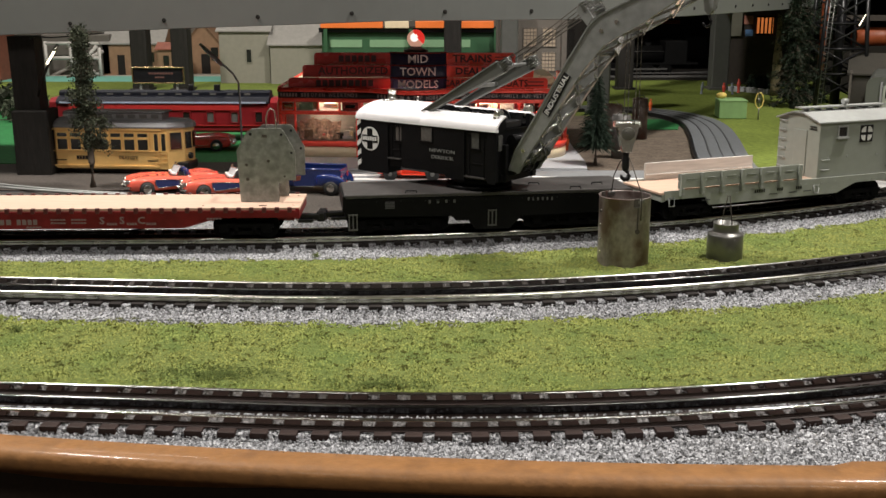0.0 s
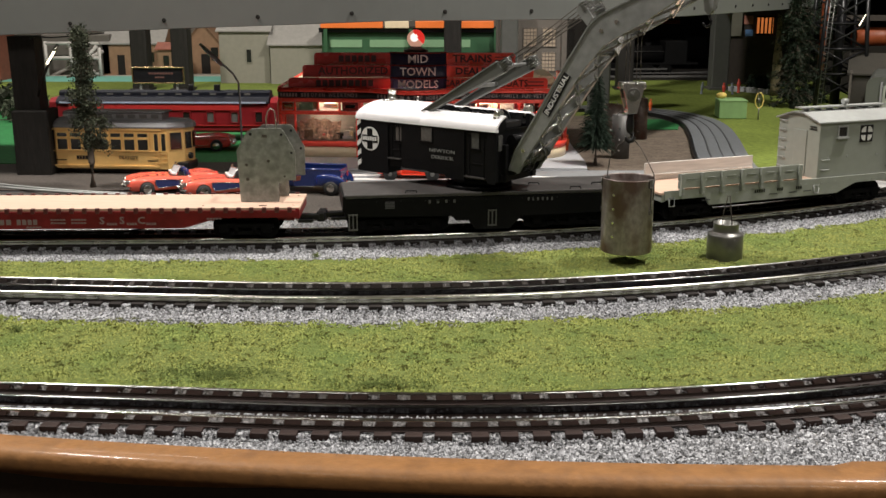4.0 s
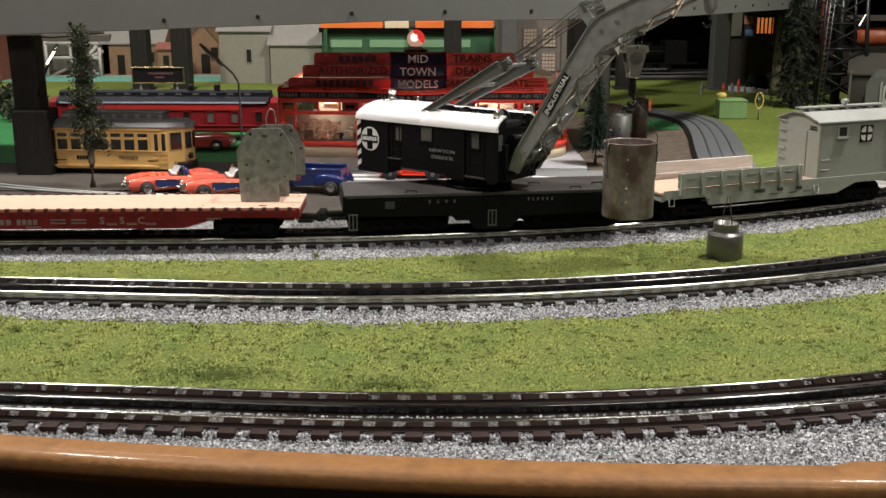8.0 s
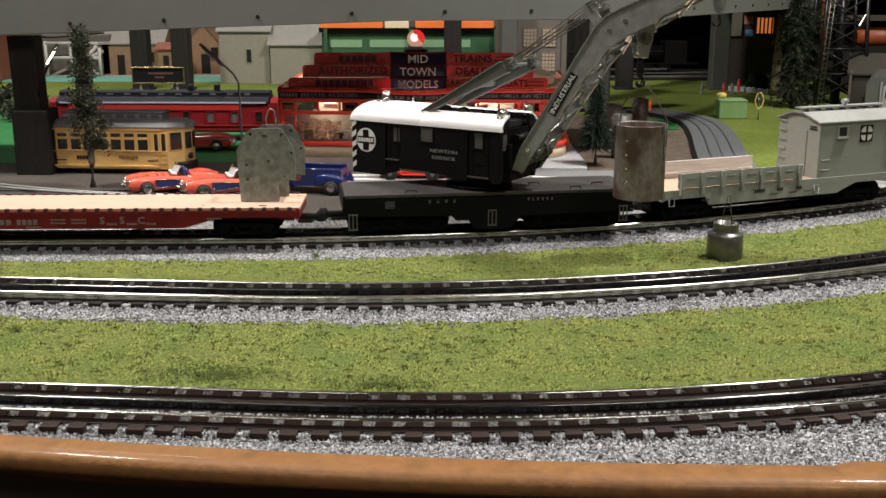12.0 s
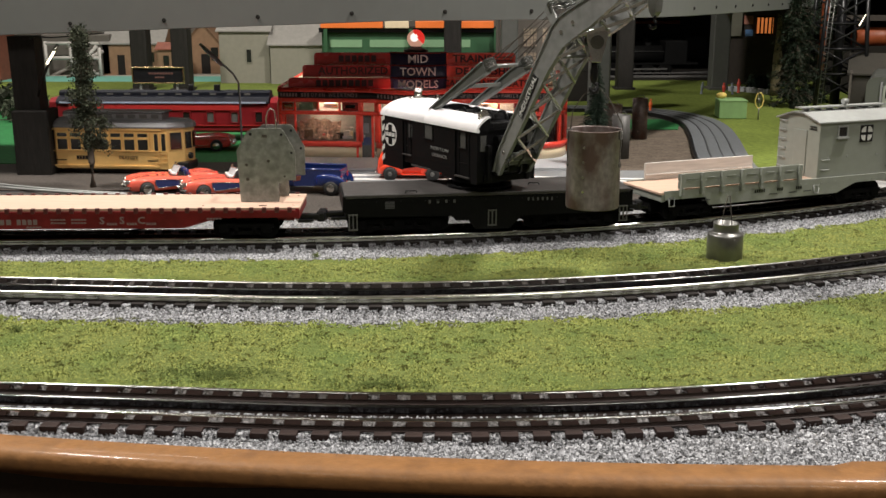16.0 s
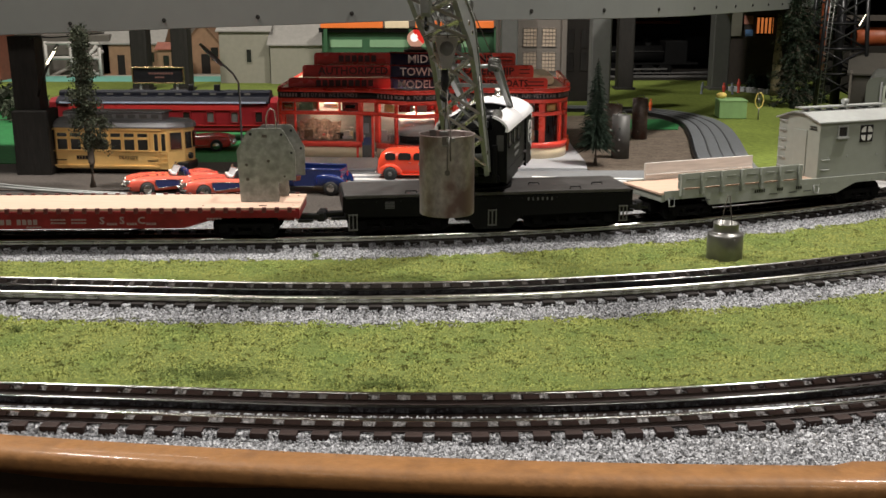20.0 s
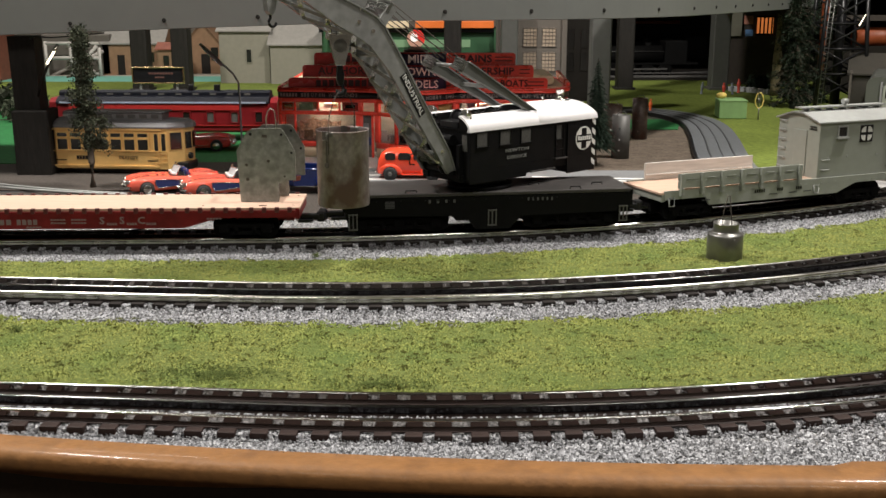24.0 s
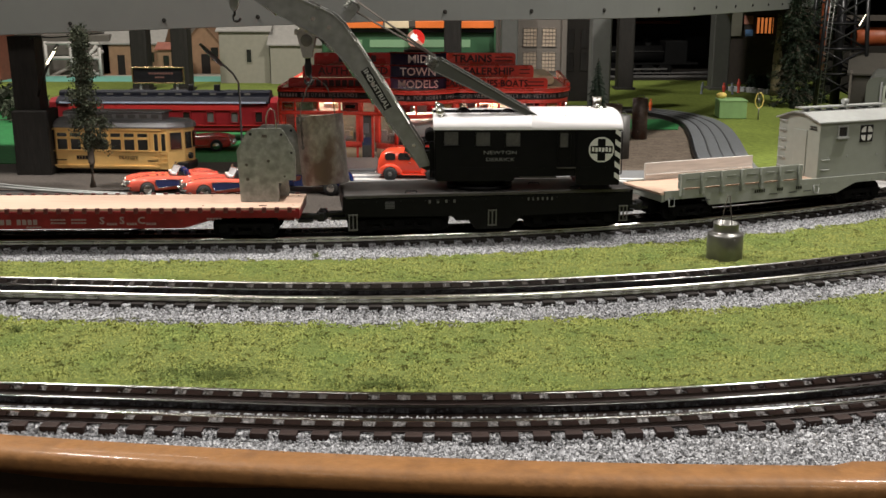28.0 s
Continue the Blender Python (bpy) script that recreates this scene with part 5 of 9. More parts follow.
for k in range(7):
    bm = bm_new()
    box(bm, (0.0195 + k * 0.0208, -WW - 0.0030, 0.0460), (0.0034, 0.0036, 0.0190), bev=0.0004)
    st = part("stake", bm, SAGE, wc)
    for z in (0.0385, 0.0425):
        bm = bm_new()
        cyl(bm, (0.0195 + k * 0.0208, -WW - 0.0046, z), (0.0195 + k * 0.0208, -WW - 0.0054, z), 0.0007, n=8)
        part("stake_bolt", bm, SILVER, st)
    if k < 6:
        bm = bm_new()
        box(bm, (0.0300 + k * 0.0208, -WW - 0.0018, 0.0506), (0.0085, 0.0008, 0.0007))
        part("board_rail", bm, SILVER, wc)
bm = bm_new()
box(bm, (0.0820, -WW - 0.0013, 0.0419), (0.128, 0.0008, 0.0008))
part("deck_edge", bm, BROWN_WALL, wc, "thin brown deck edge")
bm = bm_new()
box(bm, (0.080, WW - 0.0015, WZ + 0.0080), (0.118, 0.0022, 0.0155), bev=0.0003)
box(bm, (0.080, WW - 0.0030, WZ + 0.0050), (0.118, 0.0012, 0.0012), bev=0.0003)
part("back_board", bm, PALE_WOOD, wc, "bare unpainted back board")
for x, n in ((0.103, 5), (0.125, 3), (0.146, 3)):
    bars(n, 0.0015, 0.0030, 0.0009, SATIN_BLACK, wc, pose(x, -WW - 0.0013, 0.0345), "car_writing")
for x in (0.046, 0.118, 0.140, 0.156):
    bars(5, 0.0012, 0.0009, 0.0006, GROOVE, wc, pose(x, -WW - 0.0013, 0.0308), "small_writing")
CX0, CX1, CWD, CZE = 0.1680, 0.262, 0.0268, 0.0905
bm = bm_new()
prism(bm, [(-CWD, WZ), (CWD, WZ), (CWD, CZE), (0.007, CZE + 0.0058), (-0.007, CZE + 0.0058), (-CWD, CZE)], CX0, CX1, "yz")
part("cabin", bm, SAGE, wc, "sage-grey cabin")
bm = bm_new()
for a, b in (((-CWD - 0.002, CZE - 0.0008), (-0.007, CZE + 0.0063)), ((-0.007, CZE + 0.0063), (0.007, CZE + 0.0063)), ((0.007, CZE + 0.0063), (CWD + 0.002, CZE - 0.0008))):
    prism(bm, [a, b, (b[0], b[1] + 0.0012), (a[0], a[1] + 0.0012)], CX0 - 0.003, CX1 + 0.003, "yz")
part("roof", bm, SILVER, wc, "silver-grey cabin roof")
bm = bm_new()
box(bm, ((CX0 + CX1) / 2, 0, CZE + 0.0108), (CX1 - CX0 + 0.004, 0.010, 0.0012))
for k in range(7):
    box(bm, (CX0 + 0.006 + k * 0.0140, 0, CZE + 0.0091), (0.0015, 0.008, 0.0026))
part("roof_walk", bm, SILVER, wc, "pale running board on the roof")
bars(4, 0.0016, 0.0012, 0.0006, SATIN_BLACK, wc, Matrix.Translation((CX0 - 0.0006, -0.0185, 0.0860)) @ Matrix.Rotation(radians(-90), 4, "Z"), "end_writing")
bars(5, 0.0014, 0.0012, 0.0005, SATIN_BLACK, wc, Matrix.Translation((CX0 - 0.0006, -0.0185, 0.0838)) @ Matrix.Rotation(radians(-90), 4, "Z"), "end_writing")
for x in (CX0 + 0.0110, CX0 + 0.0330, CX0 + 0.0680):
    bm = bm_new()
    cyl(bm, (x, -CWD - 0.0004, 0.0590), (x, -CWD - 0.0009, 0.0590), 0.0008, n=8)
    part("rivet", bm, SILVER, wc, "bright rivet")
bm = bm_new()
box(bm, (CX0 + 0.0255, -CWD - 0.0014, 0.0758), (0.0135, 0.0026, 0.0012))
part("window_sill", bm, SILVER, wc)
bm = bm_new()
cyl(bm, (CX0 + 0.050, -0.001, CZE + 0.008), (CX0 + 0.050, -0.001, CZE + 0.0148), 0.0016, n=10)
cyl(bm, (CX0 + 0.0475, -0.001, CZE + 0.0148), (CX0 + 0.0525, -0.001, CZE + 0.0148), 0.0026, n=10)
part("roof_vent", bm, SILVER, wc)
for x in (CX0 + 0.0255, CX0 + 0.083):
    bm = bm_new()
    for k in (-1, 1):
        box(bm, (x + k * 0.0054, -CWD - 0.0006, 0.0815), (0.0014, 0.0016, 0.0110))
        box(bm, (x, -CWD - 0.0006, 0.0815 + k * 0.0048), (0.0110, 0.0016, 0.0014))
    wf = part("window_frame", bm, SILVER, wc)
    bm = bm_new()
    box(bm, (x, -CWD - 0.0002, 0.0815), (0.0096, 0.0006, 0.0084))
    part("window", bm, DARKWIN, wf, "dark cabin window")
bm = bm_new()
box(bm, (CX0 + 0.0540, -CWD - 0.0002, 0.0785), (0.0150, 0.0005, 0.0155))
emb = part("emblem", bm, SATIN_BLACK, wc, "black square emblem with a pale round cross")
bm = bm_new()
for a in range(4):
    m = Matrix.Translation((CX0 + 0.0540, -CWD - 0.0006, 0.0785)) @ Matrix.Rotation(radians(90 * a), 4, "Y")
    prism(bm, [(0.0013 + u, 0.0013 + v) for u, v in ((0, 0), (0.0052, 0), (0.0049, 0.0022), (0.0038, 0.0038), (0.0022, 0.0049), (0, 0.0052))], -0.0001, 0.0001)
    bm.verts.ensure_lookup_table()
    bmesh.ops.transform(bm, matrix=m, verts=bm.verts[-12:])
part("emblem_quarter", bm, LETTER, emb)
for x, zs in ((CX0 + 0.008, (0.048, 0.057)), (CX1 - 0.010, (0.048, 0.060, 0.072, 0.084))):
    for z in zs:
        bm = bm_new()
        tube(bm, [(x - 0.0040, -CWD, z), (x - 0.0040, -CWD - 0.0018, z), (x + 0.0040, -CWD - 0.0018, z), (x + 0.0040, -CWD, z)], 0.0005, 6)
        part("grab_iron", bm, SILVER, wc)
for k in range(6):
    bm = bm_new()
    z = 0.046 + k * 0.0085
    tube(bm, [(CX0, 0.0165, z), (CX0 - 0.0020, 0.0165, z), (CX0 - 0.0020, 0.0245, z), (CX0, 0.0245, z)], 0.0005, 6)
    part("ladder_rung", bm, SILVER, wc)
bm = bm_new()
box(bm, (CX0 - 0.0004, -0.003, 0.0620), (0.0012, 0.016, 0.040), bev=0.0003)
part("door", bm, SAGE, wc, "grey cabin end door")


# ---- upper deck on posts, behind the town street ----
def deck_line(s):
    """The front edge of the upper deck: straight, then bending away. Place, heading and underside height at s metres."""
    if s < 0.62:
        x, y, a = -0.72 + s, 1.150, 0.0
    elif s < 0.62 + 0.5 * 1.05:
        a = (s - 0.62) / 0.5
        x, y = -0.10 + 0.5 * math.sin(a), 1.150 + 0.5 * (1 - math.cos(a))
    else:
        a, d = 1.05, s - 0.62 - 0.525
        x, y = -0.10 + 0.5 * math.sin(a) + d * math.cos(a), 1.150 + 0.5 * (1 - math.cos(a)) + d * math.sin(a)
    return x, y, a, 0.1500 + 0.0235 * min(1.0, s / 0.67)


deck_thing = thing("upper_deck", "grey painted sheet-metal upper deck with bolts, raised over the town", "upper deck", kind="structure")
bm = bm_new()
rows = []
for i in range(91):
    x, y, a, z = deck_line(2.3 * i / 90)
    nx, ny = -math.sin(a), math.cos(a)
    rows.append([bm.verts.new((x + u * nx, y + u * ny, z + v)) for u, v in ((0, 0), (0.0015, -0.0006), (0.006, 0.0), (0.006, 0.012), (0.20, 0.012), (0.20, 0.050), (0.004, 0.060), (0, 0.058))])
for a, b in zip(rows, rows[1:]):
    for j in range(8):
        bm.faces.new((a[j], b[j], b[(j + 1) % 8], a[(j + 1) % 8]))
bm.faces.new(rows[0]), bm.faces.new(rows[-1][::-1])
bmesh.ops.recalc_face_normals(bm, faces=bm.faces)
part("fascia", bm, STEEL_GREY, deck_thing, "grey fascia of the upper deck")
# added board, out of view, that blocks the lamps above the engine yard
bm = bm_new()
box(bm, (0.76, 2.86, 0.2300), (1.10, 0.66, 0.012))
part("unseen_shade_board", bm, BROWN_WALL, deck_thing, "unseen board added over the yard to keep the lamps off it")
bm = bm_new()
cyl(bm, (0, 0, 0), (0, -0.0008, 0), 0.0024, 0.0020, n=12)
cyl(bm, (0, -0.0008, 0), (0, -0.0016, 0), 0.0012, n=8)
bolt = mesh_of("bolt", bm, POST_DARK)
for k in range(17):
    x, y, a, z = deck_line(0.117 + k * 0.101)
    ob = new("bolt", bolt)
    ob.parent = deck_thing
    ob.matrix_basis = Matrix.Translation((x, y, z + 0.0090)) @ Matrix.Rotation(a, 4, "Z")
bm = bm_new()
prism(bm, [(-0.0120, 0.02), (0.0160, 0.02), (0.0145, 0.156), (-0.0150, 0.156)], -0.012, 0.012)
pl = thing("deck_pillar", "tall dark tapered pillar with a block base under the upper deck", "pillar", pose(-0.4655, 1.185, 0))
part("shaft", bm, POST_DARK, pl)
bm = bm_new()
box(bm, (0.004, 0, 0.0375), (0.040, 0.038, 0.075), bev=0.002)
part("block_base", bm, POST_DARK, pl)
bm = bm_new()
tube(bm, [(0.014, -0.012, 0.090), (0.022, -0.016, 0.110), (0.036, -0.018, 0.136)], 0.0016, 10)
arm = part("lamp_arm", bm, POST_DARK, pl, "slanting grey lamp arm")
bm = bm_new()
tube(bm, [(0.0300, -0.020, 0.1275), (0.0440, -0.021, 0.1475)], [0.0019, 0.0017], 10)
part("lamp_tube", bm, CHROME, arm, "bright slanting lamp tube")
bm = bm_new()
tube(bm, [(0.0305, -0.0222, 0.1265), (0.0400, -0.0228, 0.1400)], [0.0013, 0.0012], 10)
part("lamp_bulb", bm, LAMP_GLOW, arm, "lit lamp bulb")


def post(x, y, w, d, z, material, label):
    bm = bm_new()
    box(bm, (0, 0, z / 2), (w, d, z), bev=0.003)
    p = thing("deck_post", label, "post", pose(x, y, 0), group="posts under the upper deck")
    part("shaft", bm, material, p)
    bm = bm_new()
    box(bm, (0, 0, 0.003), (w * 1.25, d * 1.25, 0.006), bev=0.001)
    part("foot", bm, material, p)


post(-0.631, 2.22, 0.035, 0.04, 0.20, POST_DARK, "dark square post under the upper deck")
post(-0.546, 2.22, 0.036, 0.04, 0.20, POST_DARK, "dark square post under the upper deck")
post(0.020, 2.20, 0.036, 0.04, 0.20, POST_DARK, "dark square post under the upper deck")
post(0.1175, 1.895, 0.030, 0.034, 0.20, POST_GREY, "grey square post under the upper deck")
post(0.266, 1.80, 0.034, 0.034, 0.19, PALE_POST, "grey square post beside the small fir")
post(0.384, 2.24, 0.034, 0.034, 0.20, POST_DARK, "dark square post under the upper deck")
post(0.583, 2.24, 0.036, 0.036, 0.20, POST_GREY, "grey square post on the lawn")

# ---- ground covers behind the train ----
shape("street", [(-0.62, 1.075), (0.30, 1.075), (0.30, 1.205), (-0.62, 1.205)], 0.0, 0.0012, ROADM, "grey town street behind the train", "road")
shape("dark_lot", [(-0.62, 1.075), (-0.205, 1.075), (-0.225, 1.26), (-0.62, 1.24)], 0.0012, 0.0024, SOIL, "dark soil lot under the parked cars")
for y in (1.142, 1.168):
    shape("road_line", [(-0.20, y), (0.05, y), (0.05, y + 0.006), (-0.20, y + 0.006)], 0.0012, 0.0018, LINE, "white painted line on the street", "road marking")
for k in range(3):
    y = 1.125 + k * 0.016
    shape("road_line", [(0.10, y), (0.28, y - 0.02), (0.28, y - 0.015), (0.10, y + 0.005)], 0.0012, 0.0018, LINE, "white painted line on the street", "road marking")
shape("felt_lawn", [(-1.5, 1.24), (-0.205, 1.265), (-0.195, 1.98), (-1.5, 1.98)], 0.0, 0.0010, FELT, "deep green felt lawn round the red coach", "lawn")
shape("back_field", [(-1.9, 1.98), (-0.12, 1.98), (-0.12, 2.42), (-1.9, 2.42)], 0.0, 0.0016, FAR_GRASS, "yellow-green field behind the coach", "lawn")
shape("pond", [(-1.9, 2.42), (-0.10, 2.42), (-0.10, 2.58), (-1.9, 2.58)], 0.0, 0.0012, mat("teal_felt", (0.10, 0.30, 0.24), 0.7, vary=0.15, grain=10, blotch=3), "teal strip behind the field", "ground")
shape("far_lot", [(-1.9, 2.58), (-0.10, 2.58), (-0.10, 3.4), (-1.9, 3.4)], 0.0, 0.0012, mat("pale_gravel", (0.33, 0.30, 0.25), 0.9, vary=0.2, grain=14, blotch=3), "pale gravel lot by the far houses", "ground")
shape("brown_lot", [(0.170, 1.205), (0.318, 1.205), (0.360, 1.50), (0.366, 1.62), (0.330, 1.75), (0.170, 1.75)], 0.0, 0.0016, BROWN_SOIL, "brown soil round the small fir and the cans")
shape("green_patch", [(0.262, 1.575), (0.352, 1.565), (0.366, 1.62), (0.352, 1.69), (0.262, 1.69)], 0.0016, 0.0030, FELT, "small deep green felt patch", "lawn")
bm = bm_new()
lawn = []
for i in range(41):
    for j in range(41):
        x, y = 0.18 + 1.3 * i / 40, 1.18 + 1.30 * j / 40
        lawn.append(bm.verts.new((x, y, 0.0008 + 0.0012 * noise.noise((x * 9, y * 9, 2)))))
for i in range(40):
    for j in range(40):
        bm.faces.new((lawn[i * 41 + j], lawn[(i + 1) * 41 + j], lawn[(i + 1) * 41 + j + 1], lawn[i * 41 + j + 1])).smooth = True
for v in bm.verts:
    if v.co.x < 0.372 and v.co.y < 1.75:
        v.co.z = -0.004
solid("lawn", bm, FAR_GRASS, "bright yellow-green lawn behind the caboose", "lawn", kind="structure")
# slot road that bends across the lawn
road = thing("slot_road", "grey moulded toy road with dark grooves, bending over the lawn", "toy road", kind="structure")
way = [(0.325, 1.10), (0.332, 1.19), (0.352, 1.31), (0.383, 1.47), (0.402, 1.60), (0.400, 1.70), (0.368, 1.785), (0.300, 1.835), (0.220, 1.850), (0.150, 1.850), (0.08, 1.845)]


def smooth_line(pts, n=8):
    """A smooth line through the points, and its heading."""
    out = []
    for i in range(1, len(pts) - 2):
        p = [Vector(q) for q in pts[i - 1:i + 3]]
        for k in range(n):
            t = k / n
            out.append(0.5 * (2 * p[1] + (p[2] - p[0]) * t + (2 * p[0] - 5 * p[1] + 4 * p[2] - p[3]) * t * t + (3 * p[1] - p[0] - 3 * p[2] + p[3]) * t ** 3))
    return out


line = smooth_line(way)
for nm, o0, o1, z, material in (("roadbed", -0.032, 0.032, 0.0050, SLOT), ("groove", -0.0006, 0.0006, 0.0055, GROOVE), ("groove", -0.0160, -0.0140, 0.0056, GROOVE), ("groove", 0.0140, 0.0160, 0.0056, GROOVE), ("kerb", -0.036, -0.032, 0.0065, SATIN_BLACK)):
    bm = bm_new()
    vs = []
    for i, p in enumerate(line):
        d = (line[min(i + 1, len(line) - 1)] - line[max(i - 1, 0)]).normalized()
        nrm = Vector((d.y, -d.x))
        a, b = p - nrm * o0 * -1, p + nrm * o1
        vs.append([bm.verts.new((q.x, q.y, zz)) for q, zz in ((a, 0.0), (a, z), (b, z), (b, 0.0))])
    for a, b in zip(vs, vs[1:]):
        for jj in range(3):
            bm.faces.new((a[jj], b[jj], b[jj + 1], a[jj + 1]))
    bm.faces.new(vs[0]), bm.faces.new(vs[-1][::-1])
    bmesh.ops.recalc_face_normals(bm, faces=bm.faces)
    part(nm, bm, material, road)

# pale rails of the tram line that curve through the dark lot
side = thing("tram_line", "pale worn rails of the tram line, curving through dark soil", "track", kind="structure")
for off in (0.0, 0.0165):
    bm = bm_new()
    tube(bm, [(-0.60 + 0.035 * k, 1.0395 + off * 1.1 * (1 - k / 11) + 0.00125 * (10 - k) ** 2, 0.0034) for k in range(11)], 0.0014, 6)
    part("rail", bm, SILVER, side)

# ---- town things ----
def glazed(parent, x, y, z, w, h, material, face=1, frame=None, t=0.0012, label=""):
    """A framed pane facing -y."""
    bm = bm_new()
    for k in (-1, 1):
        box(bm, (x + k * (w / 2), y, z), (t, t * 1.6, h + t))
        box(bm, (x, y, z + k * (h / 2)), (w - t, t * 1.6, t))
    f = part("window_frame", bm, frame or BLACK, parent)
    bm = bm_new()
    box(bm, (x, y + t * 0.3, z), (w - t, t * 0.4, h - t))
    part("pane", bm, material, f, label)


coach = thing("passenger_coach", "red model passenger coach with a dark roof, behind the tram", "coach", pose(-0.3870, 1.475, 0, 0, 0, -1.0))
CL, CHW = 0.1485, 0.024
bm = bm_new()
box(bm, (0, 0, 0.0330), (2 * CL, 2 * CHW, 0.040), bev=0.003)
part("body", bm, COACH_RED, coach)
bm = bm_new()
box(bm, (-0.012, -CHW - 0.0006, 0.0480), (2 * CL - 0.060, 0.0012, 0.0080))
part("letter_board", bm, MID_RED, coach, "bright red letter board")
bm = bm_new()
prism(bm, [(-CHW - 0.001, 0.0530), (-CHW - 0.001, 0.0555), (-0.017, 0.0610), (-0.010, 0.0625), (-0.010, 0.0670), (-0.006, 0.0695), (0.006, 0.0695), (0.010, 0.0670), (0.010, 0.0625), (0.017, 0.0610), (CHW + 0.001, 0.0555), (CHW + 0.001, 0.0530)], -CL, CL - 0.002, "yz")
part("roof", bm, mat("blue_black_roof", (0.006, 0.007, 0.012), 0.5, vary=0.3, blotch=8, spec=0.2), coach, "blue-black clerestory roof")
bm = bm_new()
box(bm, (0, -CHW - 0.0015, 0.0545), (2 * CL - 0.01, 0.0012, 0.0022))
part("roof_gutter", bm, mat("pale_blue_trim", (0.36, 0.40, 0.52), 0.35, vary=0.1), coach, "pale blue gutter strip")
for k in range(9):
    x = -CL + 0.013 + k * 0.0335
    glazed(coach, x, -CHW - 0.0005, 0.0345, 0.0105, 0.0150, GREYWIN if k in (0, 6, 7) else DARKWIN, frame=COACH_RED)
bm = bm_new()
box(bm, (0, -CHW - 0.0007, 0.0230), (2 * CL - 0.02, 0.0010, 0.0010))
part("belt_rail", bm, MID_RED, coach)
for x in (-0.105, 0.105):
    truck(coach, x, (-0.0165, 0.0165), 0.020, 0.020)
for k in range(11):
    bm = bm_new()
    box(bm, (-0.125 + k * 0.024, -0.0101, 0.0648), (0.0085, 0.0006, 0.0026))
    part("clerestory_window", bm, GREYWIN, coach)
for x in (-1, 1):
    bm = bm_new()
    prism(bm, [(-CHW * 0.96, 0.0135), (CHW * 0.96, 0.0135), (CHW * 0.96, 0.0545), (0.014, 0.0600), (-0.014, 0.0600), (-CHW * 0.96, 0.0545)], min(x * CL, x * (CL + 0.010)), max(x * CL, x * (CL + 0.010)), "yz")
    part("vestibule", bm, COACH_RED, coach, "dark red closed vestibule")
    bm = bm_new()
    for z in (0.0080, 0.0125):
        box(bm, (x * (CL - 0.006), -CHW + 0.001, z), (0.011, 0.006, 0.0012))
    part("step", bm, SATIN_BLACK, coach)
for x in (0.0355, 0.072):
    bm = bm_new()
    box(bm, (x, -0.004, 0.0735), (0.008, 0.006, 0.008), bev=0.0008)
    part("roof_box", bm, SATIN_BLACK, coach)

tram = thing("tram", "cream-yellow model tram with a grey roof, on the town street", "tram", pose(-0.3680, 1.198, -0.0035, 0, 0, -5.0))
TL, TW = 0.0805, 0.0245
bm = bm_new()
prism(bm, [(-TL + 0.012, -TW), (TL - 0.020, -TW), (TL - 0.004, -TW * 0.62), (TL + 0.002, -TW * 0.2), (TL + 0.002, TW * 0.2), (TL - 0.004, TW * 0.62), (TL - 0.020, TW), (-TL + 0.012, TW), (-TL, TW * 0.5), (-TL, -TW * 0.5)], 0.0120, 0.0585, "xy")
body = part("body", bm, TRAM, tram, "cream-yellow tram body")
bm = bm_new()
ro = [(-TL - 0.002, -TW * 0.5), (-TL + 0.011, -TW - 0.0015), (TL - 0.019, -TW - 0.0015), (TL - 0.001, -TW * 0.62), (TL + 0.005, -TW * 0.2), (TL + 0.005, TW * 0.2), (TL - 0.001, TW * 0.62), (TL - 0.019, TW + 0.0015), (-TL + 0.011, TW + 0.0015), (-TL - 0.002, TW * 0.5)]
lay = [[bm.verts.new((x * kx, y * ky, z)) for x, y in ro] for kx, ky, z in ((1.0, 1.0, 0.0583), (1.0, 1.0, 0.0598), (0.985, 0.88, 0.0636), (0.93, 0.55, 0.0665))]
for a, b in zip(lay, lay[1:]):
    for j in range(10):
        bm.faces.new((a[j], a[(j + 1) % 10], b[(j + 1) % 10], b[j]))
bm.faces.new(lay[0][::-1]), bm.faces.new(lay[-1])
part("roof", bm, SLATE, tram, "slate-grey tram roof")
bm = bm_new()
box(bm, (-0.004, 0, 0.0695), (0.112, 0.024, 0.009), bev=0.002)
part("clerestory", bm, SLATE, tram)
for k in range(7):
    x = -TL + 0.0195 + k * 0.0156
    for z, h in ((0.0502, 0.0054), (0.0394, 0.0132)):
        glazed(tram, x, -TW - 0.0004, z, 0.0130, h, DARKWIN, frame=TRAM)
for x in (TL - 0.0375, TL - 0.0290):
    glazed(tram, x + 0.005, -TW - 0.0004, 0.0425, 0.0060, 0.0205, DARKWIN, frame=TRAM)
    bm = bm_new()
    for k in range(3):
        box(bm, (x + 0.005, -TW - 0.0006, 0.0195 + k * 0.0050), (0.0055, 0.0012, 0.0016))
    part("door_step", bm, TRAM, tram)
for (x0, y0), (x1, y1) in (((TL - 0.018, -TW * 0.96), (TL - 0.005, -TW * 0.66)), ((TL - 0.003, -TW * 0.58), (TL + 0.0015, -TW * 0.22)), ((TL + 0.002, -TW * 0.15), (TL + 0.002, TW * 0.15))):
    d = Vector((x1 - x0, y1 - y0, 0))
    m = Matrix.Translation(((x0 + x1) / 2, (y0 + y1) / 2, 0.0440)) @ Matrix.Rotation(math.atan2(d.y, d.x), 4, "Z")
    bm = bm_new()
    box(bm, (0, -0.0006, 0), (d.length * 0.82, 0.0014, 0.0185), m)
    part("front_window", bm, DARKWIN, tram, "dark front window")
bm = bm_new()
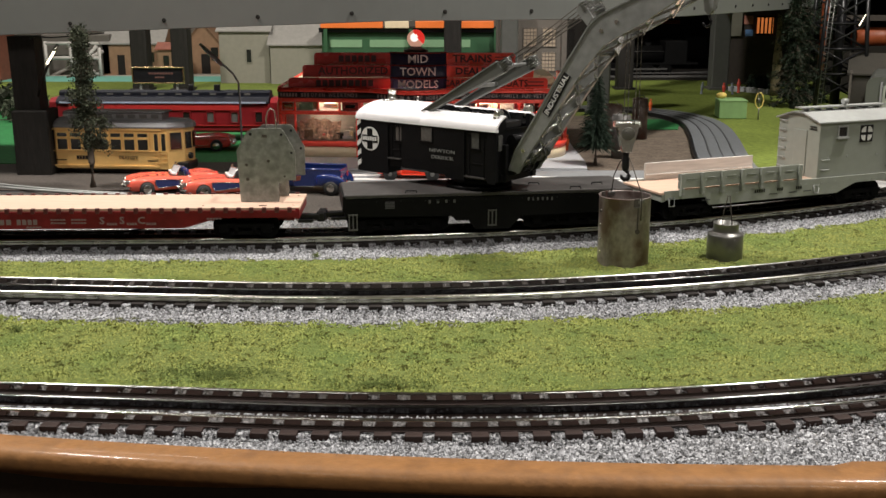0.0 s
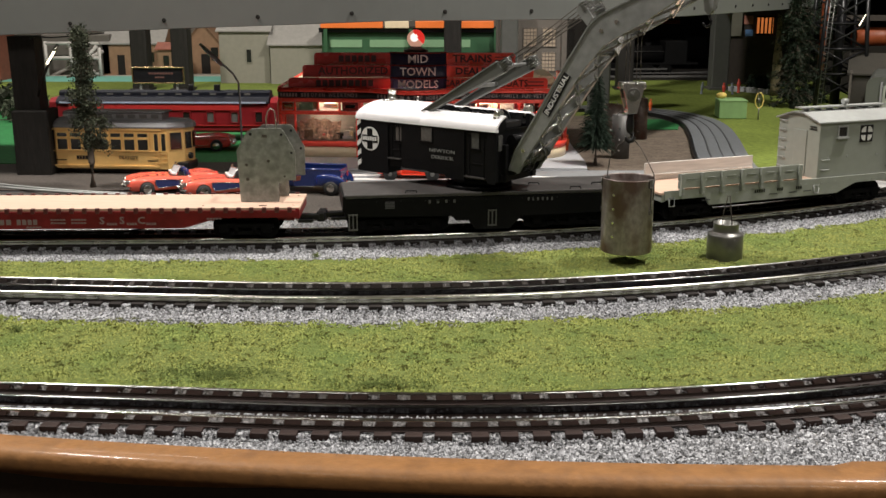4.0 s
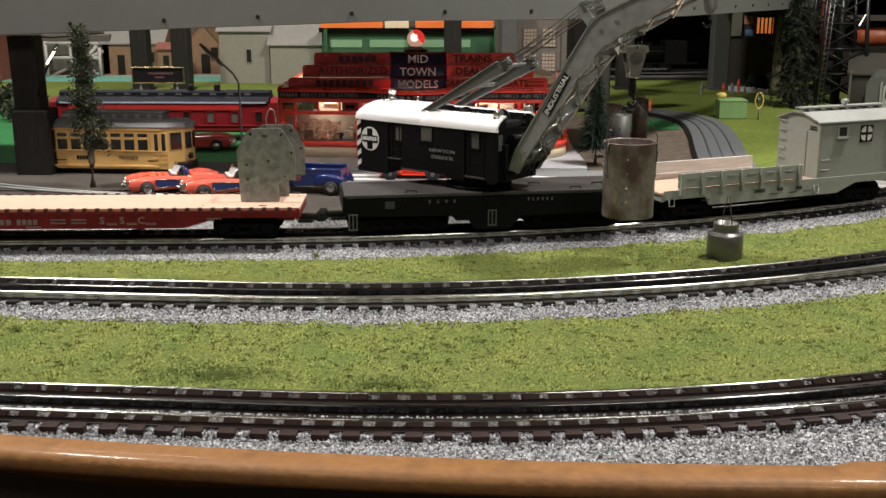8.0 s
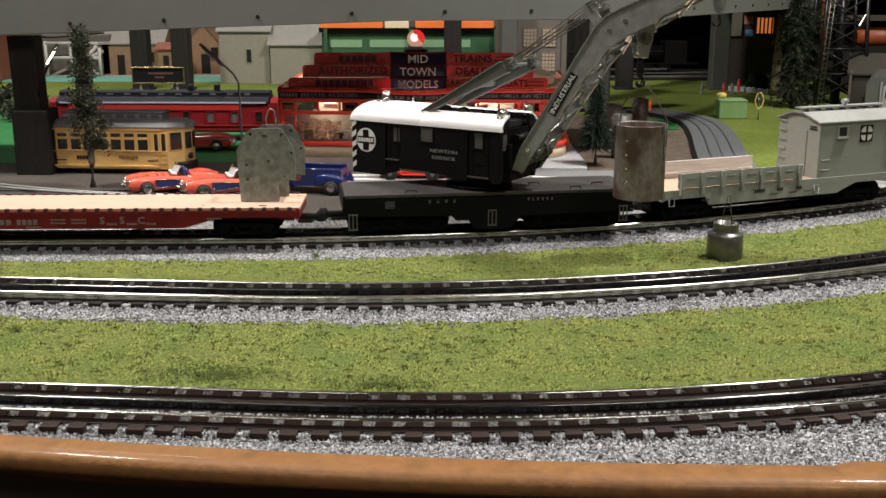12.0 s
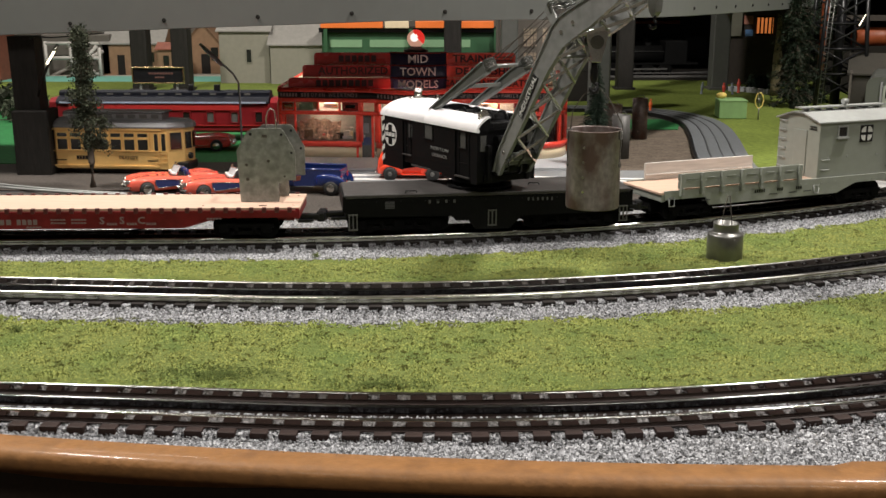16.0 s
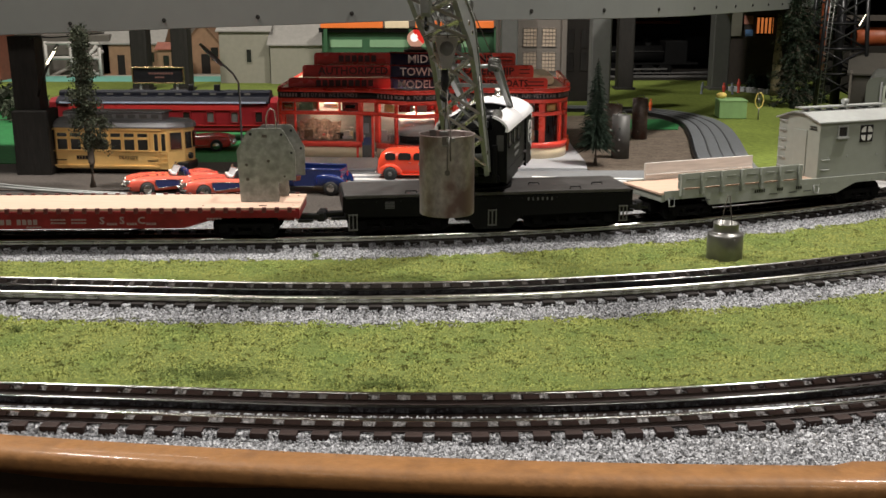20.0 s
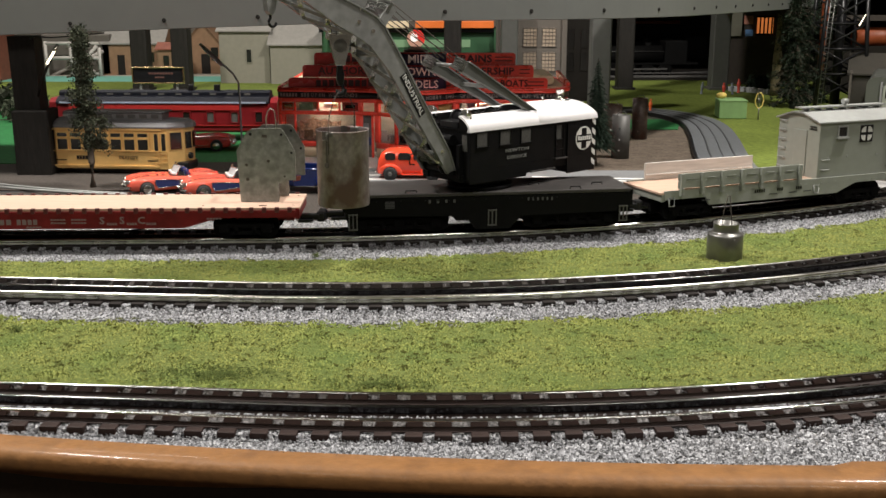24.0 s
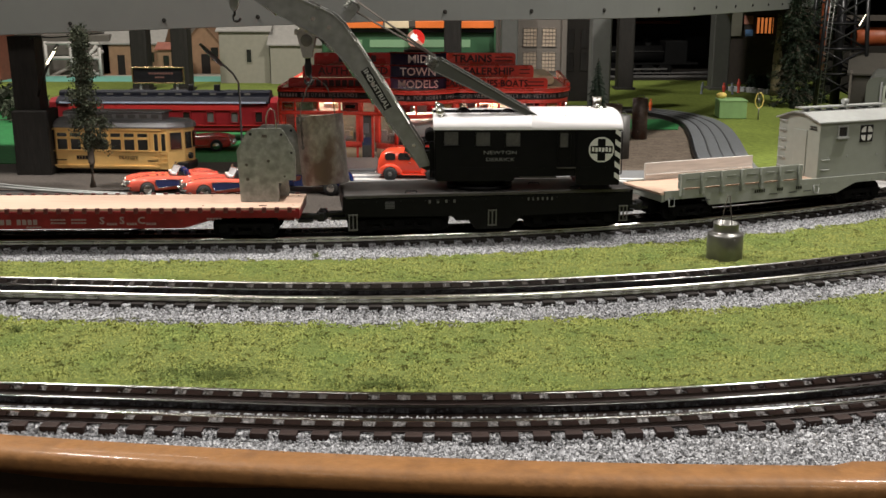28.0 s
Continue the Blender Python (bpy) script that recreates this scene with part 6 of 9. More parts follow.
box(bm, (-0.012, -TW - 0.0006, 0.0322), (0.120, 0.0012, 0.0012))
box(bm, (-0.012, -TW - 0.0006, 0.0150), (0.126, 0.0012, 0.0018))
part("belt_rail", bm, TRAM, tram)
lettering("TRANSIT", 0.0058, SATIN_BLACK, tram, pose(0.0145, -TW - 0.0003, 0.0245))
bars(6, 0.0028, 0.0042, 0.0006, SATIN_BLACK, tram, pose(-0.0360, -TW - 0.0003, 0.0245), "maker_writing")
for x in (-0.064, 0.043):
    bars(5, 0.0020, 0.0014, 0.0005, SATIN_BLACK, tram, pose(x, -TW - 0.0003, 0.0215), "small_writing")
bm = bm_new()
box(bm, (TL - 0.004, -0.006, 0.0150), (0.014, 0.036, 0.010), bev=0.002)
part("fender", bm, SATIN_BLACK, tram, "black front fender")
bm = bm_new()
cyl(bm, (TL + 0.001, -0.012, 0.0265), (TL + 0.004, -0.0125, 0.0265), 0.0035, n=14)
part("headlight", bm, SATIN_BLACK, tram)
truck(tram, 0.0, (-0.026, 0.026), 0.021, 0.0155)
bm = bm_new()
box(bm, (-0.010, -TW - 0.0010, 0.0566), (0.128, 0.0016, 0.0016))
part("gutter", bm, TRAM, tram)
bm = bm_new()
box(bm, (-0.004, 0, 0.0748), (0.118, 0.027, 0.0016), bev=0.0006)
part("clerestory_roof", bm, SLATE, tram)
for k in range(8):
    bm = bm_new()
    box(bm, (-0.051 + k * 0.0135, -0.0122, 0.0700), (0.0085, 0.0006, 0.0042))
    part("clerestory_window", bm, GREYWIN, tram)
bm = bm_new()
box(bm, (0, 0, 0.0105), (0.110, 0.036, 0.006))
part("underframe", bm, SATIN_BLACK, tram)


def loft(bm, sections):
    """A rounded body from sections (x, half width, bottom, top)."""
    rows = []
    for x, w, zb, zt in sections:
        h = zt - zb
        half = [(0.86, 0.0), (1.0, 0.22), (1.0, 0.58), (0.93, 0.82), (0.72, 0.96), (0.30, 1.0)]
        ring = [(-w * a, zb + h * b) for a, b in half] + [(w * a, zb + h * b) for a, b in half[::-1]]
        rows.append([bm.verts.new((x, y, z)) for y, z in ring])
    n = len(rows[0])
    for a, b in zip(rows, rows[1:]):
        for j in range(n):
            bm.faces.new((a[j], b[j], b[(j + 1) % n], a[(j + 1) % n])).smooth = True
    bm.faces.new(rows[0]), bm.faces.new(rows[-1][::-1])
    bmesh.ops.recalc_face_normals(bm, faces=bm.faces)
    return bm


def wheel(parent, x, y, r, side, hub=CHROME, cap=0.80):
    bm = bm_new()
    w = 0.0036
    pr = [(r * 0.55, -w), (r * 0.92, -w), (r, -w * 0.6), (r, w * 0.6), (r * 0.92, w), (r * 0.55, w)]
    lathe(bm, pr, 24)
    bmesh.ops.transform(bm, matrix=Matrix.Translation((x, y, r)) @ Matrix.Rotation(radians(90), 4, "X"), verts=bm.verts)
    wh = part("wheel", bm, RUBBER, parent)
    bm = bm_new()
    lathe(bm, [(r * cap, w * 0.98), (r * cap * 0.90, w * 1.15), (r * cap * 0.45, w * 1.0), (r * cap * 0.25, w * 1.3), (r * cap * 0.05, w * 1.25)], 20)
    bmesh.ops.transform(bm, matrix=Matrix.Translation((x, y, r)) @ Matrix.Rotation(radians(90 if side < 0 else -90), 4, "X"), verts=bm.verts)
    part("hub_cap", bm, hub, wh, "bright hub cap")


def arch(parent, x, y, r, material=None):
    bm = bm_new()
    cyl(bm, (x, y - 0.0012, r), (x, y + 0.0012, r), r * 1.13, n=24)
    part("wheel_arch", bm, RUBBER, parent)


CROWN = [(0.84, 0.0), (0.97, 0.12), (1.0, 0.42), (0.985, 0.70), (0.93, 0.92), (0.80, 1.0), (0.62, 0.97), (0.30, 0.95)]


def crowned(bm, sections):
    """A car body whose fenders crown over a lower bonnet. Sections: x, half width, bottom, top."""
    rows = []
    for x, w, zb, zt in sections:
        ring = [(-w * a, zb + (zt - zb) * b) for a, b in CROWN] + [(w * a, zb + (zt - zb) * b) for a, b in CROWN[::-1]]
        rows.append([bm.verts.new((x, y, z)) for y, z in ring])
    n = len(rows[0])
    for a, b in zip(rows, rows[1:]):
        for j in range(n):
            bm.faces.new((a[j], b[j], b[(j + 1) % n], a[(j + 1) % n])).smooth = True
    bm.faces.new(rows[0]), bm.faces.new(rows[-1][::-1])
    bmesh.ops.recalc_face_normals(bm, faces=bm.faces)
    return bm


def sports_car(name, label, at, paint, cove, group=""):
    c = thing(name, label, "toy car", at, group=group)
    bm = bm_new()
    crowned(bm, [(-0.0525, 0.0120, 0.0085, 0.0150), (-0.0515, 0.0165, 0.0065, 0.0162), (-0.0480, 0.0188, 0.0052, 0.0181), (-0.0420, 0.0198, 0.0045, 0.0194), (-0.0330, 0.0203, 0.0042, 0.0201), (-0.0220, 0.0200, 0.0040, 0.0201), (-0.0100, 0.0195, 0.0040, 0.0195), (0.0010, 0.0191, 0.0040, 0.0184), (0.0110, 0.0190, 0.0040, 0.0178), (0.0190, 0.0194, 0.0040, 0.0189), (0.0270, 0.0202, 0.0042, 0.0205), (0.0350, 0.0202, 0.0045, 0.0206), (0.0430, 0.0192, 0.0050, 0.0191), (0.0500, 0.0174, 0.0062, 0.0160), (0.0525, 0.0140, 0.0080, 0.0145)])
    part("body", bm, paint, c, "glossy car body")
    bm = bm_new()
    crowned(bm, [(0.0160, 0.0120, 0.0170, 0.0196), (0.0200, 0.0150, 0.0170, 0.0206), (0.0300, 0.0150, 0.0170, 0.0200), (0.0400, 0.0120, 0.0165, 0.0180), (0.0470, 0.0080, 0.0150, 0.0156)])
    part("rear_deck", bm, paint, c)
    for y in (-1, 1):
        bm = bm_new()
        rim = [(-0.0238, 0.0166), (-0.0100, 0.0162), (0.0060, 0.0146), (0.0190, 0.0124), (0.0195, 0.0108), (0.0060, 0.0092), (-0.0120, 0.0078), (-0.0210, 0.0074), (-0.0240, 0.0120)]
        prism(bm, rim, y * 0.0194 - 0.0009, y * 0.0194 + 0.0009)
        part("side_cove", bm, cove, c, "dark blue side cove")
        bm = bm_new()
        tube(bm, [(u, y * 0.0204, v) for u, v in rim + rim[:1]], 0.00035, 5)
        part("cove_trim", bm, CHROME, c)
        for x in (-0.0330, 0.0300):
            arch(c, x, y * 0.0193, 0.0072)
            wheel(c, x, y * 0.0190, 0.0072, y, CHROME, 0.66)
        for q in (0.0145, 0.0098):
            bm = bm_new()
            bmesh.ops.create_uvsphere(bm, u_segments=12, v_segments=8, radius=0.0023, matrix=Matrix.Translation((-0.0510 if q > 0.012 else -0.0520, y * q, 0.0148)))
            part("headlight", bm, CHROME, c, "chrome-ringed headlight")
        bm = bm_new()
        bmesh.ops.create_uvsphere(bm, u_segments=10, v_segments=6, radius=0.0016, matrix=Matrix.Translation((0.0505, y * 0.0125, 0.0150)))
        part("tail_light", bm, CAR_DARKRED, c)
        bm = bm_new()
        box(bm, (0.0125, y * 0.0075, 0.0205), (0.0050, 0.0115, 0.0095), bev=0.0018)
        part("seat", bm, cove, c)
        bm = bm_new()
        tube(bm, [(-0.0505, y * 0.0185, 0.0095), (-0.0545, y * 0.0140, 0.0090), (-0.0555, y * 0.0075, 0.0085), (-0.0550, y * 0.0055, 0.0100)], 0.0014, 8)
        part("bumper", bm, CHROME, c, "chrome half bumper")
    bm = bm_new()
    box(bm, (0.0055, 0, 0.0176), (0.0190, 0.0290, 0.0030), bev=0.001)
    part("cockpit", bm, SATIN_BLACK, c, "dark open cockpit")
    bm = bm_new()
    box(bm, (-0.0015, 0, 0.0207), (0.0040, 0.0270, 0.0024), bev=0.0008)
    part("dashboard", bm, LINE, c)
    bm = bm_new()
    tube(bm, [(0.0030 + 0.0042 * 0.3 * math.sin(radians(a)), -0.0070 + 0.0042 * math.cos(radians(a)), 0.0235 + 0.0042 * math.sin(radians(a))) for a in range(0, 361, 30)], 0.0005, 6)
    part("steering_wheel", bm, LINE, c, "white steering wheel")
    bm = bm_new()
    vs = []
    for k in range(9):
        a = radians(-66 + 16.5 * k)
        p = Vector((-0.0040 + 0.007 - 0.007 * math.cos(a), 0.0160 * math.sin(a), 0.0192))
        vs.append((bm.verts.new(p), bm.verts.new(p + Vector((0.0062, -0.0012 * math.sin(a), 0.0105)))))
    for a, b in zip(vs, vs[1:]):
        bm.faces.new((a[0], b[0], b[1], a[1])).smooth = True
    bmesh.ops.solidify(bm, geom=bm.faces, thickness=0.0004)
    ws = part("windscreen", bm, SCREEN, c, "clear curved windscreen")
    ring = [(-0.0040 + 0.007 - 0.007 * math.cos(radians(-66 + 16.5 * k)), math.sin(radians(-66 + 16.5 * k))) for k in range(9)]
    bm = bm_new()
    tube(bm, [(x, 0.0160 * q, 0.0192) for x, q in ring[:1]] + [(x + 0.0062, 0.0148 * q, 0.0298) for x, q in ring] + [(x, 0.0160 * q, 0.0192) for x, q in ring[-1:]], 0.0006, 6)
    part("windscreen_frame", bm, CHROME, ws, "chrome windscreen frame")
    bm = bm_new()
    lathe(bm, [(0.0030, -0.0105), (0.0036, -0.0080), (0.0036, 0.0080), (0.0030, 0.0105)], 14)
    bmesh.ops.transform(bm, matrix=Matrix.Translation((-0.0510, 0, 0.0112)) @ Matrix.Rotation(radians(90), 4, "X") @ Matrix.Diagonal((0.7, 0.8, 1, 1)), verts=bm.verts)
    part("grille_mouth", bm, SATIN_BLACK, c)
    bm = bm_new()
    for k in range(9):
        box(bm, (-0.0532, (k - 4) * 0.0023, 0.0112), (0.0020, 0.0013, 0.0050), bev=0.0004)
    part("grille", bm, CHROME, c, "chrome toothed grille")
    return c


sports_car("toy_sports_car", "coral-red open sports car with a dark blue cove, chrome bumper", pose(-0.2802, 1.0745, 0.0024, 0, 0, 25) @ Matrix.Scale(0.93, 4), CAR_RED, CAR_NAVY, "parked sports cars")
sports_car("toy_sports_car", "coral-red open sports car parked behind the plate weight", pose(-0.2179, 1.0581, 0.0024, 0, 0, 22) @ Matrix.Scale(0.93, 4), CAR_RED, CAR_NAVY, "parked sports cars")
sports_car("toy_sports_car", "dark crimson sports car parked on the green felt", pose(-0.3300, 1.372, 0.0010, 0, 0, 185), CAR_DARKRED, CAR_DARKRED, "parked sports cars")

pk = thing("toy_pickup", "glossy blue pickup truck with chrome wheels, tail towards the crane", "toy truck", pose(-0.1450, 1.0830, 0.0012, 0, 0, -7))
bm = bm_new()
loft(bm, [(-0.0690, 0.0150, 0.0075, 0.0180), (-0.0650, 0.0175, 0.0060, 0.0225), (-0.0350, 0.0180, 0.0060, 0.0245), (-0.0200, 0.0175, 0.0060, 0.0250), (-0.0075, 0.0170, 0.0060, 0.0250)])
part("body", bm, CAR_BLUE, pk, "glossy blue body")
bm = bm_new()
loft(bm, [(-0.0325, 0.0150, 0.0240, 0.0250), (-0.0265, 0.0155, 0.0240, 0.0370), (-0.0145, 0.0155, 0.0240, 0.0385), (-0.0090, 0.0150, 0.0240, 0.0360), (-0.0070, 0.0145, 0.0240, 0.0250)])
part("cab_roof", bm, CAR_BLUE, pk)
for y in (-1, 1):
    bm = bm_new()
    prism(bm, [(-0.0070, 0.0070), (0.0415, 0.0080), (0.0415, 0.0240), (-0.0070, 0.0240)], y * 0.0165 - 0.0010, y * 0.0165 + 0.0010)
    side = part("bed_side", bm, CAR_BLUE, pk)
    bm = bm_new()
    tube(bm, [(-0.0066, y * 0.0165, 0.0246), (0.0415, y * 0.0165, 0.0246)], 0.0013, 8)
    part("bed_rail", bm, CAR_BLUE, pk)
    for x in (-0.0500, 0.0330):
        bm = bm_new()
        loft(bm, [(x - 0.0175, 0.0012, 0.0080, 0.0160), (x - 0.0140, 0.0040, 0.0085, 0.0195), (x - 0.0070, 0.0054, 0.0095, 0.0210), (x + 0.0010, 0.0058, 0.0098, 0.0210), (x + 0.0080, 0.0052, 0.0090, 0.0190), (x + 0.0130, 0.0038, 0.0075, 0.0150), (x + 0.0155, 0.0015, 0.0070, 0.0105)])
        bmesh.ops.translate(bm, vec=(0, y * 0.0185, 0), verts=bm.verts)
        part("fender", bm, CAR_BLUE, pk)
        arch(pk, x, y * 0.0226, 0.0070)
        wheel(pk, x, y * 0.0216, 0.0069, y, CHROME, 0.62)
    bm = bm_new()
    box(bm, (0.0425, y * 0.0150, 0.0160), (0.0016, 0.0030, 0.0050), bev=0.0005)
    part("tail_light", bm, CAR_DARKRED, pk)
    bm = bm_new()
    box(bm, (-0.0190, y * 0.0153, 0.0310), (0.0130, 0.0012, 0.0080))
    part("side_window", bm, DARKWIN, pk)
bm = bm_new()
box(bm, (0.0415, 0, 0.0160), (0.0016, 0.0330, 0.0160), bev=0.0005)
part("tailgate", bm, CAR_BLUE, pk)
bm = bm_new()
box(bm, (0.0173, 0, 0.0105), (0.0465, 0.0320, 0.0020))
part("bed_floor", bm, SATIN_BLACK, pk)
bm = bm_new()
tube(bm, [(-0.0060, -0.0110, 0.0165), (0.0405, -0.0110, 0.0165)], 0.0012, 8)
tube(bm, [(-0.0060, 0.0110, 0.0165), (0.0405, 0.0110, 0.0165)], 0.0012, 8)
part("bed_runner", bm, CAR_BLUE, pk)
bm = bm_new()
box(bm, (0.0437, 0, 0.0090), (0.0020, 0.0300, 0.0026), bev=0.0006)
part("bumper", bm, CHROME, pk)

WAGON_RED = mat("orange_red_paint", (0.70, 0.062, 0.026), 0.2, vary=0.06, coat=0.6, bump=0)
van = thing("toy_wagon", "orange-red toy station wagon with dark windows, on the street", "toy wagon", pose(-0.0300, 1.160, 0.0012, 0, 0, -3))
bm = bm_new()
loft(bm, [(-0.0425, 0.0120, 0.0070, 0.0170), (-0.0412, 0.0155, 0.0060, 0.0225), (-0.0385, 0.0166, 0.0055, 0.0285), (-0.0320, 0.0170, 0.0052, 0.0326), (-0.0200, 0.0171, 0.0050, 0.0340), (0.0000, 0.0171, 0.0050, 0.0338), (0.0090, 0.0169, 0.0050, 0.0322), (0.0145, 0.0165, 0.0050, 0.0282), (0.0175, 0.0162, 0.0050, 0.0240), (0.0300, 0.0140, 0.0055, 0.0228), (0.0400, 0.0115, 0.0060, 0.0205), (0.0435, 0.0085, 0.0070, 0.0165)])
part("body", bm, WAGON_RED, van, "glossy orange-red body")
for y in (-1, 1):
    for x0, x1 in ((-0.0335, -0.0215), (-0.0190, -0.0045), (-0.0020, 0.0115)):
        bm = bm_new()
        prism(bm, [(x0 + 0.0018, 0.0218), (x1 - 0.0010, 0.0218), (x1, 0.0230), (x1 - (0.0026 if x1 > 0 else 0.0006), 0.0288), (x1 - 0.004, 0.0298), (x0 + 0.0030, 0.0298), (x0 + 0.0006, 0.0284), (x0, 0.0232)], y * 0.0166 - 0.0008, y * 0.0166 + 0.0008)
        wn = part("side_window", bm, DARKWIN, van, "dark side window")
    for x in (-0.0275, 0.0195):
        bm = bm_new()
        loft(bm, [(x - 0.0135, 0.0015, 0.0060, 0.0090), (x - 0.0105, 0.0034, 0.0070, 0.0140), (x - 0.0040, 0.0046, 0.0085, 0.0178), (x + 0.0040, 0.0046, 0.0085, 0.0176), (x + 0.0105, 0.0034, 0.0070, 0.0138), (x + 0.0135, 0.0015, 0.0060, 0.0090)])
        bmesh.ops.translate(bm, vec=(0, y * 0.0152, 0), verts=bm.verts)
        part("fender", bm, WAGON_RED, van)
        arch(van, x, y * 0.0188, 0.0070)
        wheel(van, x, y * 0.0184, 0.0070, y, TIN, 0.36)
    bm = bm_new()
    tube(bm, [(-0.0075, y * 0.0172, 0.0192), (-0.0045, y * 0.0178, 0.0192)], 0.0005, 6)
    part("door_handle", bm, CHROME, van)
    bm = bm_new()
    bmesh.ops.create_uvsphere(bm, u_segments=10, v_segments=8, radius=0.0022, matrix=Matrix.Translation((0.0415, y * 0.0125, 0.0140)))
    part("headlight", bm, CHROME, van)
    bm = bm_new()
    box(bm, (0.0, y * 0.0180, 0.0058), (0.030, 0.0036, 0.0012), bev=0.0004)
    part("running_board", bm, WAGON_RED, van)
for x in (-0.0440, 0.0450):
    bm = bm_new()
    box(bm, (x, 0, 0.0078), (0.0020, 0.0320, 0.0026), bev=0.0006)
    part("bumper", bm, CHROME, van)

# ---- corner shop with stepped parapets ----
shop = thing("corner_shop", "red toy model shop with stepped signs, lit windows and a globe", "shop building", pose(0, 0, 0.004))
shape("shop_pavement", [(-0.235, 1.205), (0.168, 1.205), (0.172, 1.250), (0.172, 1.60), (-0.235, 1.60)], 0.0, 0.004, PAVE, "pale grey pavement slab round the corner shop", "pavement")


def facade_line(u):
    """The shop front from its far end (0) to the other (1): a slanting wing, a bowed middle bay, a wing with a rounded end."""
    if u < 0.30:
        k = u / 0.30
        return -0.2030 + 0.1010 * k, 1.2960 - 0.012 * k
    if u < 0.36:
        k = (u - 0.30) / 0.06
        return -0.1020 + 0.0200 * k, 1.2840 - 0.006 * k
    if u < 0.64:
        k = (u - 0.36) / 0.28
        return -0.0820 + 0.1000 * k, 1.2780 - 0.030 * math.sin(math.pi * k) + 0.002 * k
    if u < 0.88:
        k = (u - 0.64) / 0.24
        return 0.0180 + 0.1000 * k, 1.2800 - 0.006 * k
    k = (u - 0.88) / 0.12
    return 0.1180 + 0.0380 * math.sin(k * math.pi / 2), 1.2740 + 0.050 * (1 - math.cos(k * math.pi / 2))


def band(name, u0, u1, z0, z1, material, out=0.0, thick=0.004, label="", n=40, parent=None):
    bm = bm_new()
    rows = []
    for i in range(n + 1):
        u = u0 + (u1 - u0) * i / n
        x, y = facade_line(u)
        xa, ya = facade_line(max(0, u - 0.002))
        xb, yb = facade_line(min(1, u + 0.002))
        d = Vector((xb - xa, yb - ya, 0)).normalized()
        nx, ny = d.y, -d.x
        z0_, z1_ = z0 * 0.962, z1 * 0.962
        rows.append([bm.verts.new((x + nx * o, y + ny * o, z)) for o, z in ((out, z0_), (out, z1_), (out - thick, z1_), (out - thick, z0_))])
    for a, b in zip(rows, rows[1:]):
        for j in range(4):
            bm.faces.new((a[j], a[(j + 1) % 4], b[(j + 1) % 4], b[j])).smooth = j in (0, 2)
    bm.faces.new(rows[0]), bm.faces.new(rows[-1][::-1])
    bmesh.ops.recalc_face_normals(bm, faces=bm.faces)
    return part(name, bm, material, parent or shop, label)


for u0, u1 in ((0.0, 0.305), (0.362, 1.0)):
    band("plinth", u0, u1, 0.0, 0.0135, CREAM, 0.0, label="cream plinth")
    band("sill", u0, u1, 0.0135, 0.0205, RED, 0.0012, 0.005)
band("transom", 0.0, 1.0, 0.0545, 0.0590, RED, 0.0008)
band("lintel", 0.0, 1.0, 0.0705, 0.0755, RED, 0.0010)
band("sign_band", 0.0, 1.0, 0.0755, 0.0835, SATIN_BLACK, 0.0012, label="black sign band with small pale writing")
band("cornice", 0.0, 1.0, 0.0835, 0.0865, RED, 0.0040, 0.008)
band("cornice_lip", 0.0, 1.0, 0.0865, 0.0885, RED, 0.0020, 0.008)
for u in (0.002, 0.06, 0.145, 0.225, 0.302, 0.363, 0.43, 0.50, 0.57, 0.637, 0.70, 0.76, 0.82, 0.885, 0.94, 0.998):
    wide = u in (0.302, 0.363, 0.637, 0.885, 0.002, 0.998)
    full = wide or u in (0.43, 0.57, 0.76, 0.94, 0.06)
    if full:
        band("mullion", max(0, u - (0.008 if wide else 0.0035)), min(1, u + (0.008 if wide else 0.0035)), 0.0205, 0.0545, RED, 0.0004, n=2)
    band("transom_bar", max(0, u - (0.008 if wide else 0.003)), min(1, u + (0.008 if wide else 0.003)), 0.0590, 0.0705, RED, 0.0004, n=2)
for u0, u1 in ((0.0, 0.30), (0.37, 0.64), (0.64, 1.0)):
    g = band("shop_window", u0, u1, 0.0205, 0.0545, PANE, -0.0015, 0.0006, "clear shop window")
    band("transom_window", u0, u1, 0.0590, 0.0705, PANE, -0.0015, 0.0006)
bm = bm_new()
box(bm, (-0.0960, 1.2860, 0.0262), (0.0170, 0.0016, 0.0524))
part("door", bm, GREYWIN, shop, "dark glazed shop door")
for k in (-1, 1):
    bm = bm_new()
    box(bm, (-0.0960 + k * 0.0095, 1.2855, 0.0262), (0.0028, 0.0040, 0.0524))
    part("door_jamb", bm, RED, shop)
rng = random.Random(5)


def band_text(text, u0, u1):
    """Small raised letters along the bowed sign band, evenly from u0 to u1."""
    for k, ch in enumerate(text):
        if ch == " ":
            continue
        u = u0 + (u1 - u0) * k / (len(text) - 1)
        x, y = facade_line(u)
        xb, yb = facade_line(min(1, u + 0.004))
        m = Matrix.Translation((x, y, 0.0765)) @ Matrix.Rotation(math.atan2(yb - y, xb - x), 4, "Z") @ Matrix.Translation((0, -0.0014, 0))
        if ch == "|":
            bm = bm_new()
            box(bm, (0, 0, 0), (0.0026, 0.0004, 0.0046), m)
            part("band_letter", bm, FADED, shop)
        else:
            lettering(ch, 0.0068, FADED, shop, m, "band_letter", wide=0.82, bold=0.02)


band_text("|||||| |||", 0.012, 0.112)
band_text("OPEN WEEKENDS", 0.128, 0.290)
band_text("|||||", 0.372, 0.420)
band_text("MOM & POP HOBBY SHOP", 0.434, 0.630)
band_text("OPEN WEEKENDS\u00b7FAMILY FUN\u00b7VETERAN DISCOUNT", 0.652, 0.990)
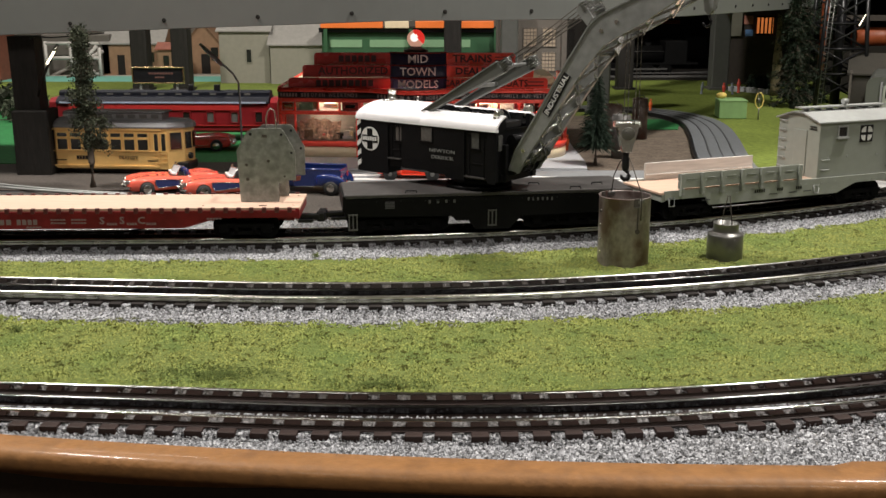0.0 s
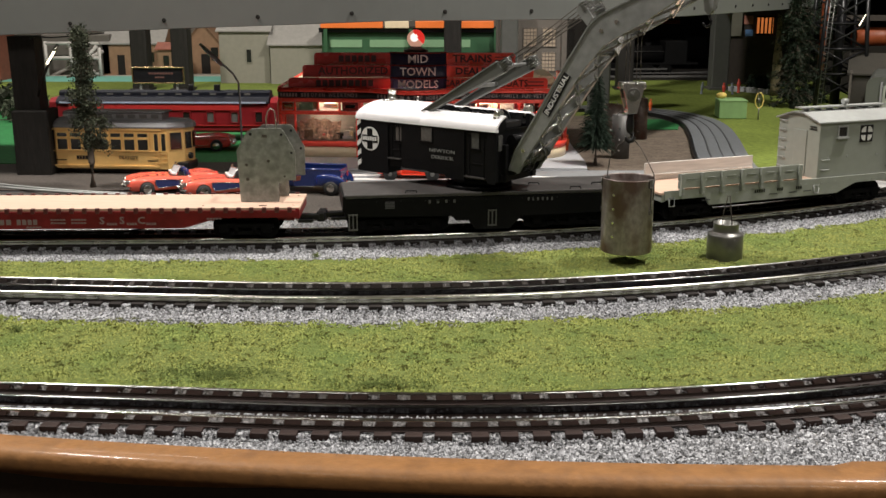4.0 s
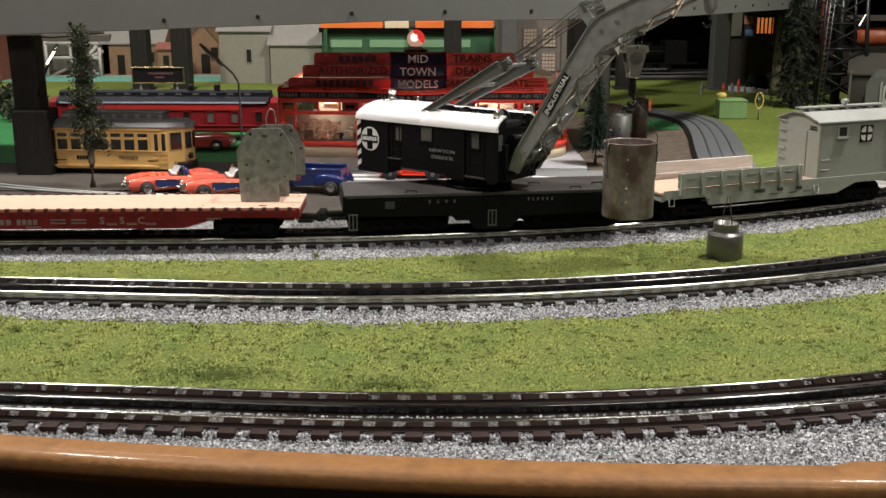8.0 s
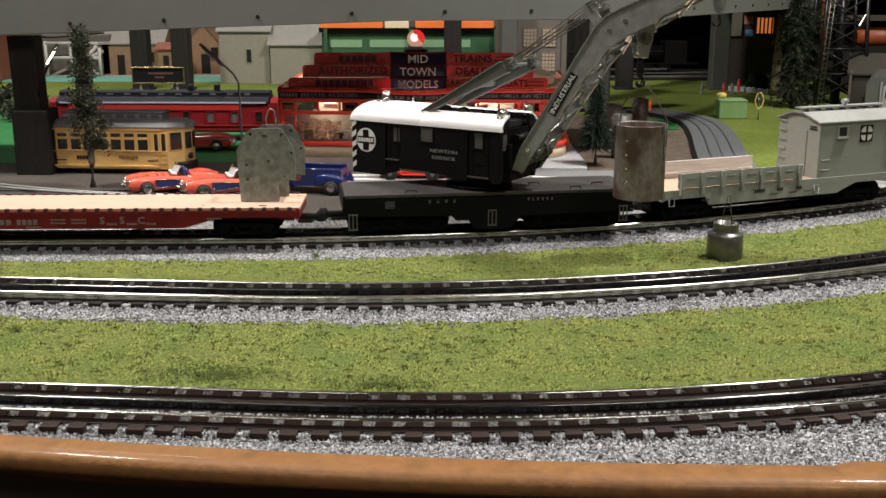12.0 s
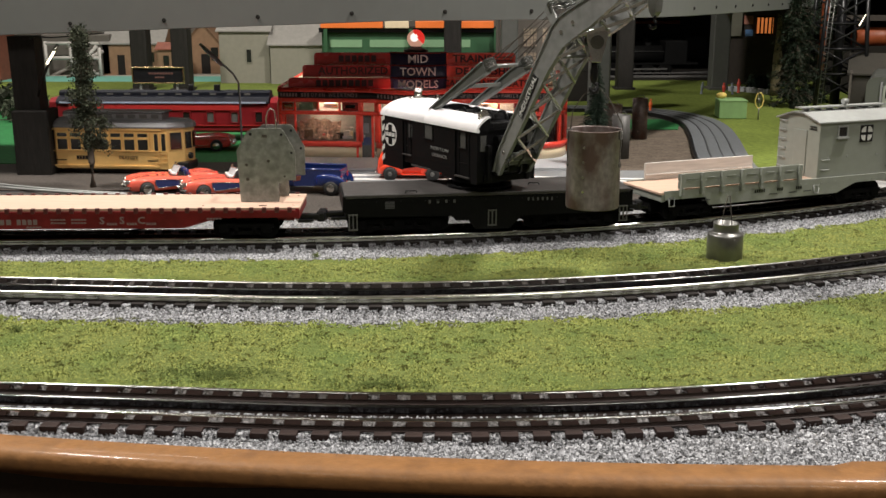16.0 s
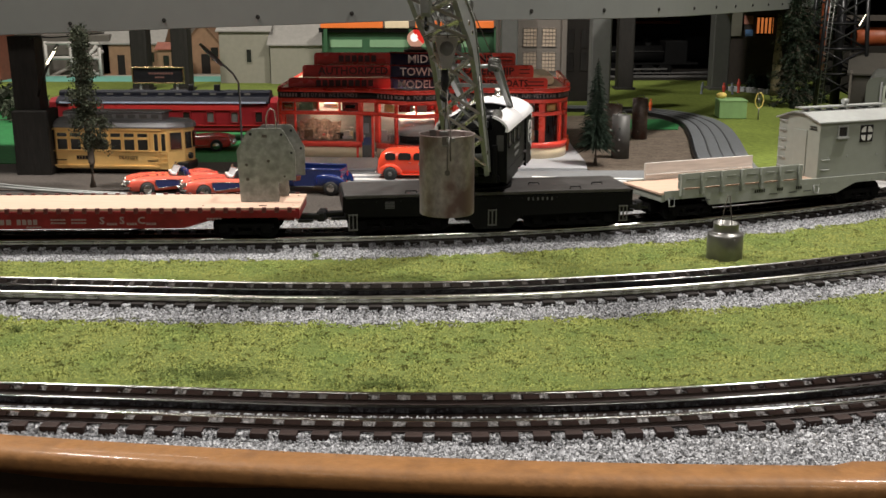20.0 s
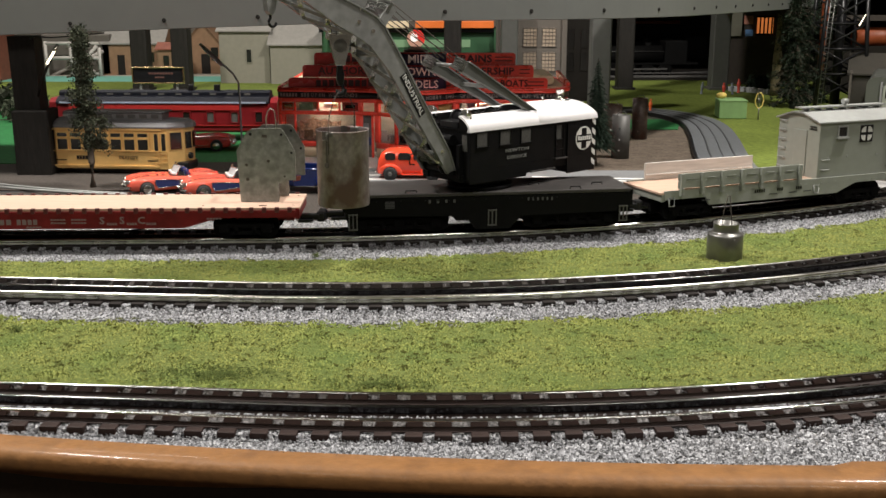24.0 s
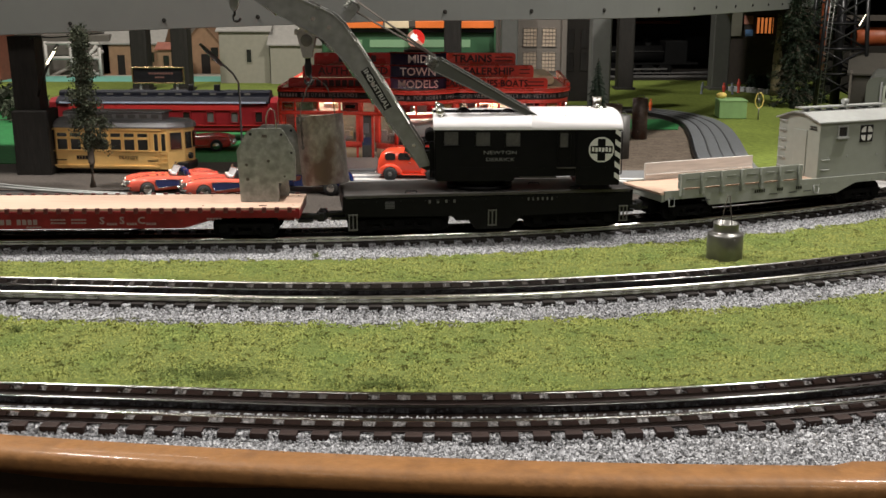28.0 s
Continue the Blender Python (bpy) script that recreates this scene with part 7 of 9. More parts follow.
# picture boards behind the transom lights, posters in the door
for u0, u1, z0, z1, m in ((0.012, 0.052, 0.0605, 0.0690, BRASS), (0.075, 0.125, 0.0600, 0.0695, PALE_GREEN), (0.235, 0.292, 0.0595, 0.0700, MID_RED), (0.385, 0.420, 0.0600, 0.0695, TRAM), (0.58, 0.625, 0.0600, 0.0695, TRAM), (0.90, 0.93, 0.0600, 0.0695, TRAM)):
    band("transom_picture", u0, u1, z0, z1, m, -0.0030, 0.0008, "small framed picture board", n=4)
band("transom_sign", 0.245, 0.282, 0.0625, 0.0670, DARK_BROWN, -0.0022, 0.0008, "dark hanging sign", n=4)
for x, z, w, h, m in ((-0.0960, 0.036, 0.010, 0.012, SLATE), (-0.0940, 0.020, 0.011, 0.010, CAR_NAVY), (-0.0985, 0.026, 0.005, 0.004, PAVE)):
    bm = bm_new()
    box(bm, (x, 1.2849, z), (w, 0.0006, h))
    part("door_poster", bm, m, shop)
for u0, u1, top in ((0.065, 0.222, 0.026), (0.64, 0.70, 0.012)):
    bm = bm_new()
    grid = []
    for i in range(41):
        col = []
        for j in range(13):
            x, y = facade_line(u0 + (u1 - u0) * i / 40)
            d = j / 12
            h = top * d * (0.75 + 0.6 * noise.noise((x * 60, d * 2.5, 3))) + 0.0035 * noise.noise((x * 260, d * 14, 7)) + 0.0020 * noise.noise((x * 620, d * 34, 1))
            col.append(bm.verts.new((x, y + 0.006 + 0.026 * d, 0.0200 + max(0.0, h))))
        grid.append(col)
    for a, b in zip(grid, grid[1:]):
        for j in range(12):
            bm.faces.new((a[j], b[j], b[j + 1], a[j + 1]))
    part("display_landscape", bm, HILL, shop, "pinkish-brown model landscape in the window")
# inside: floor, back wall, ceiling with lit panels, displays
bm = bm_new()
box(bm, (-0.028, 1.42, 0.0006), (0.330, 0.24, 0.0012))
part("shop_floor", bm, PALE_WOOD, shop)
bm = bm_new()
prism(bm, [(-0.200, 1.335), (-0.100, 1.320), (0.020, 1.318), (0.115, 1.318), (0.115, 1.322), (0.020, 1.322), (-0.100, 1.324), (-0.200, 1.339)], 0.0012, 0.0705, "xy")
part("back_wall", bm, PALE_WOOD, shop, "pale inner wall")
bm = bm_new()
prism(bm, [(-0.200, 1.298), (-0.085, 1.288), (0.016, 1.288), (0.115, 1.285), (0.115, 1.54), (-0.200, 1.54)], 0.0705, 0.0725, "xy")
part("shop_ceiling", bm, CREAM, shop)
for x, y, w in ((-0.150, 1.308, 0.03), (-0.033, 1.285, 0.045), (0.055, 1.300, 0.04), (0.100, 1.300, 0.02)):
    bm = bm_new()
    box(bm, (x, y, 0.0697), (w, 0.010, 0.0014))
    part("ceiling_panel", bm, SHOP_GLOW, shop, "lit ceiling panel")
for k in range(120):
    u = 0.02 + 0.96 * rng.random()
    if 0.29 < u < 0.38:
        continue
    x, y = facade_line(u)
    bm = bm_new()
    w, h = rng.uniform(0.005, 0.013), rng.uniform(0.004, 0.014)
    low = rng.random() < 0.7
    box(bm, (min(0.108, x), y + rng.uniform(0.012, 0.030), (0.0205 + h / 2) if low else 0.060 + h / 3), (w, 0.006, h), bev=0.0006)
    part("display", bm, rng.choice([CREAM, BROWN_WALL, PALE_WOOD, RED_DEEP_SHADED, SLATE, SLATE, PAVE, GREY_ROOF, DARK_BROWN]), shop)
bm = bm_new()
cyl(bm, (-0.026, 1.296, 0.0205), (-0.026, 1.296, 0.0290), 0.0385, 0.0370, n=28)
part("display_stand", bm, SATIN_BLACK, shop, "black round display base")
bm = bm_new()
lathe(bm, [(0.036, 0.0290), (0.035, 0.040), (0.029, 0.0480), (0.018, 0.0535), (0.002, 0.0550)], 28, (-0.026, 1.296, 0))
part("display_cover", bm, LINE, shop, "white domed display cover")
for nm, c, s in (("side_wall", (-0.202, 1.42, 0.043), (0.004, 0.24, 0.086)), ("side_wall", (0.154, 1.435, 0.042), (0.004, 0.21, 0.082)), ("rear_wall", (-0.024, 1.54, 0.043), (0.355, 0.004, 0.086)), ("flat_roof", (-0.024, 1.425, 0.0830), (0.352, 0.225, 0.003))):
    bm = bm_new()
    box(bm, c, s)
    part(nm, bm, CREAM if nm == "flat_roof" else RED, shop)
bm = bm_new()
box(bm, (0.128, 1.36, 0.0930), (0.020, 0.10, 0.012), bev=0.004)
part("roof_skylight", bm, CREAM, shop, "cream rounded skylight")


def tier(x0, x1, z0, z1, y, material, r=0.004, left=True, right=True):
    pts = [(x0, z0), (x1, z0)]
    pts += [(x1 - r + r * math.cos(radians(a)), z1 - r + r * math.sin(radians(a))) for a in range(0, 91, 18)] if right else [(x1, z1)]
    pts += [(x0 + r - r * math.cos(radians(a)), z1 - r + r * math.sin(radians(a))) for a in range(90, -1, -18)] if left else [(x0, z1)]
    bm = bm_new()
    prism(bm, pts, y, y + 0.004)
    return part("sign_tier", bm, material, shop, "stepped sign tier")


for k, (xl, xr, z0, z1) in enumerate(((-0.1900, 0.1280, 0.0835, 0.0970), (-0.1730, 0.1110, 0.0970, 0.1120), (-0.1590, 0.0890, 0.1120, 0.1265))):
    y = 1.2900 + 0.006 * k
    # left tiers use the darker red, so their shade is in the colour
    a = tier(xl, -0.060, z0, z1, y + 0.006, RED_DEEP_SHADED, right=False)
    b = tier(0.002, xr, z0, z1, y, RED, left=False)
    for x0, x1 in ((xl + 0.006, -0.066), (0.006, xr - 0.003)):
        bm = bm_new()
        yy = y + (0.006 if x0 < -0.05 else 0)
        box(bm, ((x0 + x1) / 2, yy - 0.0006, z1 - 0.0012), (x1 - x0, 0.0012, 0.0010))
        box(bm, ((x0 + x1) / 2, yy - 0.0006, z0 + 0.0012), (x1 - x0, 0.0012, 0.0010))
        part("tier_moulding", bm, RED if x0 > 0 else RED_DEEP_SHADED, shop)
    if k == 1:
        lettering("AUTHORIZED", 0.0125, SIGN_DARK, shop, pose((xl - 0.060) / 2 + 0.006, y + 0.0057, (z0 + z1) / 2), "tier_letters", wide=1.1, bold=0.02)
        continue
    bars((9, 10, 6)[k], 0.0062, 0.0078, 0.0018, SIGN_DARK, shop, pose((xl - 0.060) / 2 + 0.004, y + 0.0057, (z0 + z1) / 2), "faded_letter")
lettering("TRAINS", 0.0125, SIGN_DARK, shop, pose(0.0360, 1.3016, 0.1192), wide=1.15, bold=0.025)
lettering("DEALERSHIP", 0.0118, SIGN_DARK, shop, pose(0.0510, 1.2956, 0.1045), wide=1.12, bold=0.025)
lettering("CARS\u00b7PLANES\u00b7BOATS", 0.0112, SIGN_DARK, shop, pose(0.0520, 1.2896, 0.0902), wide=0.98, bold=0.02)
bm = bm_new()
rows = []
for i in range(17):
    k = i / 16
    x, y = -0.0640 + 0.0680 * k, 1.2860 - 0.014 * math.sin(math.pi * k)
    rows.append([bm.verts.new((x, y + o, z)) for o, z in ((0, 0.0845), (0, 0.1285), (0.006, 0.1285), (0.006, 0.0845))])
for a, b in zip(rows, rows[1:]):
    for j in range(4):
        bm.faces.new((a[j], a[(j + 1) % 4], b[(j + 1) % 4], b[j])).smooth = j in (0, 2)
bm.faces.new(rows[0]), bm.faces.new(rows[-1][::-1])
bmesh.ops.recalc_face_normals(bm, faces=bm.faces)
part("name_drum", bm, NAVY, shop, "navy curved name board")
for word, z, w in (("MID", 0.1205, 1.05), ("TOWN", 0.1055, 1.0), ("MODELS", 0.0905, 1.0)):
    lettering(word, 0.0135 if word != "MODELS" else 0.0130, LINE, shop, pose(-0.0300, 1.2713, z), wide=w, depth=0.0006, bold=0.012)
    bm = bm_new()
    rows = []
    for i in range(17):
        k = i / 16
        x, y = -0.0650 + 0.0700 * k, 1.2848 - 0.0155 * math.sin(math.pi * k)
        rows.append([bm.verts.new((x, y + o, z + h)) for o, h in ((0, 0.0066), (0, 0.0082), (0.006, 0.0082), (0.006, 0.0066))])
    for a, b in zip(rows, rows[1:]):
        for j in range(4):
            bm.faces.new((a[j], a[(j + 1) % 4], b[(j + 1) % 4], b[j])).smooth = j in (0, 2)
    bm.faces.new(rows[0]), bm.faces.new(rows[-1][::-1])
    bmesh.ops.recalc_face_normals(bm, faces=bm.faces)
    part("board_rim", bm, MAROON, shop, "dull red rim round the board")
for x0, x1, z, y in ((0.064, 0.085, 0.1192, 1.3016), (0.094, 0.106, 0.1045, 1.2956), (0.104, 0.123, 0.0900, 1.2896)):
    bm = bm_new()
    for k in (-1, 1):
        box(bm, ((x0 + x1) / 2, y - 0.0002, z + k * 0.0022), (x1 - x0, 0.0005, 0.0012))
    part("sign_dash", bm, SIGN_DARK, shop)
bm = bm_new()
prism(bm, [(1.325, 0.084), (1.45, 0.084), (1.45, 0.0945), (1.325, 0.0885)], 0.1555, 0.1595, "yz")
part("parapet", bm, RED, shop, "red parapet of the side wall")
bm = bm_new()
lathe(bm, [(0.0150, 0.1280), (0.0150, 0.1305), (0.0090, 0.1320), (0.0060, 0.1350)], 24, (-0.0330, 1.292, 0))
part("globe_stand", bm, SATIN_BLACK, shop)
bm = bm_new()
bmesh.ops.create_uvsphere(bm, u_segments=24, v_segments=16, radius=0.0106, matrix=Matrix.Translation((-0.0330, 1.2920, 0.1440)))
for f in bm.faces:
    f.smooth = True
gl = part("globe", bm, glow("lit_globe_white", (0.80, 0.42, 0.30), 0.55), shop, "lit tan globe with a red cap and a bright lamp inside")
bm = bm_new()
lathe(bm, [(0.0126, 0.0050), (0.0105, 0.0085), (0.0060, 0.0120), (0.0005, 0.01335)], 24)
bmesh.ops.transform(bm, matrix=Matrix.Translation((-0.0330, 1.2920, 0.1440)) @ Matrix.Scale(0.82, 4) @ Matrix.Rotation(radians(52), 4, "Y") @ Matrix.Rotation(radians(8), 4, "X"), verts=bm.verts)
part("globe_cap", bm, glow("lit_globe_red", (0.9, 0.04, 0.03), 0.7), gl)
bm = bm_new()
lathe(bm, [(0.0062, 0.0115), (0.0050, 0.0124), (0.0028, 0.0133), (0.0005, 0.0136)], 20)
bmesh.ops.transform(bm, matrix=Matrix.Translation((-0.0330, 1.2920, 0.1440)) @ Matrix.Scale(0.82, 4) @ Matrix.Rotation(radians(78), 4, "X") @ Matrix.Rotation(radians(-8), 4, "Y"), verts=bm.verts)
part("globe_lens", bm, glow("lit_globe_lens", (1.0, 0.90, 0.82), 1.2), gl, "bright white lens")


# ---- far houses and sheds ----
def house(name, label, at, w, d, h, rise, wall, roofm, windows=(), doors=(), eave=0.006, ridge="x"):
    """A gabled house: walls, roof slopes, windows and doors on the side that faces -y."""
    t = thing(name, label, "house", at)
    bm = bm_new()
    if ridge == "x":
        prism(bm, [(0, 0), (d, 0), (d, h), (d / 2, h + rise), (0, h)], -w / 2, w / 2, "yz")
    else:
        prism(bm, [(-w / 2, 0), (w / 2, 0), (w / 2, h), (0, h + rise), (-w / 2, h)], 0, d)
    part("wall_shell", bm, wall, t)
    for k in (0, 1):
        bm = bm_new()
        if ridge == "x":
            a, b = ((-eave, h - eave * 2 * rise / d), (d / 2, h + rise)) if k == 0 else ((d / 2, h + rise), (d + eave, h - eave * 2 * rise / d))
            prism(bm, [a, b, (b[0], b[1] + 0.003), (a[0], a[1] + 0.003)], -w / 2 - eave, w / 2 + eave, "yz")
        else:
            a, b = ((-w / 2 - eave, h - eave * 2 * rise / w), (0, h + rise)) if k == 0 else ((0, h + rise), (w / 2 + eave, h - eave * 2 * rise / w))
            prism(bm, [a, b, (b[0], b[1] + 0.003), (a[0], a[1] + 0.003)], -eave, d + eave)
        part("roof_slope", bm, roofm, t)
    for x, z, ww, hh, m in windows:
        glazed(t, x, -0.0008, z, ww, hh, m, frame=wall, t=0.0016)
    for x, ww, hh, m in doors:
        bm = bm_new()
        box(bm, (x, -0.0006, hh / 2), (ww, 0.0014, hh))
        part("door", bm, m, t)
    return t


TAN_WALL = mat("tan_clapboard", (0.23, 0.135, 0.075), 0.75, vary=0.2, grain=8, blotch=3)
house("cream_house", "plain cream toy house with a small dark window", pose(-0.445, 2.38, 0), 0.112, 0.16, 0.118, 0.045, CREAM_WALL, GREY_ROOF, [(0.010, 0.062, 0.012, 0.030, DARKWIN)])
house("cream_annex", "cream toy house wing with a grey shingle roof", pose(-0.325, 2.36, 0), 0.118, 0.12, 0.090, 0.045, CREAM_WALL, GREY_ROOF, [])
house("green_shed", "small dark green shed beside the cream house", pose(-0.252, 2.46, 0), 0.03, 0.05, 0.085, 0.02, GREEN_LOCO, CREAM_WALL, [(0, 0.055, 0.012, 0.02, DARKWIN)], ridge="y")
house("brown_house", "brown timber toy house with a grey roof and dark door", pose(-0.765, 2.62, 0), 0.150, 0.12, 0.080, 0.045, TAN_WALL, GREY_ROOF, [(0.045, 0.045, 0.016, 0.026, DARKWIN)], [(-0.030, 0.018, 0.050, DARK_BROWN)])
house("brown_house", "narrow brown gabled toy house beside the cream one", pose(-0.600, 2.66, 0), 0.085, 0.10, 0.078, 0.050, TAN_WALL, BROWN_WALL, [(0.028, 0.050, 0.020, 0.034, DARKWIN)], [(0.005, 0.022, 0.050, DARK_BROWN)], ridge="y")
house("lit_kiosk", "small lit kiosk between the dark posts", pose(-0.660, 2.56, 0), 0.055, 0.05, 0.068, 0.012, TAN_WALL, RUSSET, [(-0.008, 0.040, 0.016, 0.026, DARKWIN), (0.014, 0.042, 0.014, 0.020, WINDOW_GLOW)])
house("red_shed", "russet toy shed at the far corner", pose(-1.085, 2.45, 0), 0.12, 0.10, 0.115, 0.04, RUSSET, RUSSET, [])
tf = thing("timber_frame", "pale timber frame and crossed beams before the brown house", "timber frame", pose(-0.905, 2.58, 0))
for p, q in (((-0.06, 0, 0), (-0.06, 0, 0.085)), ((0, 0, 0), (0, 0, 0.085)), ((0.07, 0, 0), (0.07, 0, 0.07)), ((-0.06, 0, 0.080), (0.07, 0, 0.080)), ((-0.06, 0, 0.045), (0.07, 0, 0.045)), ((0.0, 0, 0.005), (0.065, 0, 0.075)), ((0.065, 0, 0.005), (0.0, 0, 0.045)), ((-0.06, 0.03, 0), (0.07, 0.03, 0.06))):
    bm = bm_new()
    tube(bm, [p, q], 0.0042, 4)
    part("beam", bm, PALE_WOOD, tf)
bm = bm_new()
box(bm, (0, 0.06, 0.05), (0.17, 0.04, 0.10), bev=0.004)
part("backing_shed", bm, STONE_WALL, tf)

# long low station with orange roof edge
st = thing("station", "long dark green station with pale panels and orange roof edge", "station", pose(-0.070, 2.32, 0))
bm = bm_new()
box(bm, (0, 0.05, 0.058), (0.39, 0.08, 0.116), bev=0.002)
part("wall_shell", bm, GREEN_LOCO, st)
for x, w in ((-0.142, 0.070), (-0.048, 0.085), (0.075, 0.110)):
    bm = bm_new()
    box(bm, (x, 0.0092, 0.0920), (w, 0.0020, 0.0165))
    part("panel", bm, PALE_GREEN, st, "pale green panel")
for x, w, m in ((-0.128, 0.135, ORANGE), (-0.030, 0.052, CREAM), (0.045, 0.070, ORANGE), (0.135, 0.090, ORANGE)):
    bm = bm_new()
    box(bm, (x, 0.000, 0.1330), (w, 0.020, 0.0150), bev=0.001)
    part("roof_edge", bm, m, st)
bm = bm_new()
box(bm, (0, 0.05, 0.1210), (0.40, 0.10, 0.010))
part("roof", bm, SATIN_BLACK, st)
for x in (-0.185, 0.0, 0.185):
    bm = bm_new()
    box(bm, (x, -0.004, 0.0620), (0.008, 0.008, 0.124))
    part("column", bm, GREEN_LOCO, st)

sb = thing("stone_building", "taupe stone building with tall many-paned lit windows", "building", pose(0.145, 1.92, 0))
bm = bm_new()
box(bm, (0.0145, 0.04, 0.11), (0.121, 0.08, 0.22), bev=0.001)
part("wall_shell", bm, STONE_WALL, sb)
for z in (0.1225, 0.0790):
    for x in (0.012, 0.046):
        bm = bm_new()
        box(bm, (x, -0.0004, z), (0.0250, 0.0010, 0.0340))
        fr = part("window", bm, mat("warm_lit_pane", (0.36, 0.29, 0.22), 0.3, vary=0.1, bump=0) if x == 0.012 and z > 0.1 else bpy.data.materials["warm_lit_pane"], sb, "pale warm many-paned window")
        bm = bm_new()
        for k in range(5):
            box(bm, (x + (k - 2) * 0.0060, -0.0012, z), (0.0009, 0.0010, 0.0340))
        for k in range(6):
            box(bm, (x, -0.0012, z + (k - 2.5) * 0.0065), (0.0250, 0.0010, 0.0009))
        part("glazing_bars", bm, STONE_WALL, fr)
for x in (-0.0415, -0.011, 0.0735):
    bm = bm_new()
    box(bm, (x, -0.002, 0.105), (0.009, 0.004, 0.21))
    part("pilaster", bm, STONE_WALL, sb)
db = thing("dark_building", "dark building with narrow dim windows beside the stone one", "building", pose(0.262, 1.99, 0))
bm = bm_new()
box(bm, (0, 0.04, 0.10), (0.076, 0.08, 0.20), bev=0.001)
part("wall_shell", bm, DARK_BROWN, db)
for z in (0.118, 0.075):
    for x in (-0.022, 0.002, 0.024):
        glazed(db, x, -0.0006, z, 0.011, 0.034, DARKWIN, frame=DARK_BROWN)

# parked black engines in the shade under the deck
def engine(x, y, l, seed, rz):
    t = thing("steam_engine", "black model steam engine parked in the shade of the deck", "locomotive", pose(x, y, 0, 0, 0, rz), group="parked engines")
    bm = bm_new()
    cyl(bm, (-l * 0.48, 0, 0.052), (l * 0.15, 0, 0.052), 0.021, n=24)
    part("boiler", bm, TRUCK, t)
    bm = bm_new()
    box(bm, (l * 0.27, 0, 0.055), (l * 0.22, 0.048, 0.060), bev=0.003)
    part("cab", bm, TRUCK, t)
    for k, z in ((-0.42, 0.092), (-0.2, 0.082), (0.02, 0.080)):
        bm = bm_new()
        cyl(bm, (k * l, 0, 0.066), (k * l, 0, z), 0.0075, 0.0085, n=14)
        part("dome", bm, TRUCK, t)
    for k in range(4):
        bm = bm_new()
        lathe(bm, [(0.0165, -0.003), (0.0165, 0.003), (0.0120, 0.0032), (0.003, 0.0034)], 20)
        bmesh.ops.transform(bm, matrix=Matrix.Translation((-l * 0.34 + k * l * 0.17, -0.021, 0.0170)) @ Matrix.Rotation(radians(90), 4, "X"), verts=bm.verts)
        part("wheel", bm, TRUCK, t)
    bm = bm_new()
    box(bm, (-l * 0.09, -0.0255, 0.0175), (l * 0.55, 0.002, 0.004))
    part("side_rod", bm, TIN, t, "dull steel side rod")
    bm = bm_new()
    box(bm, (0, 0, 0.0300), (l * 0.96, 0.052, 0.004))
    part("running_board", bm, TRUCK, t)
    bm = bm_new()
    tube(bm, [(-l * 0.46, -0.0225, 0.060), (l * 0.15, -0.0225, 0.060)], 0.0007, 6)
    part("handrail", bm, TIN, t)


engine(0.50, 2.62, 0.26, 1, 6)
engine(0.86, 2.62, 0.24, 2, 4)
engine(0.60, 2.86, 0.28, 3, 8)
# yard ground in near-black: the shade under the deck is put into its colour
shape("shaded_yard_bed", [(0.30, 2.46), (1.50, 2.46), (1.50, 3.2), (0.30, 3.2)], 0.0, 0.0022, DARK_BROWN, "yard ground under the parked engines, the deck's shade put into its colour", "ballast")
yd = thing("yard_track", "dim worn rails of the engine yard in the deck's shade", "track", kind="structure")
for y in (2.480, 2.512, 2.600, 2.632):
    bm = bm_new()
    tube(bm, [(0.30, y - 0.012, 0.0075), (0.70, y, 0.0075), (1.18, y + 0.03, 0.0075)], 0.0016, 6)
    part("rail", bm, TUBE, yd)
bx = thing("orange_coach", "orange model coach on the far yard", "coach", pose(0.58, 3.02, 0, 0, 0, 5))
for nm, c, s, m in (("body", (0, 0, 0.118), (0.17, 0.05, 0.010), DULL_ORANGE), ("lower_body", (0, 0, 0.085), (0.17, 0.05, 0.054), SATIN_BLACK), ("roof", (0, 0, 0.128), (0.17, 0.045, 0.008), SATIN_BLACK), ("underframe", (0, 0, 0.030), (0.15, 0.04, 0.056), SATIN_BLACK)):
    bm = bm_new()
    box(bm, c, s, bev=0.002)
    part(nm, bm, m, bx)

# near-black sheets added round the yard; their colour stands for the shade there
shape("yard_shade_backing", [(0.20, 3.22), (1.70, 3.22), (1.70, 3.25), (0.20, 3.25)], 0.0, 0.42, DARK_BROWN, "near-black sheet added behind the engine yard, standing for shade", "backboard")
shape("yard_shade_backing", [(1.20, 2.0), (1.23, 2.0), (1.23, 3.2), (1.20, 3.2)], 0.0, 0.42, DARK_BROWN, "near-black sheet added beside the engine yard, standing for shade", "backboard")
# ---- right-hand background: kiosk front, fir, mast, water tower, sheds ----
OLIVE_PANEL = mat("olive_grey_panel", (0.20, 0.195, 0.155), 0.6, vary=0.12, grain=10, blotch=3)
kf = thing("lit_depot", "dim depot wall with a lit orange barred window", "building", pose(0.690, 2.34, 0))
for nm, c, s, m in (("wall", (0, 0.03, 0.10), (0.135, 0.04, 0.20), DEPOT), ("grey_panel", (-0.051, 0.0065, 0.1365), (0.034, 0.006, 0.058), OLIVE_PANEL), ("lit_window", (0.018, 0.0085, 0.1300), (0.034, 0.004, 0.036), ORANGE_GLOW), ("poster", (-0.019, 0.0085, 0.1420), (0.020, 0.003, 0.018), mat("faded_poster", (0.5, 0.22, 0.16), 0.6, vary=0.3, grain=6)), ("poster", (-0.016, 0.0085, 0.1140), (0.016, 0.003, 0.014), mat("blue_poster", (0.12, 0.25, 0.5), 0.6, vary=0.3, grain=6))):
    bm = bm_new()
    box(bm, c, s)
    part(nm, bm, m, kf)
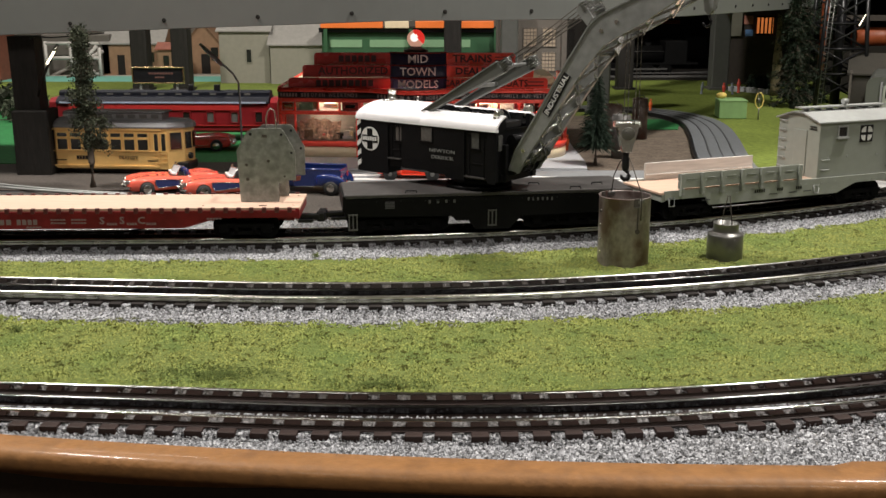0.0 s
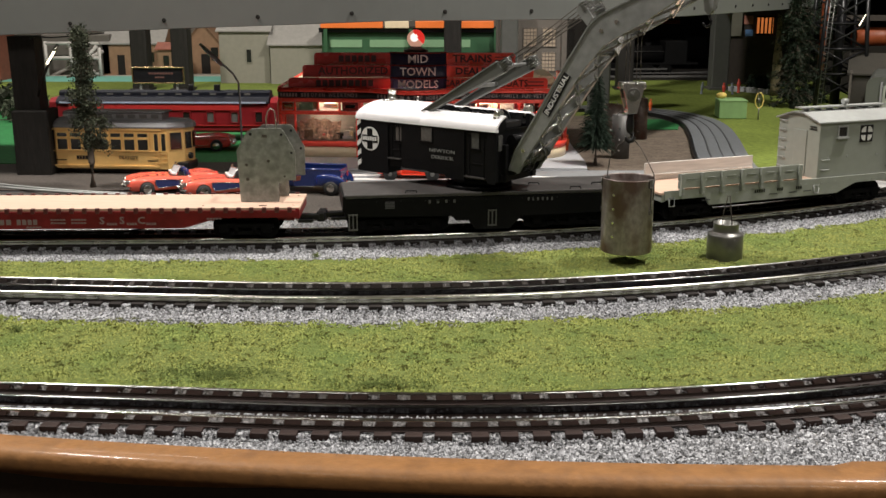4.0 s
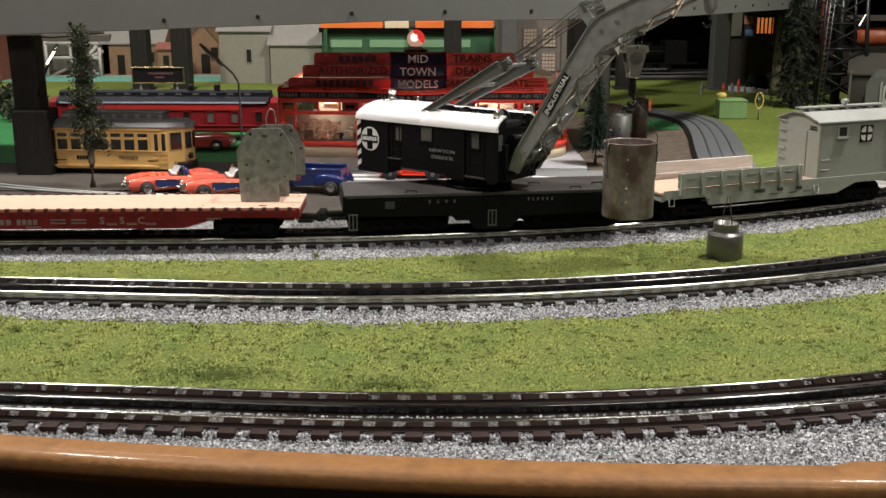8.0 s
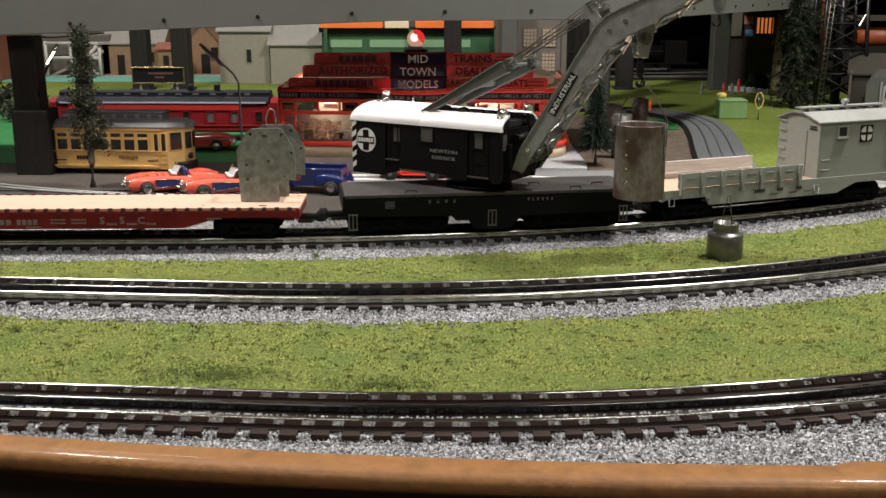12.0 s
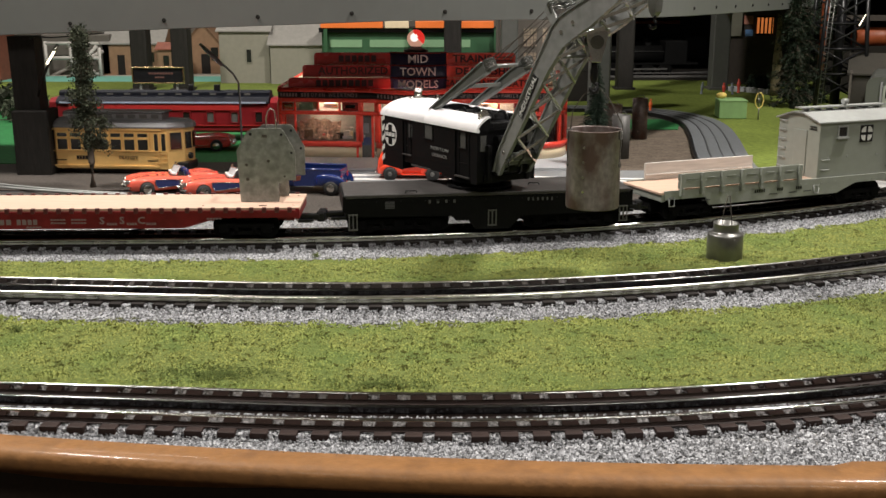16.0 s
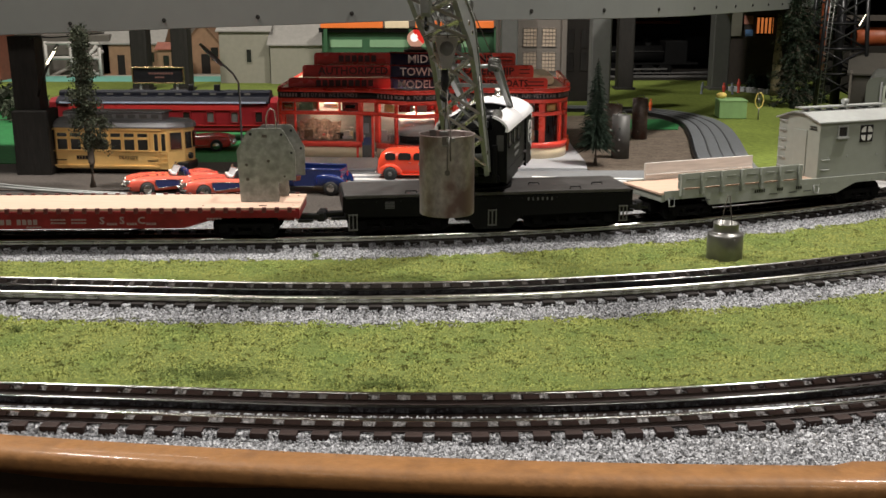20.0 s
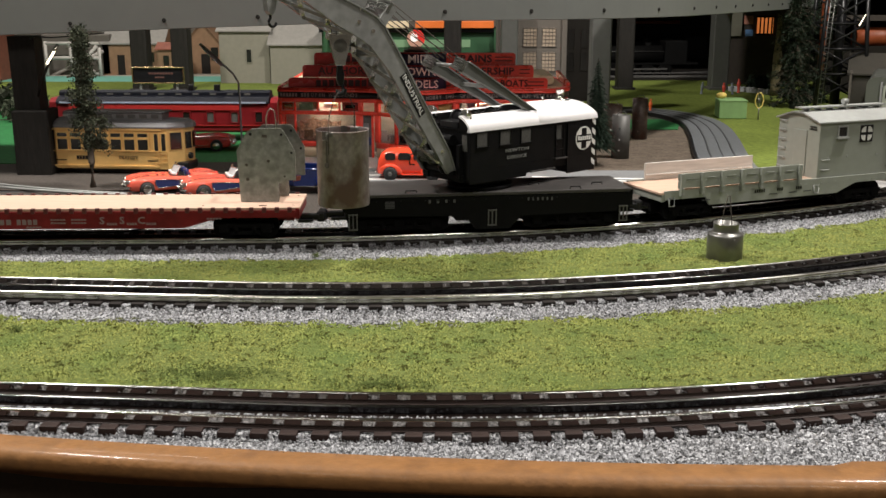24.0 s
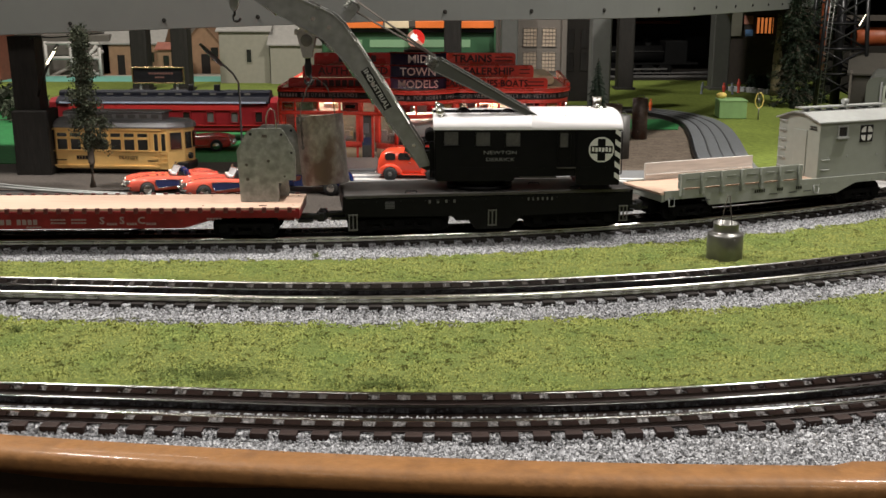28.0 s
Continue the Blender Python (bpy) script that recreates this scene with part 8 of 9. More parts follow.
for k in range(4):
    bm = bm_new()
    box(bm, (0.0065 + k * 0.0085, 0.0055, 0.1300), (0.0028, 0.003, 0.037))
    part("window_bar", bm, DARK_BROWN, kf)
bm = bm_new()
box(bm, (0.018, 0.005, 0.149), (0.042, 0.006, 0.004))
box(bm, (0.018, 0.005, 0.111), (0.042, 0.006, 0.004))
part("window_frame", bm, DARK_BROWN, kf)


def fir(name, label, at, h, r, layers, needle, blades, seed, top=0.02, low=0.13, power=0.8):
    """A model fir: trunk and drooping whorls of ragged needle sprays."""
    t = thing(name, label, "tree", at)
    bm = bm_new()
    tube(bm, [(0, 0, 0), (0.0008, 0, h * 0.3), (-0.0006, 0, h * 0.6), (0, 0, h * 0.98)], [h * 0.020, h * 0.016, h * 0.010, h * 0.003], 8)
    part("trunk", bm, BARK, t)
    rng = np.random.default_rng(seed)
    vs, fs = [], []
    for i in range(layers):
        k = i / (layers - 1)
        z = h * (low + (0.98 - low) * k)
        rad = r * (1 - k) ** power * rng.uniform(0.80, 1.12) + top * r
        n = max(5, int(blades * (1 - 0.75 * k)))
        for j in range(n):
            a = 6.283 * (j + rng.uniform(-0.4, 0.4)) / n
            l = rad * rng.uniform(0.45, 1.18) * (1 + 0.35 * noise.noise((2.2 * math.cos(a), 2.2 * math.sin(a), z * 60 + seed)))
            droop = -l * rng.uniform(0.05, 0.65)
            d = np.array((math.cos(a), math.sin(a), 0))
            s = np.array((-math.sin(a), math.cos(a), 0))
            for q in range(7):
                f0, f1 = q / 7, min(1.0, (q + 1.9) / 7)
                wdt = l * 0.048 * (1.2 - f0) * rng.uniform(0.7, 1.3)
                p0 = d * l * f0 + np.array((0, 0, z + droop * f0 ** 1.5 + rng.uniform(-1, 1) * h * 0.006))
                p1 = d * l * f1 + np.array((0, 0, z + droop * f1 ** 1.5 - h * 0.008 * rng.uniform(0, 1.6)))
                b = len(vs)
                up = np.array((0, 0, h * 0.010 * rng.uniform(0.3, 1)))
                vs += [p0, (p0 + p1) / 2 + s * wdt, p1, (p0 + p1) / 2 - s * wdt, (p0 + p1) / 2 + up]
                fs += [(b, b + 1, b + 4), (b + 1, b + 2, b + 4), (b + 2, b + 3, b + 4), (b + 3, b, b + 4)]
    me = bpy.data.meshes.new("needles")
    me.from_pydata([tuple(v) for v in vs], [], fs)
    me.materials.append(needle)
    ob = new("needles", me)
    ob.parent = t
    return t


fir("small_fir", "small dark green model fir beside the corner shop", pose(0.1815, 1.236, 0.0016), 0.128, 0.0225, 38, NEEDLE, 50, 11, low=0.20)
def ragged_fir(label, at, h, r, count, needle, seed):
    """A tall ragged fir: trunk, drooping limbs and small sprays of needles with gaps between them."""
    t = thing("tall_fir", label, "tree", at)
    bm = bm_new()
    tube(bm, [(0, 0, 0), (0.001, 0, h * 0.35), (-0.001, 0, h * 0.7), (0, 0, h)], [0.0055, 0.0045, 0.0032, 0.001], 8)
    part("trunk", bm, BARK, t)
    rng = np.random.default_rng(seed)
    vs, fs = [], []
    limbs = bm_new()
    for i in range(count):
        z = h * rng.uniform(0.02, 0.99)
        a = rng.uniform(0, 6.283)
        l = r * (1 - 0.35 * z / h) * rng.uniform(0.45, 1.15) * (1 + 0.45 * noise.noise((1.8 * math.cos(a), 1.8 * math.sin(a), z * 45 + seed)))
        d = np.array((math.cos(a), math.sin(a), 0))
        drop = l * rng.uniform(0.1, 0.6)
        tube(limbs, [(0, 0, z), tuple(d * l * 0.55 + (0, 0, z - drop * 0.2)), tuple(d * l * 0.92 + (0, 0, z - drop * 0.8))], [0.0008, 0.0006, 0.0003], 4)
        for k in range(46):
            f = rng.uniform(0.15, 1.05)
            p = d * l * f + (0, 0, z - drop * f * f) + rng.normal(0, 1, 3) * (0.0026, 0.0026, 0.0020)
            u = d * rng.uniform(0.4, 1.0) + rng.normal(0, 0.6, 3) + (0, 0, -0.4)
            v = rng.normal(0, 1, 3)
            u, v = u / np.linalg.norm(u) * rng.uniform(0.0018, 0.0036), v / np.linalg.norm(v) * rng.uniform(0.0006, 0.0012)
            b = len(vs)
            vs += [p - u, p + v, p + u, p - v]
            fs.append((b, b + 1, b + 2, b + 3))
    part("branchwork", limbs, BARK, t)
    me = bpy.data.meshes.new("needles")
    me.from_pydata([tuple(v) for v in vs], [], fs)
    me.materials.append(needle)
    ob = new("needles", me)
    ob.parent = t
    return t


ragged_fir("tall ragged dark green model fir behind the caboose", pose(0.6250, 1.88, 0.0), 0.300, 0.040, 430, NEEDLE_BLUE, 12)
ragged_fir("tall dark model fir behind the first", pose(0.735, 2.06, 0.0), 0.300, 0.030, 200, NEEDLE, 13)

# thin leafy tree at the roadside
tr = thing("slender_tree", "slender olive-leaved model tree in the dark lot", "tree", pose(-0.3710, 1.092, 0.0))
bm = bm_new()
tube(bm, [(0, 0, 0), (0.0006, 0, 0.030), (-0.0010, 0, 0.075), (-0.0030, 0, 0.115), (-0.0035, 0, 0.165)], [0.0040, 0.0034, 0.0032, 0.0024, 0.0008], 10)
part("trunk", bm, BARK, tr)
rng = np.random.default_rng(21)
vs, fs = [], []
clumps = []
for i in range(230):
    k = rng.uniform(0, 1) ** 1.15
    z = 0.045 + 0.122 * k
    w = 0.0225 * (1 - 0.62 * k) * (0.75 + 0.35 * math.sin(z * 210))
    a = rng.uniform(0, 6.283)
    rr = w * rng.uniform(0.25, 1.0)
    clumps.append((rr * math.cos(a) - 0.0035 * k + (0.004 if k < 0.25 else 0), rr * math.sin(a), z))
for cx_, cy_, cz_ in clumps:
    for j in range(48):
        p = np.array((cx_, cy_, cz_)) + rng.normal(0, 1, 3) * (0.0026, 0.0026, 0.0030)
        u, v = rng.normal(0, 1, 3), rng.normal(0, 1, 3)
        u, v = u / np.linalg.norm(u) * 0.0013, v / np.linalg.norm(v) * 0.0011
        b = len(vs)
        vs += [p - u, p + v, p + u, p - v]
        fs.append((b, b + 1, b + 2, b + 3))
me = bpy.data.meshes.new("leaves")
me.from_pydata([tuple(v) for v in vs], [], fs)
me.materials.append(LEAF)
ob = new("leaves", me)
ob.parent = tr
for i in range(0, 150, 6):
    c = clumps[i]
    bm = bm_new()
    tube(bm, [(-0.0025 * (c[2] - 0.03) / 0.13, 0, max(0.03, c[2] - 0.010)), c], [0.0008, 0.0004], 5)
    part("limb", bm, BARK, tr)

# bushes at the far left and along the yard
def bush(x, y, z, r, label, seed, material=LEAF, n=700):
    rng = np.random.default_rng(seed)
    vs, fs = [], []
    for j in range(n):
        d = rng.normal(0, 1, 3)
        d /= np.linalg.norm(d)
        d[2] = abs(d[2])
        p = d * r * rng.uniform(0.55, 1.05) * (1 + 0.3 * noise.noise(tuple(d * 2.3 + seed))) + (0, 0, 0)
        u, v = rng.normal(0, 1, 3), rng.normal(0, 1, 3)
        u, v = u / np.linalg.norm(u) * r * 0.13, v / np.linalg.norm(v) * r * 0.10
        b = len(vs)
        vs += [p - u, p + v, p + u, p - v]
        fs.append((b, b + 1, b + 2, b + 3))
    t = thing("bush", label, "bush", pose(x, y, z))
    me = bpy.data.meshes.new("leaves")
    me.from_pydata([tuple(v) for v in vs], [], fs)
    me.materials.append(material)
    ob = new("leaves", me)
    ob.parent = t
    bm = bm_new()
    cyl(bm, (0, 0, 0), (0, 0, r * 0.6), r * 0.1, r * 0.06, 8)
    part("stem", bm, BARK, t)


bush(-0.665, 1.70, 0.0, 0.045, "olive model bush on the felt lawn", 31)
bush(-0.735, 1.80, 0.0, 0.050, "olive model bush on the felt lawn", 32)
bush(0.66, 2.20, 0.0, 0.032, "dark model bush by the depot", 33, NEEDLE)
bush(0.69, 1.98, 0.0, 0.030, "dark model bush beside the tall fir", 34, NEEDLE)

# thin black cable drooping under the deck's edge
bm = bm_new()
tube(bm, [(-0.4520, 1.165, 0.1535), (-0.4434, 1.160, 0.1562), (-0.4269, 1.160, 0.1549), (-0.3960, 1.160, 0.1572), (-0.3682, 1.160, 0.1600)], 0.0007, 6)
solid("cable", bm, SATIN_BLACK, "thin black cable drooping under the deck's edge", "cable")
# brass-framed name board on legs, street lamp
sg = thing("name_board", "black name board in a brass frame on two legs", "sign", pose(-0.4310, 1.60, 0.0))
bm = bm_new()
box(bm, (0, 0, 0.0800), (0.076, 0.003, 0.022))
part("board", bm, SATIN_BLACK, sg)
for c, s in (((0, -0.001, 0.0915), (0.079, 0.005, 0.0022)), ((0, -0.001, 0.0685), (0.079, 0.005, 0.0022)), ((-0.0385, -0.001, 0.0800), (0.0022, 0.005, 0.0208)), ((0.0385, -0.001, 0.0800), (0.0022, 0.005, 0.0208))):
    bm = bm_new()
    box(bm, c, s, bev=0.0006)
    part("frame_bar", bm, BRASS, sg, "polished brass frame")
bars(9, 0.0030, 0.0028, 0.0012, DIM_RED, sg, pose(0.004, -0.0017, 0.0830), "board_writing")
bars(4, 0.0028, 0.0026, 0.0010, DIM_RED, sg, pose(0.002, -0.0017, 0.0770), "board_writing")
for x in (-0.028, 0.028):
    bm = bm_new()
    cyl(bm, (x, 0.001, 0), (x, 0.001, 0.066), 0.0022, n=10)
    part("leg", bm, POST_GREY, sg)

lp = thing("street_lamp", "tall grey model street lamp with a curved arm", "street lamp", pose(-0.2420, 1.252, 0.001))
bm = bm_new()
tube(bm, [(0, 0, 0), (0, 0, 0.082), (-0.0010, 0, 0.098), (-0.0065, 0, 0.108), (-0.0150, 0, 0.116), (-0.0230, 0, 0.123)], [0.0014, 0.0013, 0.0012, 0.0012, 0.0012, 0.0012], 10)
part("pole", bm, SLATE, lp)
bm = bm_new()
tube(bm, [(-0.0190, 0, 0.118), (-0.0270, 0, 0.1260), (-0.0440, 0, 0.1430)], [0.0020, 0.0030, 0.0016], 10)
hd = part("lamp_head", bm, SLATE, lp, "long dark lamp head")
bm = bm_new()
tube(bm, [(-0.0250, -0.0022, 0.1215), (-0.0350, -0.0018, 0.1315), (-0.0420, -0.0012, 0.1390)], [0.0008, 0.0010, 0.0007], 8)
part("lamp_lens", bm, CHROME, hd, "bright lamp lens")
bm = bm_new()
cyl(bm, (0, 0, 0), (0, 0, 0.004), 0.0055, 0.004, 12)
part("foot", bm, POST_GREY, lp)

RUST_DARK = mat("dark_rusty_tin", (0.090, 0.066, 0.056), 0.5, 0.3, vary=0.4, grain=20, blotch=20, bump=0.15, stain=((0.085, 0.040, 0.028), 60, 0.45, 0.62))
# open cans on the brown lot
for x, y, r, h, m, lab in ((0.2210, 1.296, 0.0112, 0.054, TUBE, "bright open tin tube standing on brown soil"), (0.2764, 1.470, 0.0108, 0.057, RUST_DARK, "taller rusty tin tube behind the bright one"), (0.2240, 1.380, 0.0120, 0.058, RUST_DARK, "rusty tin tube behind the others")):
    t = thing("tin_tube", lab, "tin tube", pose(x, y, 0.0016), group="tin tubes on the brown lot")
    bm = bm_new()
    lathe(bm, [(r, 0), (r, h), (r - 0.0008, h), (r - 0.0008, 0.002), (0.001, 0.002)], 32)
    part("tube", bm, m, t)
    bm = bm_new()
    for k in range(3):
        a = radians(252)
        cyl(bm, (math.cos(a) * (r - 0.0003), math.sin(a) * (r - 0.0003), h * (0.2 + 0.25 * k)), (math.cos(a) * (r + 0.0005), math.sin(a) * (r + 0.0005), h * (0.2 + 0.25 * k)), 0.0009, n=8)
    part("rivet", bm, CHROME, t)
    bm = bm_new()
    tube(bm, [(-0.006, 0, h - 0.002), (-0.002, 0, h + 0.004), (0.004, 0, h + 0.004), (0.008, 0, h - 0.003)], 0.0005, 6)
    part("wire", bm, TIN, t)


def figurine(x, y, material, h, label, lean=0.0):
    """A tiny painted figurine: one plain shape."""
    bm = bm_new()
    lathe(bm, [(0.16, 0.0), (0.20, 0.02), (0.13, 0.06), (0.14, 0.40), (0.19, 0.50), (0.20, 0.72), (0.10, 0.80), (0.09, 0.83), (0.12, 0.88), (0.12, 0.95), (0.05, 1.0)], 10)
    bmesh.ops.scale(bm, vec=(h * 0.56, h * 0.42, h * 0.78), verts=bm.verts)
    solid("figurine", bm, material, label, "figurine", group="lawn figurines", at=pose(x, y, 0.001, 0, lean, 0))


figurine(0.523, 2.13, FIG[1], 0.031, "tiny grey painted figurine on the lawn", 4)
figurine(0.560, 2.10, FIG[0], 0.033, "tiny red painted figurine on the lawn")
figurine(0.583, 2.12, FIG[1], 0.031, "tiny grey-blue painted figurine on the lawn", -5)
figurine(0.606, 2.16, FIG[0], 0.036, "tiny dark red painted figurine on the lawn")
figurine(0.660, 2.02, FIG[3], 0.034, "tiny olive painted figurine beside a ring", 6)
figurine(0.675, 2.08, FIG[2], 0.030, "tiny tan painted figurine on the lawn")
figurine(0.160, 1.345, FIG[4], 0.030, "small orange painted figurine by the shop wall")
figurine(0.356, 1.800, FIG[4], 0.030, "small orange painted figurine on the lawn")
bm = bm_new()
bmesh.ops.create_uvsphere(bm, u_segments=12, v_segments=8, radius=0.0075, matrix=Matrix.Diagonal((1.2, 0.8, 0.7, 1)))
solid("straw_bundle", bm, FIG[2], "small yellow bundle on top of the green box", "bundle", at=pose(0.462, 1.745, 0.0357))
gb = thing("green_box", "plain mint-green card box on the lawn", "box", pose(0.4760, 1.735, 0.001, 0, 0, -6))
bm = bm_new()
box(bm, (0, 0, 0.0140), (0.044, 0.050, 0.028), bev=0.0012)
part("carton", bm, GREEN_BOX, gb)
bm = bm_new()
box(bm, (0, 0, 0.0288), (0.0455, 0.0515, 0.0022), bev=0.0008)
part("lid", bm, GREEN_BOX, gb)
rg = thing("ring_target", "small pale oval ring on a thin stem, on the lawn", "ring", pose(0.512, 1.70, 0.001))
bm = bm_new()
tube(bm, [(0.0065 * math.cos(radians(a)), 0, 0.031 + 0.0125 * math.sin(radians(a))) for a in range(0, 361, 20)], 0.0009, 6)
part("ring", bm, FIG[2], rg)
for k in range(4):
    a = radians(22 + 45 * k)
    bm = bm_new()
    tube(bm, [(-0.006 * math.cos(a), 0, 0.031 - 0.0115 * math.sin(a)), (0.006 * math.cos(a), 0, 0.031 + 0.0115 * math.sin(a))], 0.0004, 5)
    part("spoke", bm, TIN, rg)
bm = bm_new()
cyl(bm, (0, 0, 0), (0, 0, 0.019), 0.0010, n=8)
part("stem", bm, TIN, rg)

# white ladder mast and black lattice tower
ms = thing("ladder_mast", "thin white ladder mast beside the tall fir", "mast", pose(0.6440, 1.80, 0.0, 0, 3.0, 0))
for x in (-0.0035, 0.0035):
    bm = bm_new()
    cyl(bm, (x, 0, 0), (x, 0, 0.23), 0.0006, n=8)
    part("rail", bm, TIN, ms)
for k in range(26):
    bm = bm_new()
    cyl(bm, (-0.0035, 0, 0.008 + k * 0.0085), (0.0035, 0, 0.008 + k * 0.0085), 0.0004, n=6)
    part("rung", bm, TIN, ms)
tw = thing("lattice_tower", "black lattice steel tower with crossed braces", "tower", pose(0.7240, 1.95, 0.0))
for sx in (-1, 1):
    for sy in (-1, 1):
        bm = bm_new()
        tube(bm, [(sx * 0.046, sy * 0.035, 0), (sx * 0.034, sy * 0.026, 0.24)], 0.0040, 4)
        part("leg", bm, SATIN_BLACK, tw)
for k in range(5):
    z0, z1 = 0.012 + k * 0.045, 0.057 + k * 0.045
    w0, w1 = 0.046 - 0.05 * z0, 0.046 - 0.05 * z1
    for sy in (-1, 1):
        for a in (-1, 1):
            bm = bm_new()
            tube(bm, [(-a * w0, sy * w0 * 0.75, z0), (a * w1, sy * w1 * 0.75, z1)], 0.0018, 4)
            part("brace", bm, SATIN_BLACK, tw)
        bm = bm_new()
        tube(bm, [(-w1, sy * w1 * 0.75, z1), (w1, sy * w1 * 0.75, z1)], 0.0024, 4)
        part("girt", bm, SATIN_BLACK, tw)
bm = bm_new()
cyl(bm, (0.002, 0, 0), (0.002, 0, 0.24), 0.0085, n=16)
part("riser_pipe", bm, SATIN_BLACK, tw)
bm = bm_new()
cyl(bm, (-0.014, 0.04, 0.05), (-0.014, 0.04, 0.20), 0.0065, n=14)
part("orange_pipe", bm, DULL_ORANGE, tw, "orange pipe behind the braces")
bm = bm_new()
tube(bm, [(0.018, -0.045, 0.144), (0.028, -0.045, 0.163)], [0.0009, 0.0005], 8)
part("lamp_tube", bm, LAMP_GLOW, tw, "small lit slanting lamp tube")
og = thing("orange_tank_wagon", "orange tank wagon on the far shelf behind the tower", "wagon", pose(0.860, 2.20, 0.0))
bm = bm_new()
cyl(bm, (-0.012, 0, 0.112), (0.12, 0, 0.112), 0.019, n=24)
part("tank", bm, DULL_ORANGE, og)
bm = bm_new()
box(bm, (0.02, 0, 0.047), (0.20, 0.05, 0.094))
part("stand", bm, DARK_BROWN, og)
bm = bm_new()
box(bm, (0.02, 0.0, 0.150), (0.24, 0.06, 0.010))
part("gantry", bm, DEPOT, og)
sh = house("brown_shed", "dark brown toy shed with a pale eaves board", pose(0.7980, 1.86, 0.0, 0, 0, -22), 0.150, 0.10, 0.062, 0.030, OLIVE_BROWN, OLIVE_BROWN, [(0.02, 0.045, 0.02, 0.026, DARKWIN)])
bm = bm_new()
box(bm, (-0.0745, -0.003, 0.033), (0.004, 0.006, 0.066))
part("corner_board", bm, STONE_WALL, sh, "pale corner board")
sv = thing("silver_coach", "silver-grey coach end with a rounded roof, behind the caboose", "coach", pose(0.6990, 1.66, -0.004, 0, 0, -24))
bm = bm_new()
prism(bm, [(-0.030, 0.010)] + [(-0.030 + 0.012 - 0.012 * math.cos(radians(a)), 0.060 + 0.016 * math.sin(radians(a))) for a in range(0, 91, 15)] + [(0.018 + 0.012 * math.sin(radians(a)), 0.060 + 0.016 * math.cos(radians(a))) for a in range(0, 91, 15)] + [(0.030, 0.010)], 0, 0.20, "xz")
part("body", bm, mat("dull_silver_paint", (0.075, 0.080, 0.072), 0.45, 0.2, vary=0.1), sv)
bm = bm_new()
box(bm, (0.004, -0.0006, 0.038), (0.018, 0.0016, 0.050))
part("end_door", bm, SAGE, sv)
bm = bm_new()
box(bm, (0.004, -0.0014, 0.050), (0.010, 0.0012, 0.014))
part("door_window", bm, DARKWIN, sv)
for x in (-0.0075, 0.0155):
    bm = bm_new()
    box(bm, (x, -0.002, 0.040), (0.0030, 0.004, 0.056))
    part("diaphragm", bm, SLATE, sv)
bm = bm_new()
box(bm, (0, 0.1, 0.006), (0.04, 0.18, 0.012))
part("underframe", bm, SATIN_BLACK, sv)

# low stone wall and mossy rock at the back of the lawn
lw = thing("low_wall", "low grey stone wall along the back of the lawn", "wall")
rng = random.Random(77)
for k in range(26):
    u = k / 25
    x, y = 0.598 + 0.092 * u, 2.195 - 0.165 * u * u
    bm = bm_new()
    box(bm, (x, y, 0.0048 + 0.001 * rng.random()), (0.0046 + 0.001 * rng.random(), 0.012, 0.0095 + 0.003 * rng.random()), bev=0.0012)
    part("stone", bm, PAVE, lw)
rk = thing("rock_pillar", "tall tan mossy rock pillar beside the depot", "rock", pose(0.662, 2.10, 0))
bm = bm_new()
pts = [(0.0, 0.010), (0.02, 0.0085), (0.045, 0.0078), (0.07, 0.0090), (0.10, 0.0070), (0.13, 0.0062), (0.16, 0.0050)]
lathe(bm, [(r, z) for z, r in pts], 14)
for v in bm.verts:
    v.co.x += 0.003 * noise.noise((v.co.x * 90, v.co.y * 90, v.co.z * 70))
    v.co.y += 0.003 * noise.noise((v.co.x * 90 + 9, v.co.y * 90, v.co.z * 70))
part("rock", bm, mat("mossy_tan_rock", (0.16, 0.135, 0.07), 0.9, vary=0.4, grain=14, blotch=10, bump=0.4), rk)


